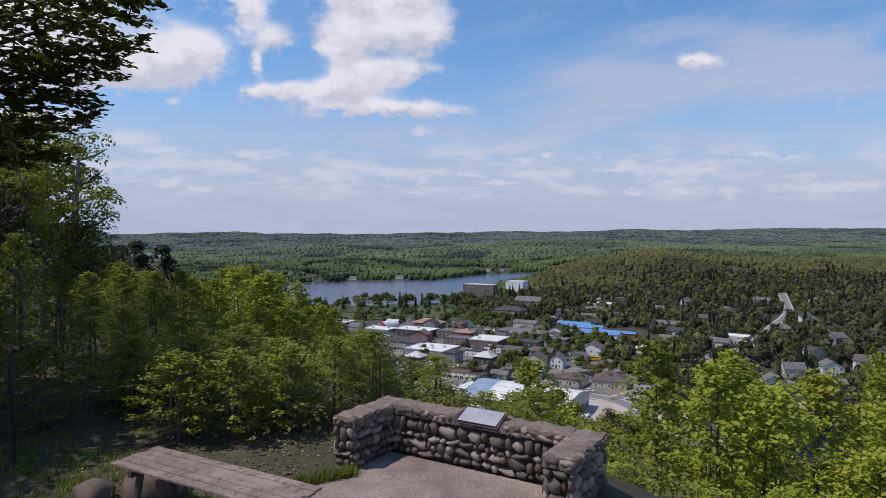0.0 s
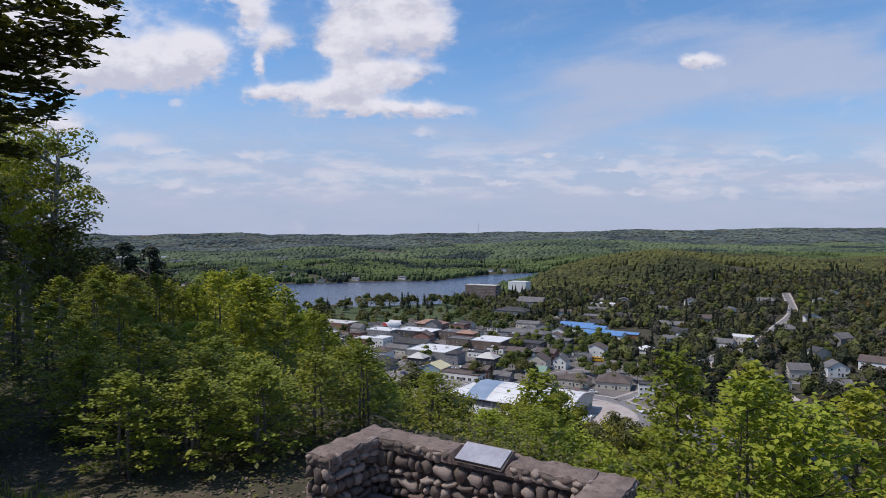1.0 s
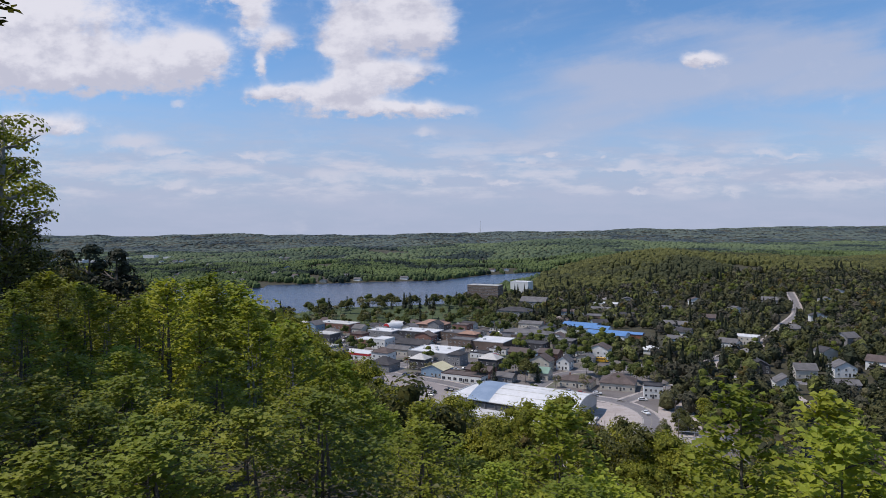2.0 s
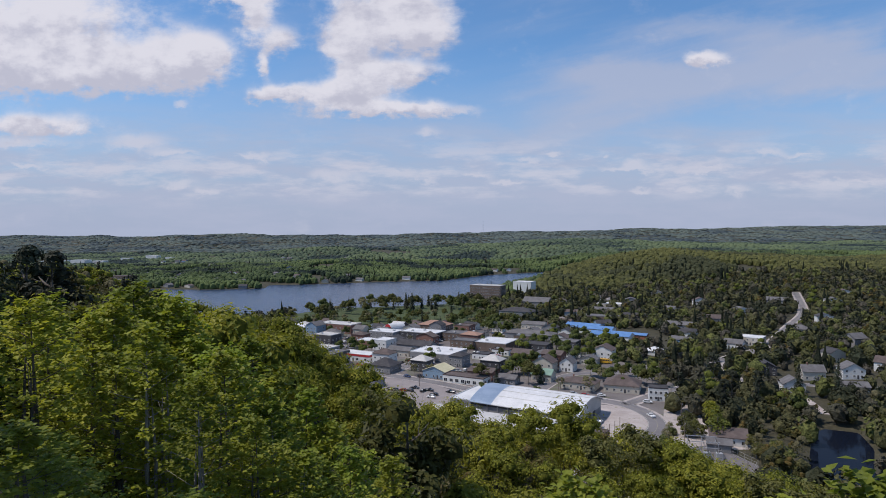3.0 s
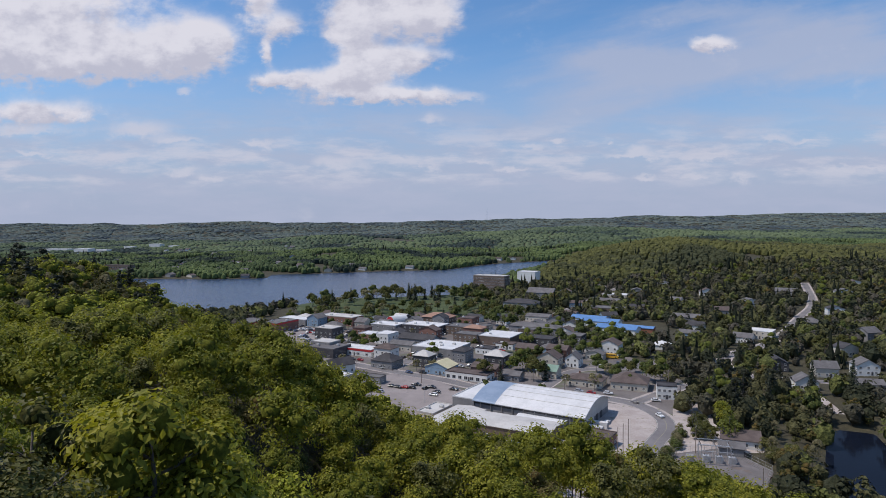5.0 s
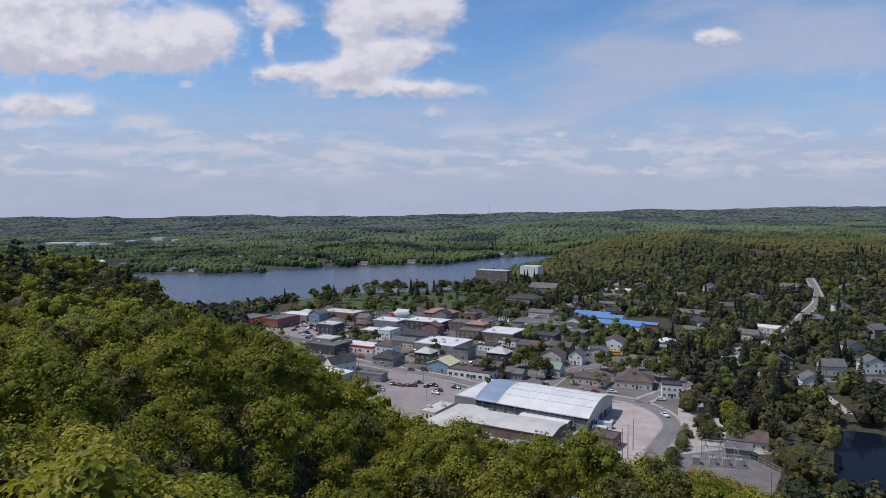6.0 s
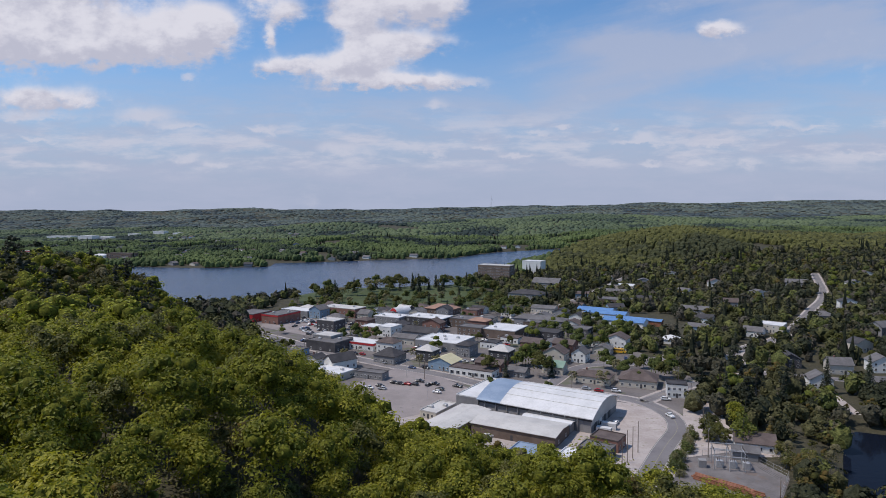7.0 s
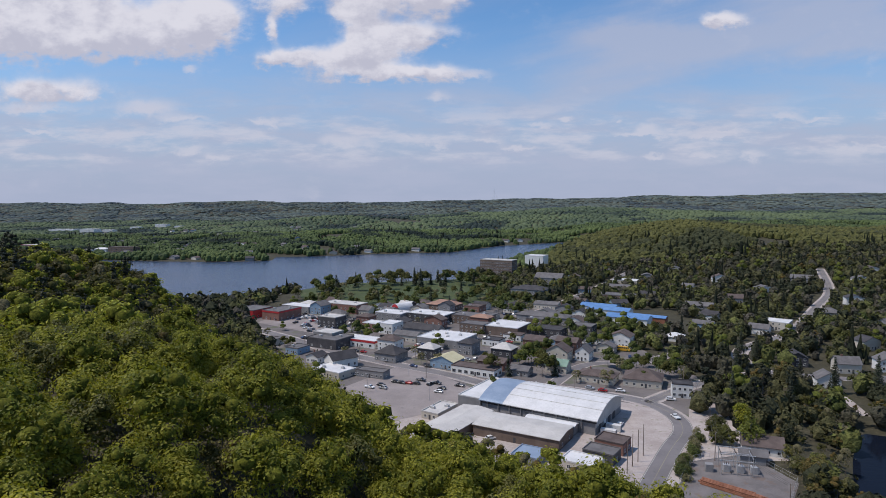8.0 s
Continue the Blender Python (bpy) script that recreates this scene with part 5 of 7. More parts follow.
building((50.2, 286.0), 21, 5.0, 3.8, "gable", "grey_wall", "white_roof", "narrow lean-to hall with a white roof", rise=0.5, front=0, side=0, turn=-31.0, door=False)
building((31.5, 256.2), 10, 10, 3.0, "flat", "grey_wall", "steel_roof", "low shed with a blue-grey metal roof", front=0, side=1, turn=-30.0, door=False)
building((64.5, 266.0), 11, 9, 4.2, "flat", "brick_wall", "brown_roof", "brown brick shed with a flat dark roof", front=2, side=2, turn=-34.0)
building((58.6, 257.0), 11.5, 8, 3.8, "flat", "dark_wall", "grey_roof", "dark grey shed with a flat roof", front=2, side=1, turn=-34.0)
building((50.5, 248.6), 13, 9.5, 3.2, "flat", "cream_wall", "white_roof", "low building with a bright white flat roof", front=2, side=1, turn=-32.0)
for cx, cy in ((66.5, 284.5), (70.0, 290.0)):
    c = thing("shipping_container", pose(cx, cy, ground_at(cx, cy) + 0.06, 0, 0, -27), "white metal container standing beside the arena", "container", "yard containers")
    part("body", box(-6, 0, 0.1, 0, 2.4, 2.7, 0.04), M["white_roof"], c)
    for k in range(2):
        part("door", box(0.01, 0.08 + 1.16 * k, 0.2, 0.07, 1.16 + 1.16 * k, 2.6, 0.015), M["grey_wall"], c)
# across the road
building((105.5, 347.5), 18.5, 15, 4.0, "hip", "cream_wall", "brown_roof", "wide bungalow with a brown hip roof and porch", "house", 4.2, front=5, side=3, turn=-22)
building((115.6, 333.0), 9.5, 8.5, 6.4, "flat", "white_wall", "dark_roof", "white two-storey building with a dark flat roof", "house", rows=2, front=4, side=2, turn=-16)
building((83.5, 354.5), 19, 11, 3.8, "hip", "cream_wall", "brown_roof", "long bungalow with a brown shingle roof", "house", 2.2, front=5, side=2, chimney=True)
building((63.5, 376.0), 12, 9, 4.2, "gable", "cream_wall", "green_roof", "house with a pale green metal roof", "house", 2.6, front=3, side=2)
building((42.0, 370.0), 11, 8, 3.2, "gable", "grey_wall", "grey_roof", "low grey house with a grey roof", "house", 1.8, front=3, side=2)
building((68.5, 399.5), 13, 10, 6.2, "gable", "cream_wall", "brown_roof", "tall cream house with a brown steep roof", "house", 3.6, along=False, rows=2, front=3, side=3)
building((81.5, 402.0), 8.5, 9, 5.4, "gable", "white_wall", "grey_roof", "white gabled house with a grey roof", "house", 3.2, along=False, rows=2, front=2, side=2)
building((2.5, 384.5), 15, 13, 4.4, "gable", "blue_wall", "yellow_roof", "pale blue store with a faded yellow roof", "store", 2.8, along=False, front=3, side=3)
building((24.0, 367.5), 26, 10, 4.0, "flat", "white_wall", "brown_roof", "white storefront row with wide windows", "store", front=7, side=2, win=2.2, tall=1.8, first=0.7)
building((30.0, 381.5), 16, 11, 4.4, "gable", "brick_wall", "brown_roof", "brick store with a brown roof", "store", 1.8, front=4, side=2)
building((6.0, 433.0), 31, 26, 5.0, "flat", "grey_wall", "white_roof", "large grey store with a white flat roof", "store", front=6, side=4, units=4)
building((-31.0, 401.0), 15, 13, 4.4, "hip", "grey_wall", "dark_roof", "grey house with a steep dark hip roof", "house", 4.2, front=4, side=3)
building((-64.5, 385.0), 10, 16, 5.4, "gable", "white_wall", "dark_roof", "white gabled house with a dark roof", "house", 3.4, along=False, rows=1, front=2, side=4, turn=-50, tall=1.7)
building((-34.5, 366.5), 17, 7, 3.6, "flat", "grey_wall", "grey_roof", "low grey flat-roofed motel wing", "building", front=6, side=1, turn=-24)
building((-58.0, 366.0), 21, 13, 3.4, "flat", "cream_wall", "white_roof", "low white flat-roofed building below the wood", "building", front=5, side=2, units=2, turn=-35)
building((-95.5, 391.5), 9, 8, 4.6, "gable", "white_wall", "grey_roof", "small white house at the edge of the wood", "house", 2.6, front=2, side=2, chimney=True)
building((-47.5, 435.5), 27, 12, 4.6, "flat", "white_wall", "white_roof", "filling station with a red fascia and white canopy", "filling station", front=4, side=2, band="red_paint", win=2.0, tall=1.6)
building((-71.5, 432.0), 24, 19, 6.0, "flat", "dark_wall", "grey_roof", "large dark grey flat-roofed store", "store", front=3, side=3, units=2)
building((-76.5, 446.0), 16, 12, 7.6, "flat", "grey_wall", "pale_roof", "grey upper block with a pale roof", "store", front=2, side=2)
building((-84.0, 499.0), 17, 13, 8.0, "flat", "dark_wall", "pale_roof", "dark grey three-storey block", "building", rows=2, front=4, side=3, units=1)
building((-134.5, 530.5), 18, 26, 7.0, "flat", "brick_wall", "grey_roof", "dark red brick store with a grey flat roof", "store", front=2, side=4, band="red_paint", units=2)
building((-158.0, 541.0), 22, 22, 6.2, "flat", "red_paint", "grey_roof", "red-fronted store with a grey flat roof", "store", front=4, side=2, units=1)
building((-119.0, 566.0), 30, 14, 5.0, "flat", "grey_wall", "white_roof", "grey shop row with a white flat roof", "store", front=6, side=2)
building((-77.5, 559.0), 36, 16, 7.4, "flat", "brick_wall", "pale_roof", "two-storey brick block with a pale roof", "store", rows=2, front=8, side=3, units=2)
building((-4.0, 512.5), 33, 18, 6.6, "flat", "dark_wall", "white_roof", "dark two-storey shop block with a white roof", "store", rows=2, front=7, side=4, units=3)
building((-38.0, 523.0), 24, 16, 6.0, "flat", "grey_wall", "white_roof", "grey shop block with a white roof", "store", rows=2, front=5, side=3, units=2)
building((28.0, 505.5), 30, 16, 6.4, "flat", "brown_wall", "grey_roof", "brown two-storey shop row on the street", "store", rows=2, front=8, side=4, units=2)
building((-40.0, 478.5), 12, 14, 7.0, "flat", "white_wall", "white_roof", "white two-storey house with stepped white roofs", "house", rows=2, front=3, side=3)
building((-50.5, 488.0), 15, 12, 5.2, "flat", "brick_wall", "white_roof", "low brick shop with a white roof", "store", front=4, side=2)
building((-8.0, 467.0), 28, 11, 4.8, "gable", "grey_wall", "dark_roof", "long grey hall with a dark gabled roof", "building", 3.0, front=6, side=3)
building((-22.0, 452.0), 18, 9, 4.4, "gable", "cream_wall", "grey_roof", "low pale hall with a grey roof", "building", 2.0, front=4, side=2)
building((24.0, 477.5), 19, 12, 6.4, "flat", "brown_wall", "grey_roof", "brown shop with a white stepped gable sign", "store", rows=2, front=5, side=3)
building((47.0, 467.5), 25, 24, 6.0, "flat", "brown_wall", "white_roof", "large brown store with a pale flat roof", "store", front=3, side=4, units=1)
building((28.5, 497.0), 15, 10, 7.6, "hip", "brick_wall", "terra_roof", "red-brown hipped building behind the shops", "building", 2.2, front=4, side=3)
building((87.0, 506.0), 40, 15, 5.6, "hip", "grey_wall", "grey_roof", "long grey hall with a grey hip roof", "building", 2.6, front=9, side=3)
building((74.8, 459.0), 21, 15, 6.2, "flat", "dark_wall", "dark_roof", "dark grey flat-roofed building", "building", rows=2, front=5, side=3)
building((98.0, 470.0), 15, 13, 6.4, "flat", "dark_wall", "grey_roof", "dark blue-grey building among trees", "building", rows=2, front=4, side=3)
building((3.0, 578.0), 27, 18, 4.2, "hip", "brown_wall", "terra_roof", "wide park building with a terracotta hip roof", "building", 3.6, front=6, side=4)
building((93.0, 579.5), 22, 12, 4.2, "gable", "cream_wall", "grey_roof", "low motel with a grey roof", "building", 2.0, front=6, side=3)
building((90.0, 642.5), 34, 20, 9.4, "hip", "grey_wall", "dark_roof", "grey three-storey apartment house with dark roofs", "apartment house", 3.4, rows=3, front=8, side=4)
building((126.0, 753.0), 32, 18, 7.5, "gable", "grey_wall", "grey_roof", "large grey hall with a steep grey roof", "building", 5.0, rows=2, front=7, side=4)
building((77.5, 826.0), 44, 17, 20.5, "flat", "brown_wall", "pale_roof", "brown four-storey apartment block by the lake", "apartment house", rows=5, front=14, side=4, win=1.6, tall=1.6, units=2, storey=3.7, first=1.6)
building((128.0, 905.0), 27, 20, 17.0, "flat", "white_wall", "white_roof", "white block behind the apartment house", "building", rows=1, front=3, side=2, first=2.0)
# small shops and houses that fill the blocks
def fill_blocks():
    r = random.Random(21)
    looks = [("grey_wall", "dark_roof", "grey", "dark"), ("brown_wall", "grey_roof", "brown", "grey"), ("white_wall", "dark_roof", "white", "dark"), ("brick_wall", "brown_roof", "red brick", "brown"), ("cream_wall", "grey_roof", "cream", "grey"),
             ("dark_wall", "pale_roof", "dark", "pale"), ("white_wall", "brown_roof", "white", "brown"), ("blue_wall", "grey_roof", "pale blue", "grey")]
    n = 0
    for _ in range(4000):
        x, y = r.uniform(-130, 112), r.uniform(395, 612)
        px, py = np.array([x]), np.array([y])
        if n >= 46 or not inside(px, py, CLEAR_POLY)[0] or on_road(px, py, 15)[0] or min(math.dist((x, y), h) for h in HOUSE_SPOTS) < 19.5 or inside(px, py, [(-160, 520), (-80, 458), (-56, 480), (-80, 530), (-125, 575)])[0]:
            continue
        wall, cover, wn, cn = r.choice(looks)
        kind = r.choice(("flat", "gable", "gable", "hip"))
        rows = r.choice((1, 1, 2))
        w, d = r.uniform(9, 15), r.uniform(8, 13)
        c, q = math.cos(radians(GRID)), math.sin(radians(GRID))
        at = (x + c * w / 2 + q * d / 2, y + q * w / 2 - c * d / 2)
        building(at, w, d, 3.3 * rows + 0.4, kind, wall, cover, f"{wn} {'two-storey' if rows == 2 else 'low'} town building with a {cn} {'flat' if kind == 'flat' else 'pitched'} roof", "building", r.uniform(1.8, 3.2), along=r.random() < 0.5, rows=rows, front=3, side=2, chimney=kind == "gable" and r.random() < 0.4, units=1 if kind == "flat" else 0)
        n += 1


fill_blocks()
# the timber yard with blue roofs
for c, w, d in (((136.0, 557.0), 30, 14), ((142.5, 539.0), 34, 13), ((147.0, 505.0), 32, 14)):
    building(c, w, d, 4.4, "gable", "white_wall", "blue_roof", "long shed with a bright blue metal roof", "shed", 2.0, front=5, side=2, turn=-33)
building((163.0, 513.0), 34, 7, 4.0, "gable", "rust", "blue_roof", "open rust-red store shed with a blue roof", "shed", 1.2, front=0, side=0, turn=-34, door=False)
building((170.5, 623.0), 34, 18, 6.4, "flat", "brown_wall", "grey_roof", "dark brown shop block on the street", "store", rows=2, front=7, side=3)
building((210.5, 727.0), 34, 18, 6.0, "flat", "cream_wall", "white_roof", "pale shop row with white roofs", "store", rows=2, front=7, side=3)
building((185.0, 690.0), 24, 16, 5.4, "gable", "white_wall", "grey_roof", "white hall with a grey roof on the street", "building", 2.6, front=5, side=3)
building((153.5, 450.5), 11, 10, 3.0, "hip", "white_wall", "white_roof", "white peaked marquee roof among trees", "tent", 2.6, front=0, side=0, door=False)
# houses among the trees
building((238.5, 480.5), 20, 15, 5.6, "flat", "cream_wall", "white_roof", "pale roadside store with a white flat roof", "store", front=5, side=3, rows=2, turn=-38)
building((219.0, 470.5), 13, 10, 4.2, "gable", "white_wall", "grey_roof", "white house beside the winding road", "house", 2.6, front=3, side=2, turn=-38)
building((200.5, 388.0), 11, 10, 5.0, "gable", "dark_wall", "dark_roof", "dark blue-grey house with a dark roof", "house", 3.0, along=False, rows=2, front=3, side=2, turn=-15)
building((194.5, 348.0), 11, 9, 4.4, "gable", "white_wall", "grey_roof", "white house with a grey roof among spruces", "house", 3.2, along=False, front=2, side=2, turn=-12)
building((221.0, 374.0), 12, 9, 5.2, "gable", "cream_wall", "grey_roof", "cream house with a grey gabled roof", "house", 3.2, front=3, side=2, turn=-12, chimney=True)
building((244.0, 374.0), 12, 10, 5.4, "gable", "white_wall", "grey_roof", "white two-storey house with a grey roof", "house", 3.4, along=False, rows=2, front=3, side=2, turn=-12)
building((226.0, 343.5), 14, 9, 3.6, "gable", "grey_wall", "grey_roof", "low grey bungalow in the trees", "house", 2.0, front=4, side=2, turn=-12)
building((285.5, 500.0), 13, 11, 5.6, "hip", "grey_wall", "grey_roof", "grey two-storey house with a hip roof", "house", 3.2, rows=2, front=3, side=3, turn=-30)
building((357.0, 660.0), 20, 12, 5.0, "gable", "grey_wall", "grey_roof", "grey house far up the winding road", "house", 3.0, front=4, side=2)
building((218.0, 560.0), 22, 10, 5.0, "gable", "grey_wall", "grey_roof", "long grey house among tall trees", "house", 2.6, front=5, side=2)
building((122.5, 264.0), 14, 10, 3.4, "gable", "white_wall", "brown_roof", "white bungalow with a brown roof by the substation", "house", 2.6, front=4, side=2, turn=-20)
building((113.0, 257.0), 9, 7, 3.2, "gable", "grey_wall", "grey_roof", "small grey garage beside the substation", "garage", 1.4, front=1, side=1, turn=-20)


def scattered_houses():
    r = random.Random(5)
    walls, roofs = ("white_wall", "cream_wall", "grey_wall", "white_wall", "blue_wall"), ("grey_roof", "dark_roof", "brown_roof", "grey_roof")
    spots = [(262, 420), (300, 455), (330, 540), (262, 600), (310, 640), (250, 690), (160, 600), (196, 640), (235, 770), (280, 800), (150, 780), (300, 720), (400, 640), (430, 560), (380, 480), (450, 700),
             (270, 380), (300, 400), (205, 520), (185, 480), (340, 420), (150, 690), (120, 600), (205, 820)]
    far = [(-470, 1108), (-430, 1100), (-330, 1092), (-150, 1225), (-210, 1200), (-60, 1250), (130, 1460), (165, 1480), (-360, 1180), (-280, 1240), (-180, 1290), (-420, 1230), (-520, 1260), (-600, 1190), (-690, 1240), (-560, 1400), (-450, 1380), (-340, 1330)]
    for k in range(34):
        x, y = r.uniform(-1000, -260), r.uniform(1240, 2000)
        if abs(x) < y * 0.7 and float(into(np.array([x]), np.array([y]), LAKE)[0]) > 20:
            far.append((x, y))
    names = {"white_wall": "white", "cream_wall": "cream", "grey_wall": "grey", "blue_wall": "pale blue"}
    rn = {"grey_roof": "grey", "dark_roof": "dark", "brown_roof": "brown"}
    for i, (x, y) in enumerate(spots + far):
        w, c = r.choice(walls), r.choice(roofs)
        far_one = i >= len(spots)
        building((x, y), r.uniform(11, 17), r.uniform(8, 11), r.uniform(3.4, 5.8), "gable", w, c, f"{names[w]} house with a {rn[c]} gabled roof " + ("by the far shore" if far_one else "among the trees"), "house",
                 r.uniform(2, 3.4), along=r.random() < 0.5, turn=r.uniform(-60, 20), front=0 if far_one else 3, side=0 if far_one else 2, door=not far_one, group="houses in the woods")


scattered_houses()
# the works and stores on the plain far beyond the lake
WORKS = [(-1230, 2085, 95, 34, 6.5), (-1105, 1985, 52, 30, 10.0), (-1058, 2005, 46, 22, 6.5), (-1068, 2195, 36, 20, 7.0), (-1012, 2275, 44, 26, 10.0), (-930, 2220, 30, 18, 6.0), (-1330, 2190, 30, 18, 6.0)]
for x, y, w, d, h in WORKS:
    building((x, y), w, d, h, "flat", "white_wall", "white_roof", "white flat-roofed works far beyond the lake", "building", front=0, side=0, door=False, group="distant works", turn=-12)
building((-858, 1352), 62, 26, 7.5, "flat", "grey_wall", "pale_roof", "large grey store with a red front beyond the lake", "store", front=0, side=0, door=False, band="red_paint", group="distant works", turn=-20)
building((-596, 1216), 58, 18, 10.5, "flat", "brown_wall", "brown_roof", "long brown lodge with a flat roof on the far shore", "building", rows=2, front=10, side=3, win=2.6, tall=2.2, storey=4.4, group="distant works", turn=-16)
building((-672, 1262), 26, 14, 5.0, "hip", "white_wall", "white_roof", "white pavilion on the far shore", "building", 3.0, front=4, side=2, group="distant works", turn=-10)
make_woods()


# the quonset barn
def quonset():
    x, y = -50.0, 575.0
    b = thing("barn", pose(x, y, ground_at(x, y), 0, 0, GRID - 20), "white arched barn with a red end wall", "barn")
    w, d = 11.0, 16.0
    arc = [(w / 2 - w / 2 * math.cos(math.pi * i / 14), 7.5 * math.sin(math.pi * i / 14) ** 0.8) for i in range(15)]
    part("roof", add_prism(bmesh.new(), arc, 0.3, d), M["white_roof"], b)
    part("end_wall", add_prism(bmesh.new(), [(0.25 + p * 0.955, q * 0.96) for p, q in arc], 0, 0.29), M["red_paint"], b, "red painted end wall")
    part("door", box(w / 2 - 1.5, -0.1, 0, w / 2 + 1.5, -0.003, 3.2, 0.02), M["white_wall"], b)


quonset()


def gazebo():
    x, y = -127, 694
    g = thing("gazebo", pose(x, y, ground_at(x, y) + 0.05), "dark peaked park shelter beside the lake", "shelter")
    for a in range(6):
        part("post", add_tube(bmesh.new(), [(5 * math.cos(a * 1.0472), 5 * math.sin(a * 1.0472), -0.5), (5 * math.cos(a * 1.0472), 5 * math.sin(a * 1.0472), 3.4)], [0.15, 0.15]), M["dark_wood"], g)
    bm = bmesh.new()
    ring = [bm.verts.new((6.4 * math.cos(a * 1.0472), 6.4 * math.sin(a * 1.0472), 3.3)) for a in range(6)]
    top = bm.verts.new((0, 0, 8))
    for a in range(6):
        bm.faces.new((ring[a], ring[(a + 1) % 6], top))
    bm.faces.new(list(reversed(ring)))
    part("roof", bm, M["dark_roof"], g)


gazebo()


# ---------------------------------------------------------------- cars
def car_proto(paint, word, truck=False):
    c = thing("car", Matrix.Translation((0, 0, -200)), f"{word} {'pickup truck' if truck else 'car'} parked on the town ground", "truck" if truck else "car", "parked cars")
    L, W = (5.4, 1.95) if truck else (4.6, 1.8)
    low = [(-L / 2, 0.35), (L / 2, 0.35), (L / 2, 0.75), (L / 2 - 0.25, 0.9), (L * 0.2, 1.0), (-L / 2 + 0.1, 1.05), (-L / 2, 0.85)]
    bm = add_prism(bmesh.new(), low, -W / 2, W / 2)
    bmesh.ops.bevel(bm, geom=bm.edges[:], offset=0.07, segments=1, affect="EDGES")
    part("body", bm, M["car_" + paint], c)
    a, b = (-0.2, 1.5) if truck else (-L / 2 + 0.35, L * 0.24)
    glass = [(a, 0.98), (b, 0.98), (b - 0.65, 1.45), (a + (0.25 if truck else 0.45), 1.45)]
    part("cabin_glass", add_prism(bmesh.new(), glass, -W / 2 + 0.1, W / 2 - 0.1), M["glass"], c, "dark car windows")
    roof = [(a + (0.2 if truck else 0.4), 1.43), (b - 0.6, 1.43), (b - 0.8, 1.56 if not truck else 1.75), (a + 0.55, 1.58 if not truck else 1.78)]
    part("roof", add_prism(bmesh.new(), roof, -W / 2 + 0.13, W / 2 - 0.13), M["car_" + paint], c)
    for sx in (-1, 1):
        for sy in (-1, 1):
            w = part("wheel", add_tube(bmesh.new(), [(sx * L * 0.3, sy * (W / 2 - 0.2), 0.34), (sx * L * 0.3, sy * (W / 2 + 0.01), 0.34)], [0.34, 0.34], 12), M["tyre"], c)
            part("rim", add_tube(bmesh.new(), [(sx * L * 0.3, sy * (W / 2 + 0.005), 0.34), (sx * L * 0.3, sy * (W / 2 + 0.03), 0.34)], [0.2, 0.2], 10), M["steel"], w)
    return c


CARS = {"white": car_proto("white", "white"), "black": car_proto("black", "black"), "silver": car_proto("silver", "silver-grey"), "red": car_proto("red", "dark red"), "blue": car_proto("blue", "dark blue"),
        "truck": car_proto("white", "white", True), "dark_truck": car_proto("black", "black", True)}


def park(kind, x, y, turn):
    copy_thing(CARS[kind], pose(x, y, ground_at(x, y) + 0.13, 0, 0, turn))


def park_all():
    r = random.Random(3)
    kinds = ["white", "black", "silver", "black", "red", "silver", "blue", "white", "truck", "dark_truck"]
    # the large lot
    row = [(-27.5, 361.0, "black"), (-24.2, 359.2, "black"), (-20.8, 358.6, "red"), (-16.8, 358.0, "black"), (-14.5, 364.0, "dark_truck"), (-9.5, 357.0, "black"), (-6.3, 358.5, "dark_truck"), (5.5, 354.0, "dark_truck"), (-5.0, 344.0, "white"), (-3.5, 349.0, "black"), (-40.0, 352.0, "truck"), (-33.0, 350.5, "silver"), (-34.5, 355.5, "black")]
    for x, y, k in row:
        park(k, x, y, r.choice((-25, 62, 155)) + r.uniform(-5, 5))
    # streets and yards
    for x, y, k, a in ((98.2, 307, "truck", 100), (104.5, 331, "white", -15), (70.5, 349, "silver", -25), (76.0, 345, "red", -25), (84.5, 344.5, "white", -20), (21, 358, "white", -25), (-38, 405, "silver", -35), (-42, 412, "white", -35),
                       (30, 362, "white", 10), (44, 356, "truck", -20), (64.5, 296, "dark_truck", 60), (72, 298, "white", 60), (97, 408, "white", 40), (108, 412, "blue", 80), (17, 283, "white", 20), (-66, 378, "black", -30), (-50, 376, "silver", 60),
                       (-20, 392, "blue", -30), (-12, 391, "black", -30), (-2, 388, "silver", -30), (40, 452, "red", -30), (60, 448, "silver", 60), (52, 455, "black", 60), (120, 270, "silver", 50)):
        park(k, x, y, a)
    # the crowded lot beside the red store
    for i in range(4):
        for j in range(10):
            if r.random() < 0.75:
                x, y = -136 + j * 5.6 + i * 5.0, 534 - j * 4.0 + i * 9.0
                park(r.choice(kinds), x, y, 62 + r.uniform(-5, 5))
    # along the shopping street
    for i in range(14):
        t = i / 13
        for s in (-1, 1):
            if r.random() < 0.7:
                park(r.choice(kinds), -20 + 60 * t + s * 5.6, 430 + 90 * t - s * 3.0, 57)


park_all()


def more_cars():
    """Cars in the yards and along the walls of the shops."""
    r = random.Random(9)
    n = 0
    while n < 75:
        x, y = r.uniform(-120, 100), r.uniform(400, 560)
        px, py = np.array([x]), np.array([y])
        near = min(HOUSE_SPOTS, key=lambda h: math.dist((x, y), h))
        if not inside(px, py, CLEAR_POLY)[0] or not 17 < math.dist((x, y), near) < 24 or on_road(px, py, 6)[0]:
            continue
        park(r.choice(["white", "black", "silver", "black", "red", "silver", "blue", "truck", "dark_truck"]), x, y, r.choice((-29, 61)) + r.uniform(-4, 4))
        n += 1


more_cars()


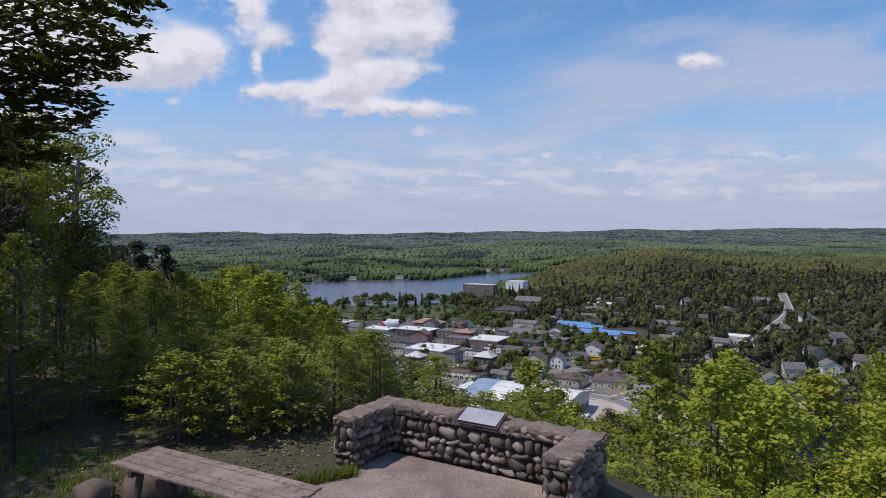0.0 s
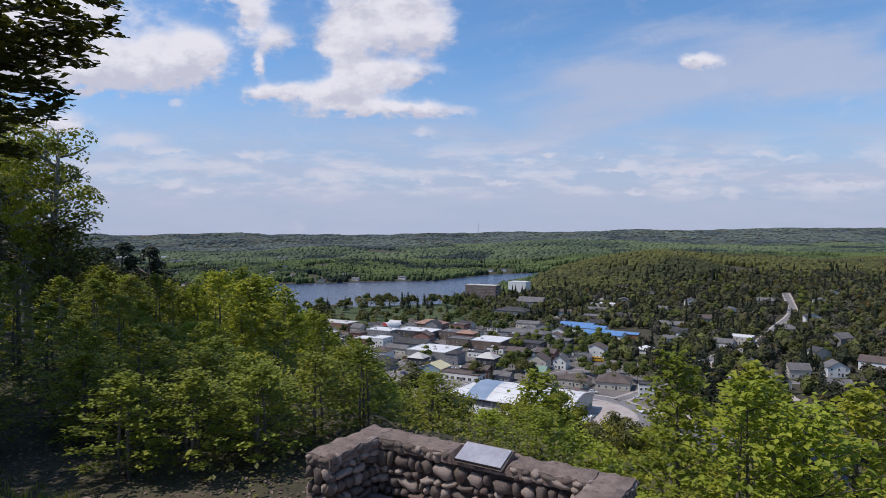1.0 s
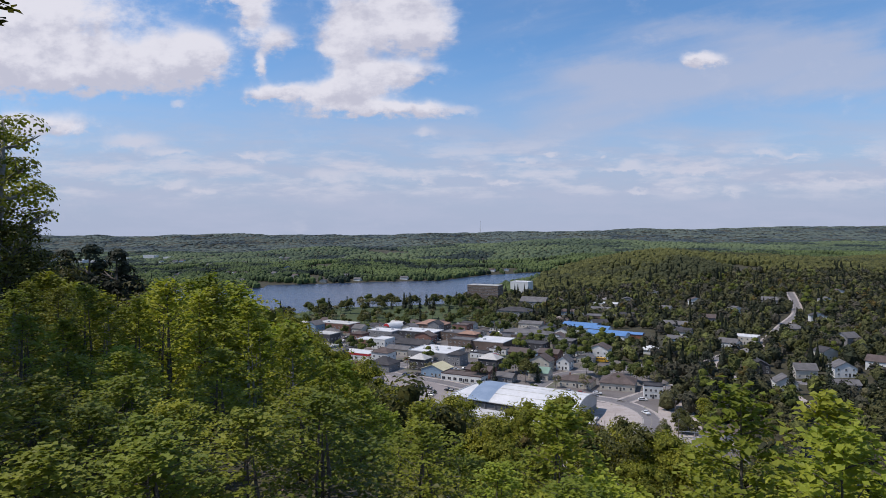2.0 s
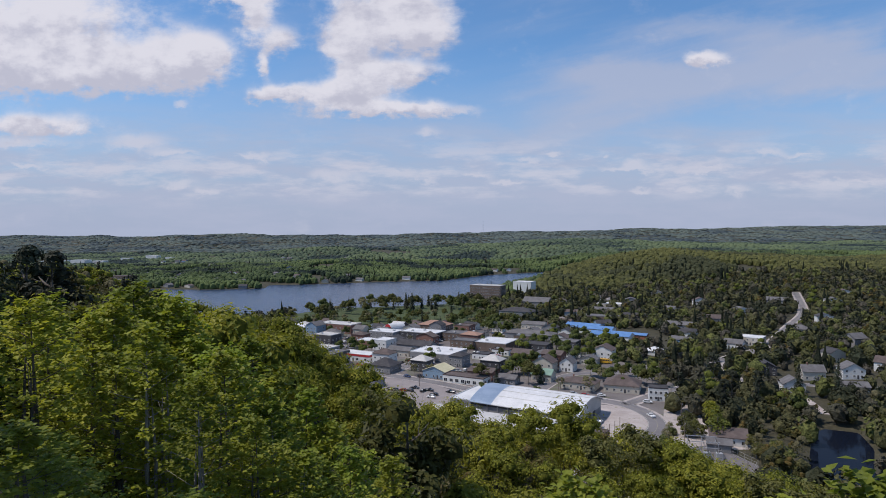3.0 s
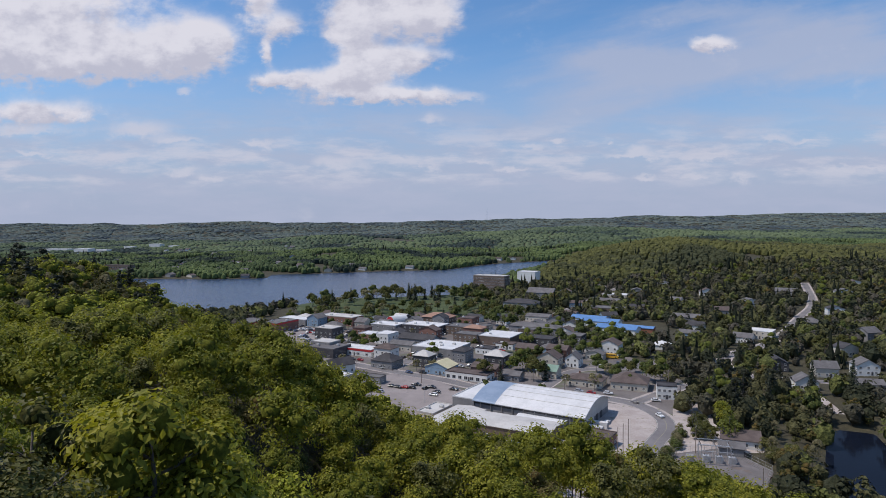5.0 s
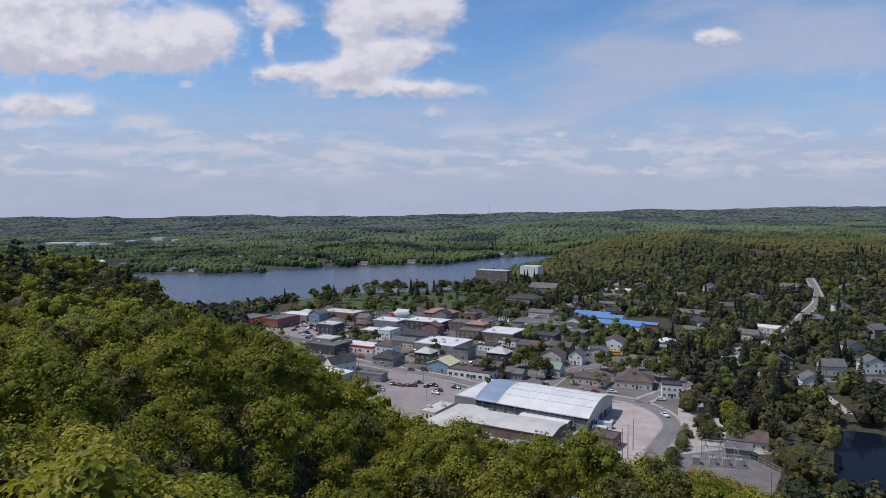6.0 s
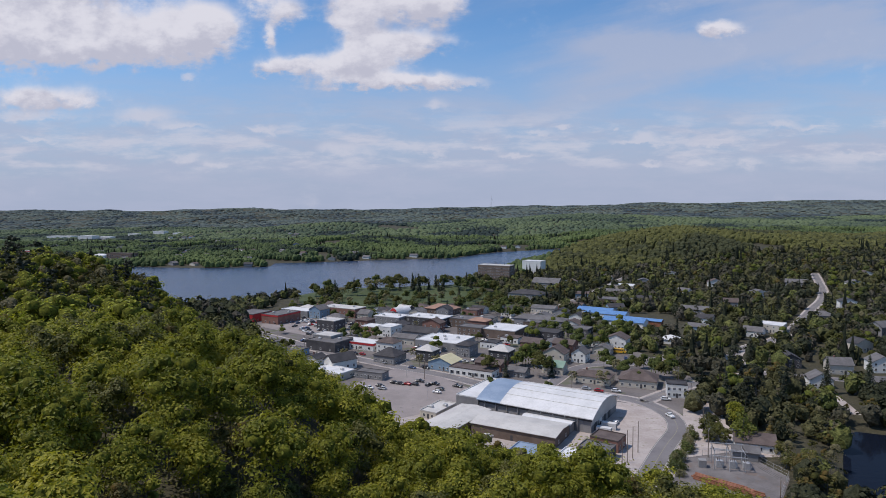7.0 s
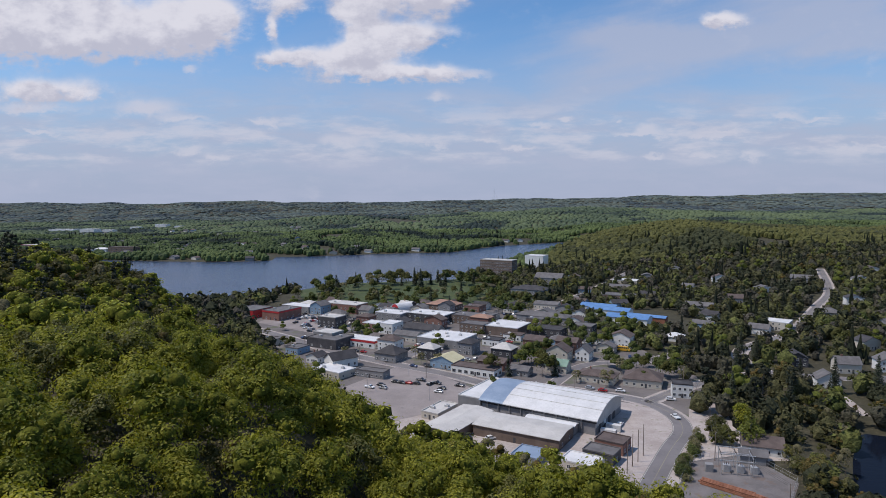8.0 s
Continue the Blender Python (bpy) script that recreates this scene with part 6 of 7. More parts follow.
def bus():
    x, y = 108, 428
    b = thing("school_bus", pose(x, y, ground_at(x, y) + 0.13, 0, 0, -25), "yellow bus standing in a yard", "bus")
    bm = add_prism(bmesh.new(), [(-5, 0.5), (5, 0.5), (5, 1.6), (3.7, 1.8), (3.5, 3.0), (-4.9, 3.1), (-5, 2.9)], -1.2, 1.2)
    part("body", bm, M["car_yellow"], b)
    for k in range(7):
        for s in (-1, 1):
            part("window", box(-4.5 + k * 1.1, s * 1.205 - 0.015, 1.9, -3.6 + k * 1.1, s * 1.205 + 0.015, 2.6), M["glass"], b)
    for sx in (-3.2, 3.2):
        for s in (-1, 1):
            part("wheel", add_tube(bmesh.new(), [(sx, s * 0.95, 0.5), (sx, s * 1.24, 0.5)], [0.5, 0.5], 12), M["tyre"], b)


bus()


# ---------------------------------------------------------------- poles, wires, substation
def pole(x, y, h, arms=1, turn=GRID, label="brown wooden utility pole with crossarm"):
    p = thing("utility_pole", pose(x, y, ground_at(x, y), 0, 0, turn), label, "pole", "utility poles")
    part("post", add_tube(bmesh.new(), [(0, 0, -1), (0, 0, h)], [0.17, 0.11], 8), M["pole_wood"], p)
    for k in range(arms):
        z = h - 0.7 - 1.1 * k
        arm = part("crossarm", box(-1.2, -0.19, z - 0.07, 1.2, -0.09, z + 0.07), M["pole_wood"], p)
        for s in (-1.1, -0.5, 0.5, 1.1):
            part("insulator", add_tube(bmesh.new(), [(s, -0.14, z + 0.07), (s, -0.14, z + 0.28)], [0.05, 0.04], 6), M["steel"], arm)
    return p


def wire(a, b, sag=1.0):
    pts = [Vector(a).lerp(Vector(b), i / 8) - Vector((0, 0, sag * 4 * (i / 8) * (1 - i / 8))) for i in range(9)]
    return tagged(new("wire", finish(add_tube(bmesh.new(), pts, [0.035] * 9, 4), "wire", M["wire"])), "thin black overhead wire strung between poles", "wire", "overhead wires")


PILES = [(62.1, 251.8), (65.5, 257.4), (68.6, 261.3), (72.2, 266.9)]
for x, y in PILES:
    pole(x, y, 12.0, 0, label="tall bare wooden pole beside the road")
LINE = [(101, 220), (96.5, 262), (106, 290), (113, 322), (118, 352)]
for x, y in LINE:
    pole(x, y, 11, 1, 60)
for a, b in zip(LINE, LINE[1:]):
    for s in (-0.9, 0.0, 0.9):
        wire((a[0] + s, a[1], ground_at(*a) + 10.5), (b[0] + s, b[1], ground_at(*b) + 10.5), 0.9)
STREET = [(28, 346), (-12, 370), (-52, 402), (-92, 436), (62, 344)]
for x, y in STREET:
    pole(x, y, 10.5)
for a, b in ((4, 0), (0, 1), (1, 2), (2, 3)):
    for s in (-0.8, 0.8):
        wire((STREET[a][0], STREET[a][1] + s, 16.4), (STREET[b][0], STREET[b][1] + s, 16.4), 0.8)


def lamp_post(x, y):
    p = thing("street_lamp", pose(x, y, ground_at(x, y), 0, 0, rng.uniform(0, 360)), "grey steel lamp post in the parking lot", "lamp post", "lot lamps")
    part("post", add_tube(bmesh.new(), [(0, 0, -0.5), (0, 0, 8.5), (0.2, 0, 8.9), (1.6, 0, 9.1)], [0.11, 0.07, 0.06, 0.05], 8), M["steel"], p)
    part("head", box(1.4, -0.16, 8.98, 2.2, 0.16, 9.16, 0.03), M["steel"], p)


for x, y in ((-9, 332), (-40, 345), (8, 340), (-22, 375)):
    lamp_post(x, y)


def substation():
    s = thing("substation", pose(97, 250, ground_at(97, 250) + 0.08, 0, 0, -14), "steel electrical substation frames in a gravel yard", "substation")
    for i in range(3):
        for j in range(2):
            part("column", add_tube(bmesh.new(), [(i * 5 - 3, j * 7, 0), (i * 5 - 3, j * 7, 7.5)], [0.14, 0.1], 6), M["steel"], s)
    for j in range(2):
        for z in (5.0, 7.2):
            part("beam", box(-3.6, j * 7 - 0.12, z, 7.6, j * 7 + 0.12, z + 0.22), M["steel"], s)
    for i in range(3):
        part("beam", box(i * 5 - 3.1, 0.13, 6.2, i * 5 - 2.9, 6.87, 6.4), M["steel"], s)
        for k in range(4):
            part("insulator", add_tube(bmesh.new(), [(i * 5 - 3, 1.2 + k * 1.5, 6.4), (i * 5 - 3, 1.2 + k * 1.5, 7.3)], [0.12, 0.08], 6), M["stone_grey"], s)
    for i in range(3):
        t = part("transformer", box(-2 + i * 4.4, 2.4, 0, 0.2 + i * 4.4, 4.4, 2.5, 0.05), M["steel"], s, "grey transformer tank")
        for k in range(3):
            part("bushing", add_tube(bmesh.new(), [(-1.5 + i * 4.4 + k * 0.6, 3.4, 2.48), (-1.5 + i * 4.4 + k * 0.6, 3.4, 3.4)], [0.12, 0.06], 6), M["stone_grey"], t)
        for k in range(6):
            part("fin", box(0.205 + i * 4.4, 2.5 + k * 0.32, 0.3, 0.6 + i * 4.4, 2.56 + k * 0.32, 2.2), M["steel"], t)
    part("kiosk", box(-8, 1, 0, -5.4, 3.4, 2.6, 0.04), M["grey_wall"], s, "grey metal kiosk")
    # stacked rust-red beams along the road side
    for k in range(12):
        b = tagged(new("steel_beam", finish(box(0, 0, 0, rng.uniform(17, 23), 0.45, 0.5, 0.04), "steel_beam", M["rust"])), "rust-red steel beam stacked on the gravel yard", "beam", "stacked beams")
        x, y = 83.2 + rng.uniform(-1, 1) + 0.62 * (k // 2), 243.4 + 0.62 * (k // 2)
        b.matrix_basis = pose(x, y, ground_at(84, 243) + 0.12 + 0.52 * (k % 2), 0, 0, -43 + rng.uniform(-1.5, 1.5))
    f = thing("fence", pose(0, 0, 0), "wire mesh fence round the substation", "fence")
    line = [(77, 243), (89, 262), (110, 267), (116.5, 244), (106, 229)]
    for a, b in zip(line, line[1:]):
        n = int(math.dist(a, b) / 3)
        for k in range(n):
            x, y = a[0] + (b[0] - a[0]) * k / n, a[1] + (b[1] - a[1]) * k / n
            part("post", add_tube(bmesh.new(), [(x, y, TOWN_Z - 0.5), (x, y, TOWN_Z + 2.4)], [0.05, 0.05], 5), M["steel"], f)
        for z in (0.3, 1.2, 2.35):
            part("rail", add_tube(bmesh.new(), [(*a, TOWN_Z + z), (*b, TOWN_Z + z)], [0.03, 0.03], 4), M["steel"], f)


substation()


def tower():
    x, y = 330, 4850
    t = thing("radio_mast", pose(x, y, ground_at(x, y)), "thin lattice radio mast on the skyline", "mast")
    part("mast", add_tube(bmesh.new(), [(0, 0, -2), (0, 0, 88)], [1.1, 0.7], 4), M["steel"], t)
    for a in range(3):
        part("guy", add_tube(bmesh.new(), [(30 * math.cos(a * 2.09), 30 * math.sin(a * 2.09), -2), (0, 0, 70)], [0.15, 0.15], 3), M["steel"], t)


tower()


def shed_yard(x, y):
    return 112 < x < 188 and 478 < y < 578


# trees standing singly in the town
def town_trees():
    spots = [(24, 377, 1, 1.1), (50, 372, 1, 1.2), (56, 380, 0, 0.9), (-6, 393, 3, 0.9), (-16, 398, 3, 0.8), (-20, 412, 3, 0.9), (52, 392, 1, 1.0), (60, 418, 0, 1.0), (44, 398, 0, 1.1), (50, 404, 0, 1.1), (90, 392, 0, 1.0), (94, 380, 3, 0.9),
             (72, 420, 0, 1.0), (90, 430, 0, 1.1), (100, 440, 2, 1.0), (86, 445, 0, 1.2), (96, 372, 0, 0.9), (84, 362, 3, 0.7), (66, 360, 3, 0.8), (100, 356, 0, 0.7), (-64, 470, 0, 1.1), (-56, 462, 2, 0.9), (-72, 462, 0, 1.0), (-50, 470, 0, 0.9),
             (-78, 540, 0, 0.9), (-60, 545, 2, 0.8), (-94, 552, 0, 0.8), (-100, 600, 0, 1.0), (-60, 600, 2, 0.9), (-30, 600, 0, 1.0), (12, 610, 0, 1.1), (30, 600, 3, 1.2), (44, 590, 0, 1.1), (52, 610, 0, 1.2), (60, 570, 3, 1.2), (70, 600, 0, 1.2), (40, 640, 0, 1.2),
             (56, 540, 0, 1.2), (66, 552, 3, 1.1), (44, 560, 0, 1.0), (20, 640, 0, 1.0), (66, 630, 3, 1.3), (50, 660, 0, 1.1), (110, 455, 0, 1.2), (118, 465, 2, 1.2), (126, 470, 0, 1.2), (112, 480, 0, 1.1), (125, 490, 2, 1.1), (104, 500, 0, 1.1), (115, 520, 0, 1.0)]
    for x, y, k, s in spots:
        pool(town_kinds[k], x, y, s)
    # garden trees between the buildings
    for i in range(430):
        x, y = rng.uniform(-150, 130), rng.uniform(340, 640)
        if inside(np.array([x]), np.array([y]), CLEAR_POLY)[0] and not on_road(np.array([x]), np.array([y]), 8)[0] and min(math.dist((x, y), h) for h in HOUSE_SPOTS) > 12 and (x > 30 or i % 2) and not shed_yard(x, y) and not inside(np.array([x]), np.array([y]), [(-60, 345), (-30, 296), (16, 322), (20, 360), (-30, 398)])[0] and not inside(np.array([x]), np.array([y]), [(-150, 520), (-80, 465), (-60, 480), (-80, 525), (-125, 570)])[0]:
            pool(town_kinds[int(rng.choice([0, 0, 1, 1, 2, 3]))], x, y, rng.uniform(0.55, 1.0) * (1.15 if x > 40 else 0.9))
    # the row of trees along the park shore
    for i in range(84):
        t = i / 83
        x, y = -150 + 205 * t + rng.uniform(-8, 8), 705 + 95 * math.sin(t * 2.2) + rng.uniform(-60, 16)
        pool(pine_kinds[1] if rng.random() < 0.25 else town_kinds[int(rng.choice([0, 1, 1, 3]))], x, y, rng.uniform(1.0, 1.6))
    for i in range(70):
        x, y = rng.uniform(-130, 70), rng.uniform(612, 690)
        if not on_road(np.array([x]), np.array([y]), 7)[0] and min(math.dist((x, y), h) for h in HOUSE_SPOTS) > 12:
            pool(town_kinds[int(rng.choice([0, 1, 1, 3]))], x, y, rng.uniform(0.7, 1.2))
    for x, y, s in ((-78, 408, 0.55), (32, 373, 0.9), (57, 372, 0.85), (-66, 622, 1.0), (-50, 640, 0.8), (-18, 640, 1.1), (0, 600, 0.9), (12, 700, 1.0), (-10, 742, 1.1)):
        pool(pine_kinds[1], x, y, s)
    # tall trees over the houses on the slope
    for i in range(520):
        x, y = rng.uniform(104, 470), rng.uniform(292, 860)
        px, py = np.array([x]), np.array([y])
        if shed_yard(x, y) or on_road(px, py, 8)[0] or inside(px, py, CLEAR_POLY)[0] or into(px, py, RIVER)[0] < 4 or min(math.dist((x + 3, y + 8), h) for h in HOUSE_SPOTS) < 15:
            continue
        r = rng.random()
        kind = pine_kinds[int(rng.integers(0, 3))] if r < 0.36 else bud_kinds[int(rng.integers(0, 2))] if r < 0.62 else town_kinds[int(rng.choice([0, 1, 1, 2]))]
        pool(kind, x, y, rng.uniform(0.75, 1.15))
    # beside the road and the substation
    plant(hill_kinds[2], 119.5, 291, 1.05)
    plant(town_kinds[2], 114, 272.5, 0.95, tall=1.1)
    for x, y, s in ((104.5, 283, 0.8), (107.5, 287, 0.85), (106, 279, 0.8), (103.5, 277.5, 0.65), (108.5, 276, 0.7)):
        plant(hill_kinds[3], x, y, s, 2.8)
    for i in range(40):
        q = i / 39
        x, y = 77 + 21 * q + rng.uniform(-2.4, 3.0), 246 + 38 * q + rng.uniform(-1.5, 1.5)
        if not on_road(np.array([x]), np.array([y]), 6.0)[0]:
            plant((bud_kinds[0], town_kinds[3], town_kinds[0])[i % 3], x, y, rng.uniform(0.42, 0.62), 2.3)
    for i in range(16):
        plant((town_kinds[3], town_kinds[1], bud_kinds[1])[i % 3], 118 + rng.uniform(0, 9), 238 + rng.uniform(0, 26) * (1 if i % 2 else 0.6), rng.uniform(0.55, 0.8), 1.2)
    for i in range(14):
        plant((town_kinds[3], town_kinds[0], town_kinds[1])[i % 3], 92 + rng.uniform(0, 24), 210 + rng.uniform(0, 8), rng.uniform(0.5, 0.75), 1.2)
    for x, y, s in ((136, 315, 0.95), (143, 322, 1.1), (150, 312, 1.0), (129, 322, 1.0), (160, 330, 1.0), (186, 340, 1.1), (204, 336, 1.2), (176, 352, 0.9), (122, 335, 0.9), (128, 300, 0.8), (143, 350, 1.1), (150, 360, 1.2), (178, 402, 1.0), (182, 430, 0.9)):
        plant(pine_kinds[0 if rng.random() < 0.6 else 2], x, y, s)
    # the close growth on the banks of the river
    for i in range(230):
        x, y = rng.uniform(100, 210), rng.uniform(205, 335)
        d = float(into(np.array([x]), np.array([y]), RIVER)[0])
        if 1.5 < d < 26 and x - 90 > (y - 262) * 0.3 and not inside(np.array([x]), np.array([y]), [(70, 222), (92, 268), (116, 268), (119, 242), (106, 225)])[0]:
            pool(bud_kinds[i % 2] if rng.random() < 0.8 else hill_kinds[3], x, y, rng.uniform(0.4, 0.8))


town_trees()
join_pool()

# ---------------------------------------------------------------- the lookout
WALL = pose(-1.45, 15.15, LOOKOUT_Z, 0, 0, -33)
T, LONG, HIGH = 0.42, 3.36, 0.90
patch("gravel_path", [(-6.0, 6.0), (-5.0, 10.5), (-2.6, 13.9), (-2.0, 14.9), (-1.5, 15.1), (1.3, 13.3), (1.2, 12.6), (3.0, 10.5), (4.0, 6.0), (3.0, -2.0), (-5.0, -2.0)], M["gravel"], "pinkish gravel floor of the lookout", "path", 0.02, 1.0)


def stone_mesh(seed, mat):
    bm = bmesh.new()
    bmesh.ops.create_icosphere(bm, subdivisions=2, radius=1.0)
    for v in bm.verts:
        n = noise.noise(v.co * 1.4 + Vector((seed * 3.7, seed, 0)))
        v.co *= 1 + 0.52 * n
        for k in range(3):
            v.co[k] = math.copysign(abs(v.co[k]) ** 0.85, v.co[k])
    return finish(bm, "stone", mat, True)


STONES = [stone_mesh(i, M[("stone_pale", "stone_grey", "stone_grey", "stone_red", "stone_pale", "stone_grey")[i % 6]]) for i in range(12)]


def stone_wall():
    w = thing("stone_wall", WALL, "low fieldstone wall with a rough mortar cap round the lookout", "wall", kind="structure")
    blocks = [(-T, -1.06, 0.0, T), (0.0, 0.0, LONG, T), (LONG, -0.98, LONG + T, T)]
    bm = bmesh.new()
    for i, (x0, y0, x1, y1) in enumerate(blocks):
        e = 0.05
        add_box(bm, x0 + (e if i != 1 else -e), y0 + e, -0.5, x1 - (e if i != 1 else -e), y1 - e, HIGH - (0.15 if i == 1 else 0.05))
    part("core", bm, M["mortar"], w, "dark rough mortar")
    r = random.Random(11)
    caps = bmesh.new()
    for x0, y0, x1, y1 in ((-T - 0.02, -1.08, 0.02, T + 0.02), (0.025, -0.02, LONG - 0.025, T + 0.02), (LONG - 0.02, -1.0, LONG + T + 0.02, T + 0.02)):
        nx, ny = max(2, int((x1 - x0) / 0.09)), max(2, int((y1 - y0) / 0.09))
        grid = [[None] * (ny + 1) for _ in range(nx + 1)]
        low = [[None] * (ny + 1) for _ in range(nx + 1)]
        for i in range(nx + 1):
            for j in range(ny + 1):
                rim = i in (0, nx) or j in (0, ny)
                x = x0 + (x1 - x0) * i / nx + (r.uniform(-0.02, 0.02) if rim else 0)
                y = y0 + (y1 - y0) * j / ny + (r.uniform(-0.02, 0.02) if rim else 0)
                z = HIGH - 0.02 - (0.12 if 1.36 < x < 2.18 and y < 0.36 else 0.0) + 0.03 * noise.noise(Vector((x * 6, y * 6, 0))) + 0.012 * noise.noise(Vector((x * 23, y * 23, 4))) - (r.uniform(0.0, 0.035) if rim else 0)
                grid[i][j] = caps.verts.new((x, y, z))
                low[i][j] = caps.verts.new((x, y, HIGH - 0.19)) if rim else None
        for i in range(nx):
            for j in range(ny):
                caps.faces.new((grid[i][j], grid[i + 1][j], grid[i + 1][j + 1], grid[i][j + 1]))
        for i in range(nx):
            for j, s in ((0, 1), (ny, -1)):
                f = (low[i][j], low[i + 1][j], grid[i + 1][j], grid[i][j])
                caps.faces.new(f if s > 0 else f[::-1])
        for j in range(ny):
            for i, s in ((0, -1), (nx, 1)):
                f = (low[i][j], low[i][j + 1], grid[i][j + 1], grid[i][j])
                caps.faces.new(f if s > 0 else f[::-1])
    part("cap", caps, M["cap"], w, "rough pinkish mortar cap")
    # faces: start, direction along, outward, length
    faces = [((0, 0), (1, 0), (0, -1), LONG, 1.0), ((-T, -1.06), (1, 0), (0, -1), T, 1.15), ((LONG, -0.98), (1, 0), (0, -1), T, 1.15), ((0, -1.06), (0, 1), (1, 0), 1.06, 0.9), ((-T, -1.06), (0, 1), (-1, 0), 1.06 + T, 0.9),
             ((LONG + T, -0.98), (0, 1), (1, 0), 0.98 + T, 0.9), ((LONG, -0.98), (0, 1), (-1, 0), 0.98, 0.9), ((0, T), (1, 0), (0, 1), LONG, 0.8)]
    for (sx, sy), (ax, ay), (ox, oy), length, proud in faces:
        z = 0.05
        row = 0
        while z < HIGH - 0.04:
            tall = r.choice((r.uniform(0.09, 0.14), r.uniform(0.15, 0.26))) if z < 0.56 else r.uniform(0.09, 0.15)
            a = -0.02 if row % 2 else 0.03
            while a < length - 0.03:
                wide = min(r.choice((r.uniform(0.08, 0.14), r.uniform(0.13, 0.22), r.uniform(0.22, 0.40))), max(length - a + 0.03, 0.08))
                c = Vector((sx + ax * (a + wide / 2) - ox * 0.03, sy + ay * (a + wide / 2) - oy * 0.03, min(z + tall / 2 + r.uniform(-0.03, 0.03), HIGH - 0.09)))
                s = Matrix.Diagonal((wide * 0.52, (0.07 + 0.03 * r.random()) * proud, tall * r.uniform(0.38, 0.58), 1))
                m = Matrix.Translation(c) @ Matrix(((ax, ox, 0, 0), (ay, oy, 0, 0), (0, 0, 1, 0), (0, 0, 0, 1))) @ Matrix.Rotation(r.uniform(-0.28, 0.28), 4, "Y") @ s
                stone = STONES[r.randrange(12)]
                if not (oy == -1 and ox == 0 and length > 2 and 1.30 < a + wide / 2 < 2.24 and c.z + tall * 0.5 > HIGH - 0.13):
                    part("stone", stone, None, w, "", m)
                a += wide + r.uniform(0.0, 0.02)
            z += tall + 0.005
            row += 1
    return w


stone_wall()


def plaque():
    p = thing("plaque", WALL @ pose(1.77, 0.0, HIGH - 0.12, 0, 0, 0), "sloping grey metal information plaque on the wall", "plaque")
    bm = bmesh.new()
    add_prism(bm, [(-0.07, 0.0), (0.33, 0.0), (0.33, 0.17), (-0.07, 0.015)], -0.38, 0.38)
    bmesh.ops.transform(bm, matrix=Matrix(((0, 1, 0, 0), (1, 0, 0, 0), (0, 0, 1, 0), (0, 0, 0, 1))), verts=bm.verts)
    part("plinth", bm, M["cap"], p, "mortar plinth")
    m = Matrix.Translation((0, 0.115, 0.098)) @ pose(0, 0, 0, math.degrees(math.atan2(0.155, 0.40)))
    plate = part("plate", box(-0.36, -0.19, 0, 0.36, 0.19, 0.018, 0.005), M["plaque"], p, "grey metal plate", m)
    part("rim", box(-0.365, -0.202, -0.006, 0.365, -0.192, 0.021), M["black_metal"], plate, "dark edge")


plaque()


def picnic_table():
    """A long plank table, its top 0.75 m over the ground."""
    a, b = Vector((-5.04, 12.96, 0)), Vector((-2.28, 11.38, 0))
    turn = math.degrees(math.atan2(b.y - a.y, b.x - a.x))
    z = ground_at(-3.7, 12.2)
    L = (b - a).length
    t = thing("picnic_table", pose(a.x, a.y, z, 0, 0, turn), "weathered grey-brown plank picnic table on the grass", "table")
    for k in range(5):
        y0 = -0.39 + k * 0.157
        part("plank", box(0 + 0.015 * (k % 2), y0 + 0.004 * (k % 2), 0.71 + 0.004 * (k % 3), L - 0.02 * (k % 3), y0 + 0.146, 0.748 + 0.004 * (k % 3), 0.007), M["old_wood"], t)
    for x in (0.45, L - 0.45):
        for s in (-1, 1):
            bm = bmesh.new()
            add_tube(bm, [(x, s * 0.22, 0.69), (x, s * 0.36, -0.1)], [0.05, 0.05], 8)
            part("leg", bm, M["dark_wood"], t, "dark red-brown leg")
        part("brace", box(x - 0.04, -0.40, 0.62, x + 0.04, 0.40, 0.708), M["dark_wood"], t)


picnic_table()


def boulder(x, y, r, label):
    bm = bmesh.new()
    bmesh.ops.create_icosphere(bm, subdivisions=3, radius=1.0)
    for v in bm.verts:
        v.co *= 1 + 0.30 * noise.noise(v.co * 1.3 + Vector((x, y, 0))) + 0.06 * noise.noise(v.co * 5)
        v.co = Vector((v.co.x * r, v.co.y * r * 0.8, v.co.z * r * 0.7))
    ob = tagged(new("boulder", finish(bm, "boulder", M["stone_red"], True)), label, "boulder")
    ob.matrix_basis = pose(x, y, ground_at(x, y) + r * 0.25)
    return ob


boulder(-4.95, 13.35, 0.48, "pinkish rounded boulder behind the picnic table")
boulder(-5.75, 13.15, 0.30, "flat pale boulder in the grass")


def post():
    x, y = -7.75, 14.4
    p = thing("lamp_post", pose(x, y, ground_at(x, y)), "dark slender post with a hooked top", "post")
    part("shaft", add_tube(bmesh.new(), [(0, 0, -0.3), (0, 0, 1.95), (0.06, 0, 2.03), (0.14, 0, 2.0)], [0.055, 0.05, 0.045, 0.04], 8), M["black_metal"], p)
    part("base", add_tube(bmesh.new(), [(0, 0, 0), (0, 0, 0.12)], [0.1, 0.08], 10), M["black_metal"], p)


post()


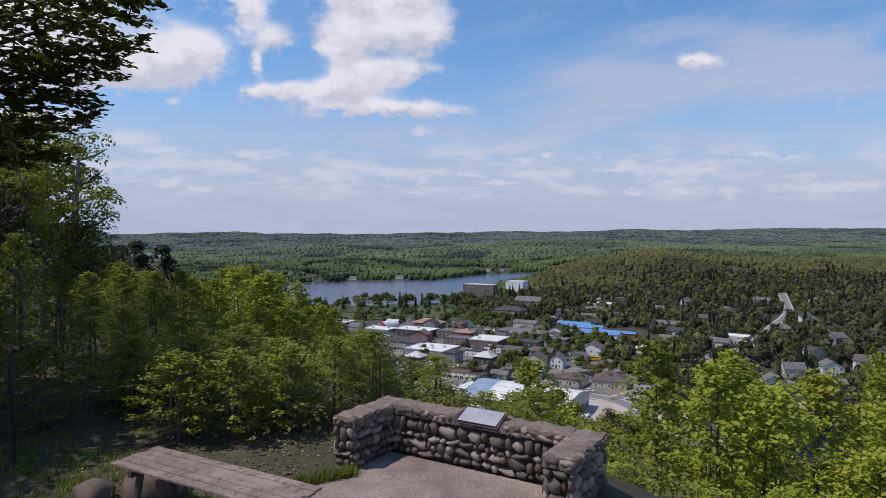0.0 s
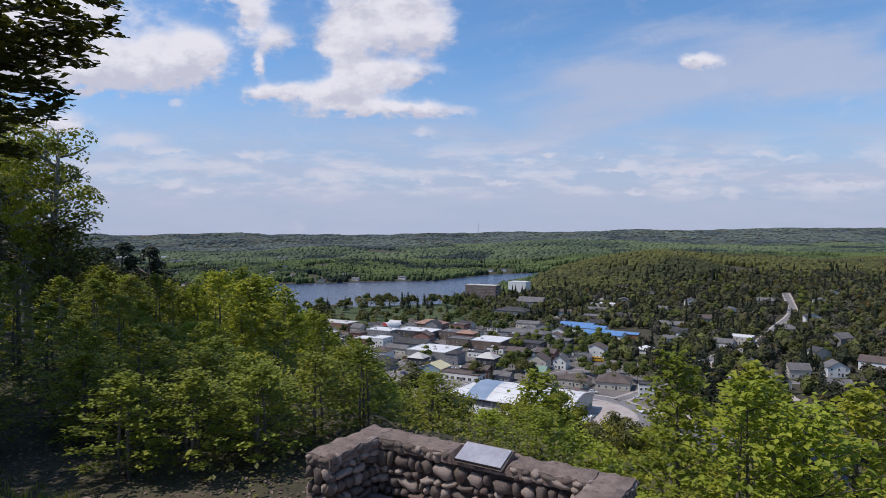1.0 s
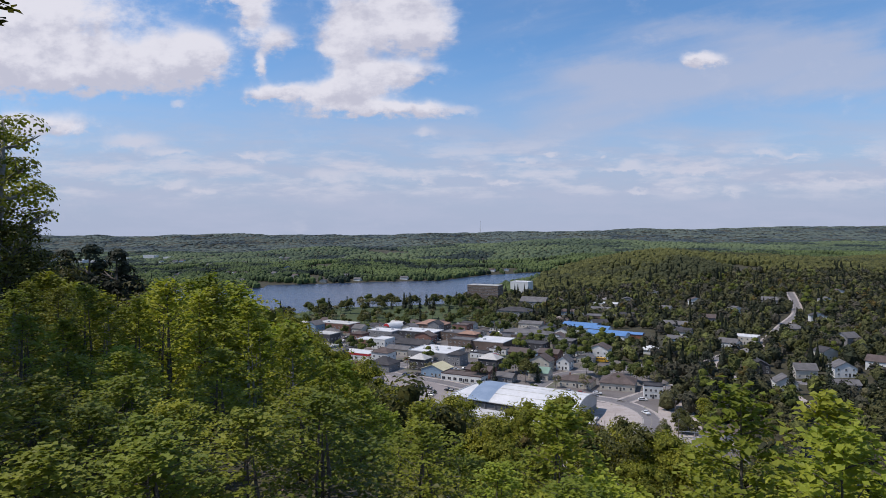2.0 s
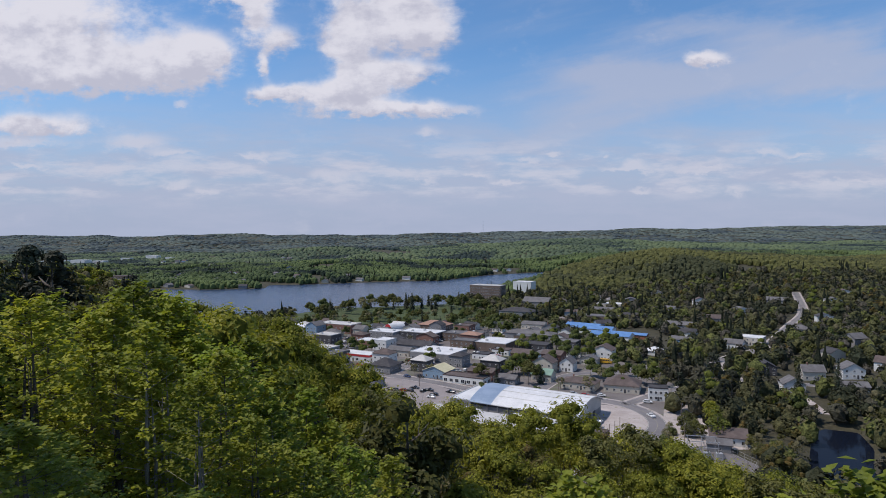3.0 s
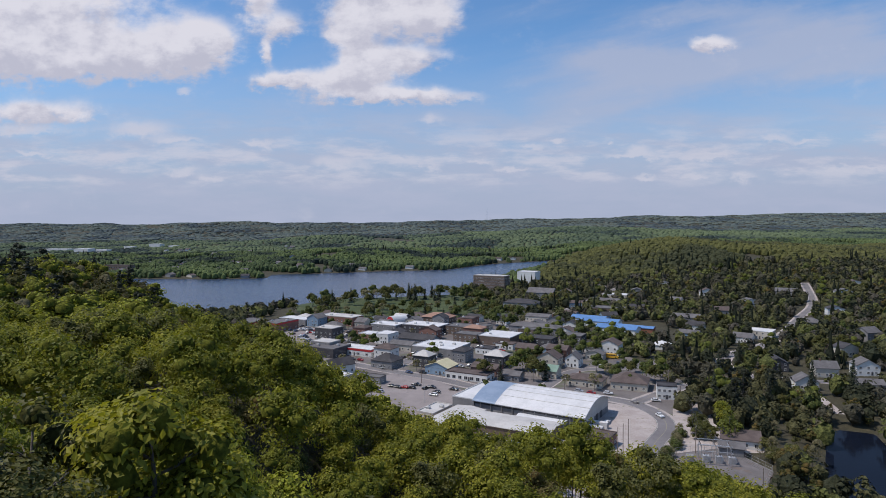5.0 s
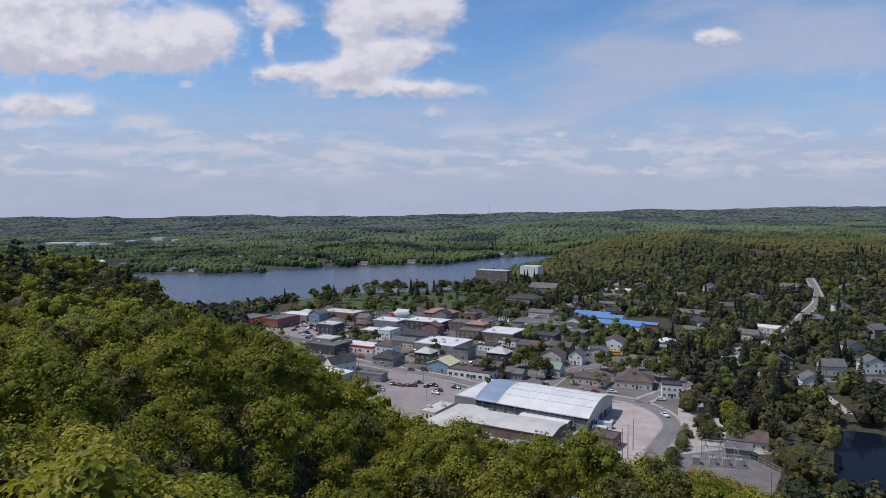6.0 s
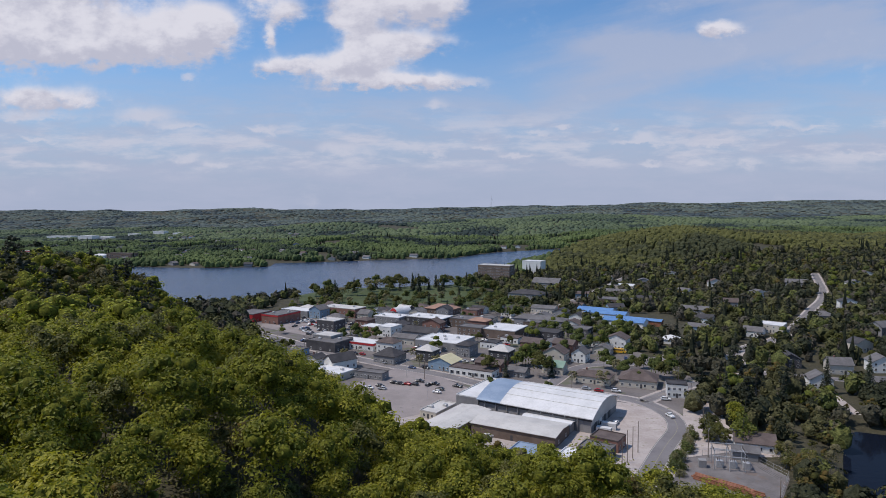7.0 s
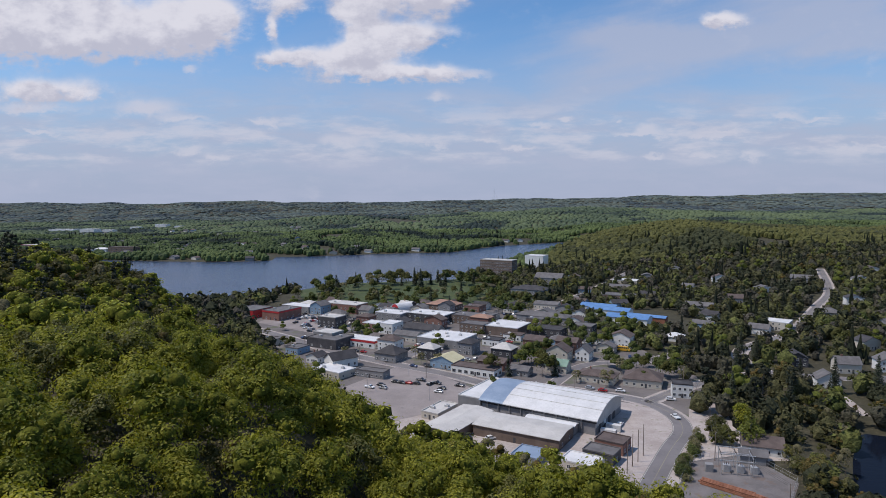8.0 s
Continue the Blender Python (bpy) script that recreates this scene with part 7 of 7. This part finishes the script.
def blades(name, spots, tall, mat, label):
    """Tufts of grass, each blade a bent sliver."""
    v, f = [], []
    for x, y, z in spots:
        for k in range(9):
            a, h = rng.uniform(0, math.tau), tall * rng.uniform(0.5, 1.2)
            dx, dy = math.cos(a), math.sin(a)
            px, py = x + rng.uniform(-0.08, 0.08), y + rng.uniform(-0.08, 0.08)
            w, o = 0.008, h * rng.uniform(0.2, 0.7)
            n = len(v)
            v += [(px - dy * w, py + dx * w, z - 0.02), (px + dy * w, py - dx * w, z - 0.02), (px + dx * o * 0.4 + dy * w * 0.7, py + dy * o * 0.4 - dx * w * 0.7, z + h * 0.6), (px + dx * o * 0.4 - dy * w * 0.7, py + dy * o * 0.4 + dx * w * 0.7, z + h * 0.6),
                  (px + dx * o, py + dy * o, z + h)]
            f += [(n, n + 1, n + 2), (n, n + 2, n + 3), (n + 3, n + 2, n + 4)]
    return tagged(new(name, big_mesh(name, v, f, mat)), label, "grass", kind="stuff")


def lookout_grass():
    spots = []
    for _ in range(1100):
        x, y = rng.uniform(-8.5, -1.6), rng.uniform(9.5, 16.5)
        edge = (x + 4.6) * 0.5 + (y - 11.2) * 0.86
        if (edge > 0.1 + 0.3 * math.sin(x * 3)) and edge < 2.6:
            spots.append((x, y))
    for _ in range(300):
        a, r = rng.uniform(0, 1), rng.uniform(0.05, 0.35)
        spots.append((-3.0 + a * 0.9 + 0.1, 13.8 + a * 0.5 - r))
    xs, ys = np.array([s[0] for s in spots]), np.array([s[1] for s in spots])
    zs = land(xs, ys)
    blades("grass", list(zip(xs, ys, zs)), 0.14, M["leaf_lime"], "green grass tufts round the lookout")


lookout_grass()

# ---------------------------------------------------------------- trees round the lookout
def sapling_mesh(name, mat, height, radius, sprigs, leaves, size):
    """Young growth: upright stems whose sprigs carry loose leaves."""
    at, nrm = [], []
    for k in range(sprigs):
        t = (k + 0.5) / sprigs
        a = k * 2.39996 + rng.uniform(-0.4, 0.4)
        z = height * (0.16 + 0.84 * t ** 0.85)
        reach = radius * (1 - t) ** 0.6 * (0.55 + 0.45 * math.sin(t * 3.1)) + 0.22
        for _ in range(leaves):
            q = rng.uniform(0.25, 1.05)
            c = np.array([math.cos(a) * reach * q, math.sin(a) * reach * q, z + reach * q * 0.45])
            at.append(c + rng.normal(size=3) * np.array([0.13, 0.13, 0.10]) * (0.5 + radius * 0.28))
            n = np.array([rng.normal() * 0.45, rng.normal() * 0.45, 1.0])
            nrm.append(n / np.linalg.norm(n))
    v, f = leaf_quads(np.array(at), np.array(nrm), rng.uniform(0.6, 1.3, len(at)) * size, 0.7, 0.22)
    return big_mesh(name, v, f, mat)


def sapling(label, leaf, h, r, sprigs, leaves, size, bark="bark", stems=3):
    t = thing("tree", Matrix.Translation((0, 0, -200)), label, "tree", "young trees below the lookout")
    bm = bmesh.new()
    for k in range(stems):
        a = k * 2.2
        add_tube(bm, [(0.15 * math.cos(a), 0.15 * math.sin(a), -1.0), (0.10 * r * math.cos(a), 0.10 * r * math.sin(a), h * 0.45), (0.03 * r * math.cos(a), 0.05 * r * math.sin(a), h * (0.97 - 0.12 * k))], [0.05 + 0.008 * h, 0.035 + 0.004 * h, 0.008], 6)
    for k in range(0, sprigs, 2):
        tt = (k + 0.5) / sprigs
        a = k * 2.39996
        z = h * (0.16 + 0.84 * tt ** 0.85)
        reach = r * (1 - tt) ** 0.6 * (0.55 + 0.45 * math.sin(tt * 3.1)) + 0.22
        add_tube(bm, [(0, 0, z - 0.1), (math.cos(a) * reach * 0.9, math.sin(a) * reach * 0.9, z + reach * 0.4)], [0.022, 0.006], 4)
    part("trunk", finish(bm, "trunk", M[bark]), None, t)
    part("crown", sapling_mesh("crown", M[leaf], h, r, sprigs, leaves, size), None, t)
    return t


young = [
    sapling("young bright green maple below the lookout", "leaf_young", 7.0, 1.8, 50, 42, 0.095),
    sapling("slender bright green maple below the lookout", "leaf_young", 8.0, 1.5, 50, 40, 0.094, stems=2),
    sapling("leafy green young birch below the lookout", "leaf_young", 9.0, 1.8, 54, 40, 0.10, "grey_bark"),
    sapling("bushy yellow-green young maple below the lookout", "leaf_young", 5.6, 2.1, 50, 48, 0.08, stems=5),
]
# young trees whose leaf colour carries painted shade
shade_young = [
    sapling("undergrowth maple with shade-dimmed leaf colour beside the lookout", "leaf_dim", 6.5, 2.0, 46, 50, 0.09),
    sapling("leafy young tree with shade-dimmed leaf colour at the wood's edge", "leaf_dim", 8.5, 2.0, 50, 50, 0.09),
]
tall_near = [
    broadleaf("tall trees beside the lookout", "tall birch with thin new leaves", "leaf_spring", "grey_bark", 15, 3.5, 3.4, 60, 4600, 0.11, 18, lump=0.26),
    broadleaf("tall trees beside the lookout", "tall dark tree at the edge of the wood", "leaf_dark", "bark", 14, 2.5, 3.4, 40, 4600, 0.14, 12, lump=0.38),
    broadleaf("tall trees beside the lookout", "tree in the wood with shade put into its dark leaf colour", "leaf_shade", "bark", 13, 1.5, 3.6, 40, 3600, 0.16, 12, lump=0.38),
    broadleaf("tall trees beside the lookout", "dark ragged hemlock, partly standing in for shaded trees, at the edge of the wood", "needle", "bark", 16, 2.0, 3.0, 60, 5200, 0.17, 14, top=0.8, lump=0.24),
]


def stand(kind, x, y, top, sink=0.3):
    """Plants a tree so that its top reaches a height."""
    h = max(v.co.z for c in kind.children if c.name.startswith("crown") for v in c.data.vertices)
    g = ground_at(x, y) - sink
    s = max((top - g) / h, 0.3)
    t = copy_thing(kind, pose(x, y, g, 0, 0, rng.uniform(0, 360)))
    wide = min(max(s * 1.1, 0.5), 1.2)
    t.scale = (wide, wide, s)


# right of and below the wall
for x, y, top, k in ((8.4, 20.5, 89.2, 3), (7.0, 20.8, 89.5, 0), (10.6, 22.0, 89.0, 0), (12.8, 21.5, 88.8, 3), (10.0, 18.6, 88.0, 3), (12.0, 17.8, 87.8, 3), (5.9, 22.4, 89.9, 1), (9.3, 24.8, 89.2, 2), (14.5, 24.5, 89.0, 0), (5.2, 18.4, 86.6, 3),
                     (7.4, 17.4, 86.6, 3), (2.7, 25.3, 88.7, 0), (3.4, 24.4, 87.4, 3), (1.4, 26.0, 87.0, 0), (0.2, 27.5, 86.9, 2), (16.5, 27.5, 88.6, 0), (18, 23, 87.8, 3), (11.5, 28, 88.0, 1), (5.0, 27.0, 86.0, 3), (15.0, 19.5, 87.2, 3),
                     (-0.9, 29.2, 87.7, 1), (-2.8, 29.4, 87.6, 0), (-1.8, 26.5, 86.3, 3), (-4.6, 30.5, 88.2, 2), (-4.0, 27.2, 87.0, 0), (-5.6, 28.0, 88.0, 2), (2.6, 21.0, 84.8, 3), (-0.5, 22.5, 85.6, 3), (-3.0, 22.5, 86.3, 0), (4.4, 20.4, 85.4, 3), (8.0, 28.5, 87.0, 2), (20, 29, 88.6, 1), (23, 26, 88.0, 3)):
    stand(young[k], x, y, top)
# close behind and beside the wall
for x, y, top, k in ((4.6, 15.4, 87.9, 3), (6.2, 15.8, 88.1, 3), (7.8, 15.6, 87.7, 3), (9.4, 16.2, 88.0, 3), (11.0, 15.4, 87.6, 3), (3.4, 17.4, 87.3, 3), (1.6, 18.6, 87.2, 3), (-0.6, 19.4, 87.6, 3), (-2.6, 19.8, 87.9, 3), (-4.4, 19.0, 88.1, 3), (13.0, 16.4, 87.6, 3),
                     (-6.0, 20.8, 89.2, 0), (-4.6, 21.6, 88.6, 0), (-2.2, 24.0, 87.6, 0), (0.8, 21.6, 86.8, 0), (5.6, 13.6, 87.4, 3), (7.2, 13.2, 87.0, 3), (8.8, 13.6, 87.0, 3)):
    stand(young[k], x, y, top)
# the bright row left of the wall
for x, y, top, k in ((-8.8, 35.9, 91.0, 2), (-7.2, 33.6, 89.6, 2), (-7.5, 40.0, 88.9, 1), (-9.6, 32.0, 89.6, 0), (-11.8, 33.4, 90.4, 1), (-12.6, 30.6, 90.4, 0), (-10.8, 29.0, 88.9, 0), (-8.6, 28.6, 88.4, 2), (-6.6, 25.6, 88.2, 0), (-7.6, 23.8, 88.4, 3),
                     (-9.6, 25.0, 89.2, 0), (-11.8, 26.5, 90.0, 2), (-13.8, 28.0, 91.0, 2), (-5.2, 23.0, 87.4, 3), (-14.2, 33.5, 91.2, 1), (-5.4, 34.5, 88.4, 2)):
    stand(young[k], x, y, top)
# the close stand of young growth along the brow, left of the wall
for i in range(46):
    q = i / 45
    across = -0.50 + 0.46 * q + rng.uniform(-0.012, 0.012)
    away = (24.0 if i % 2 else 31.0) + rng.uniform(-2.5, 3.0)
    top = 92.9 - away * float(np.interp(q, [0, 0.25, 0.5, 0.7, 0.85, 1], [0.05, 0.07, 0.05, 0.105, 0.165, 0.225])) + rng.uniform(-0.8, 0.3)
    kind = shade_young[i % 2] if q < 0.27 else young[int(rng.choice([0, 1, 1, 2, 2]))]
    stand(kind, across * away - 0.7, away + 3.8, top)
# the wood on the left, its young trees in leaf colours dimmed for shade
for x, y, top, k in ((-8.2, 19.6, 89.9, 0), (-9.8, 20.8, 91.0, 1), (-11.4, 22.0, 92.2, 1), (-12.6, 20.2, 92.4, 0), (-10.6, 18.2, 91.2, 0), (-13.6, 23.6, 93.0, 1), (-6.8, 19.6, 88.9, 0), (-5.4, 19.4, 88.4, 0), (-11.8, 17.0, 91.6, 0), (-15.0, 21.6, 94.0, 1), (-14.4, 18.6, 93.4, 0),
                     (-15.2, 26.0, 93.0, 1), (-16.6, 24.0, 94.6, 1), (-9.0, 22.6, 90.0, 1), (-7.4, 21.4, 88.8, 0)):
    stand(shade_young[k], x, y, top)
# tall trees; kind 2 has its shade painted into the leaves
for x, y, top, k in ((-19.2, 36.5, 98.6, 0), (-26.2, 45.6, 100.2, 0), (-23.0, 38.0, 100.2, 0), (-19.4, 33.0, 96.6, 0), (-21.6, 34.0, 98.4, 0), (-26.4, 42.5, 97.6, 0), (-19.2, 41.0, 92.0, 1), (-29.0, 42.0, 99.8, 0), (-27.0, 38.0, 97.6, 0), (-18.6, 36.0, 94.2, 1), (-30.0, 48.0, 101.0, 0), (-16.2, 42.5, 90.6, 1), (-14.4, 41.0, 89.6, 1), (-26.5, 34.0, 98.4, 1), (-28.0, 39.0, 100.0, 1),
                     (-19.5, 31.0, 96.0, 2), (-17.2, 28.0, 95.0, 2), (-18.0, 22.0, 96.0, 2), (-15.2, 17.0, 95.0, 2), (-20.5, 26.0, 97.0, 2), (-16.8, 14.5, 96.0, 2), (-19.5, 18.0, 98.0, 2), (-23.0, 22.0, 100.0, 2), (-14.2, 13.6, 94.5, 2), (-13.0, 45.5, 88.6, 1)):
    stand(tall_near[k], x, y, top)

# dark hemlocks at the edge of the wood; most stand in for shaded trees
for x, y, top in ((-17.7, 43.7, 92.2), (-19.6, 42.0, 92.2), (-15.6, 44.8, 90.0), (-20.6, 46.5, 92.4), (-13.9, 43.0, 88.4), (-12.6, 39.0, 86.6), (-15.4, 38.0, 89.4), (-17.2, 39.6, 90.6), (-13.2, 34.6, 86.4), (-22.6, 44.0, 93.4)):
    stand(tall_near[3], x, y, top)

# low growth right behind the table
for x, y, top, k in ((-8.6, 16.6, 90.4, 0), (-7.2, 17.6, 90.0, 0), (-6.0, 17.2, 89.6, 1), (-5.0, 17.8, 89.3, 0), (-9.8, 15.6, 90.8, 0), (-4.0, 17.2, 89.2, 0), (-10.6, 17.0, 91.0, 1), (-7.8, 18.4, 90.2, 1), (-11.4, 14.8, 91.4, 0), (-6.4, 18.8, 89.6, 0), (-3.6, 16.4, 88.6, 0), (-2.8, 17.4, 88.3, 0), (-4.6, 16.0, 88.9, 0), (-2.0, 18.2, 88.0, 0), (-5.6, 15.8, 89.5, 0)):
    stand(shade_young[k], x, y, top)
# tall dense trees added outside the view, to shade the lookout from the left
for x, y, top in ((-14.6, 13.0, 101.0), (-9.4, 4.6, 104.0), (-15.8, 16.8, 106.0), (-17.5, 11.0, 107.0), (-11.8, 0.5, 105.0), (-12.8, 14.8, 98.5), (-13.2, 17.8, 98.5)):
    stand(tall_near[1], x, y, top)


# the old maple whose boughs hang in from the left
def old_maple():
    x, y = -16.6, 22.6
    g = ground_at(x, y)
    t = thing("tree", pose(x, y, g - 0.3), "old maple with dark layered boughs over the lookout", "tree")
    bm = bmesh.new()
    add_tube(bm, [(0, 0, -0.5), (0.3, 0, 4), (0.5, 0.2, 8), (0.2, 0.3, 11), (0, 0, 14)], [0.42, 0.36, 0.30, 0.2, 0.08], 10)
    at = []
    boughs = [(6.0, 4.6, 0.12, 0.28), (6.4, 5.0, -0.14, 0.30), (6.9, 5.4, 0.22, 0.32), (7.2, 5.8, 0.02, 0.34), (7.5, 5.6, -0.24, 0.36), (7.8, 6.2, 0.10, 0.38), (8.0, 6.6, -0.06, 0.40), (8.3, 6.9, 0.18, 0.42),
              (8.6, 7.2, 0.0, 0.44), (8.9, 7.3, -0.18, 0.45), (9.2, 7.4, 0.12, 0.46), (9.5, 7.6, -0.05, 0.48), (10.0, 7.6, 0.08, 0.50), (9.0, 4.5, 2.6, 0.3), (10.0, 4.5, 3.5, 0.3)]
    for z, reach, a, rise in boughs:
        ca, sa = math.cos(a), math.sin(a)
        pts = [Vector((ca * reach * q, sa * reach * q, z + rise * reach * q - 0.25 * reach * q * q * 0.6)) for q in (0.03, 0.3, 0.6, 0.85, 1.0)]
        add_tube(bm, pts, [0.12, 0.08, 0.05, 0.03, 0.012], 6)
        for k in range(13):
            q = 0.22 + 0.78 * (k + 0.5) / 13
            base = pts[0].lerp(pts[-1], q)
            side = 1 if k % 2 else -1
            out = reach * 0.30 * (1.15 - q) + 0.35
            tip = base + Vector((ca * out * 0.7 - sa * side * out, sa * out * 0.7 + ca * side * out, rng.uniform(-0.1, 0.25)))
            add_tube(bm, [base, tip], [0.025, 0.006], 4)
            for _ in range(28):
                p = base.lerp(tip, rng.uniform(0.15, 1.1))
                at.append((p.x + rng.normal() * 0.15, p.y + rng.normal() * 0.15, p.z + rng.normal() * 0.055))
    part("trunk", finish(bm, "trunk", M["bark"], True), None, t)
    at = np.array(at)
    nrm = np.stack([rng.normal(size=len(at)) * 0.35, rng.normal(size=len(at)) * 0.35, np.ones(len(at))], 1)
    nrm /= np.linalg.norm(nrm, axis=1)[:, None]
    v, f = leaf_quads(at, nrm, rng.uniform(0.6, 1.3, len(at)) * 0.15, 0.75, 0.15)
    part("crown", big_mesh("crown", v, f, M["leaf_dark"]), None, t)


old_maple()


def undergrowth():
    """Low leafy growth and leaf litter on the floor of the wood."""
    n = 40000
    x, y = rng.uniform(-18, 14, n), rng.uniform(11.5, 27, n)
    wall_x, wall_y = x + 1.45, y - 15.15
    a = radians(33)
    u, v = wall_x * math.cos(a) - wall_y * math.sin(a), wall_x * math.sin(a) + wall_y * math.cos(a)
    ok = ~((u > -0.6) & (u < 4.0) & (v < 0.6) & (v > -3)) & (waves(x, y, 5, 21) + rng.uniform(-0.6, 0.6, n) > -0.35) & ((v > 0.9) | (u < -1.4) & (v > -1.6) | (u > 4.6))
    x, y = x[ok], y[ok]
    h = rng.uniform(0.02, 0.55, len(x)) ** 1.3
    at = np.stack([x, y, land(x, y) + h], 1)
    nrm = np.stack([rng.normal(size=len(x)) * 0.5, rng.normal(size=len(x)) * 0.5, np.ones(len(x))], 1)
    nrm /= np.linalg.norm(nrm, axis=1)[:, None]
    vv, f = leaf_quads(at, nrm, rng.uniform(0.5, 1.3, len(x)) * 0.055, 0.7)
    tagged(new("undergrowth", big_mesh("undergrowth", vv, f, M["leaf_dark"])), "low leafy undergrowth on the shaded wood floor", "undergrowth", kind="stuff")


def litter():
    """Dead brown leaves on the ground at the edge of the wood."""
    n = 9000
    x, y = rng.uniform(-13, -2.4, n), rng.uniform(9.5, 20, n)
    edge = (x + 4.6) * 0.5 + (y - 11.2) * 0.86
    ok = (edge > 0.9 + rng.uniform(-0.5, 0.5, n)) & (waves(x, y, 2.6, 31) + rng.uniform(-0.7, 0.7, n) > -0.1)
    x, y = x[ok], y[ok]
    at = np.stack([x, y, land(x, y) + rng.uniform(0.005, 0.03, len(x))], 1)
    nrm = np.stack([rng.normal(size=len(x)) * 0.3, rng.normal(size=len(x)) * 0.3, np.ones(len(x))], 1)
    nrm /= np.linalg.norm(nrm, axis=1)[:, None]
    v, f = leaf_quads(at, nrm, rng.uniform(0.6, 1.3, len(x)) * 0.038, 0.7)
    tagged(new("leaf_litter", big_mesh("leaf_litter", v, f, M["dead_leaf"])), "brown dead leaves scattered on the wood floor", "leaves", kind="stuff")


undergrowth()
litter()

# the patterns that the copies were made from
for proto in (*hill_kinds, *near_kinds, *bud_kinds, *pine_kinds, *town_kinds, *young, *shade_young, *tall_near, *CARS.values()):
    for child in proto.children_recursive:
        bpy.data.objects.remove(child)
    bpy.data.objects.remove(proto)
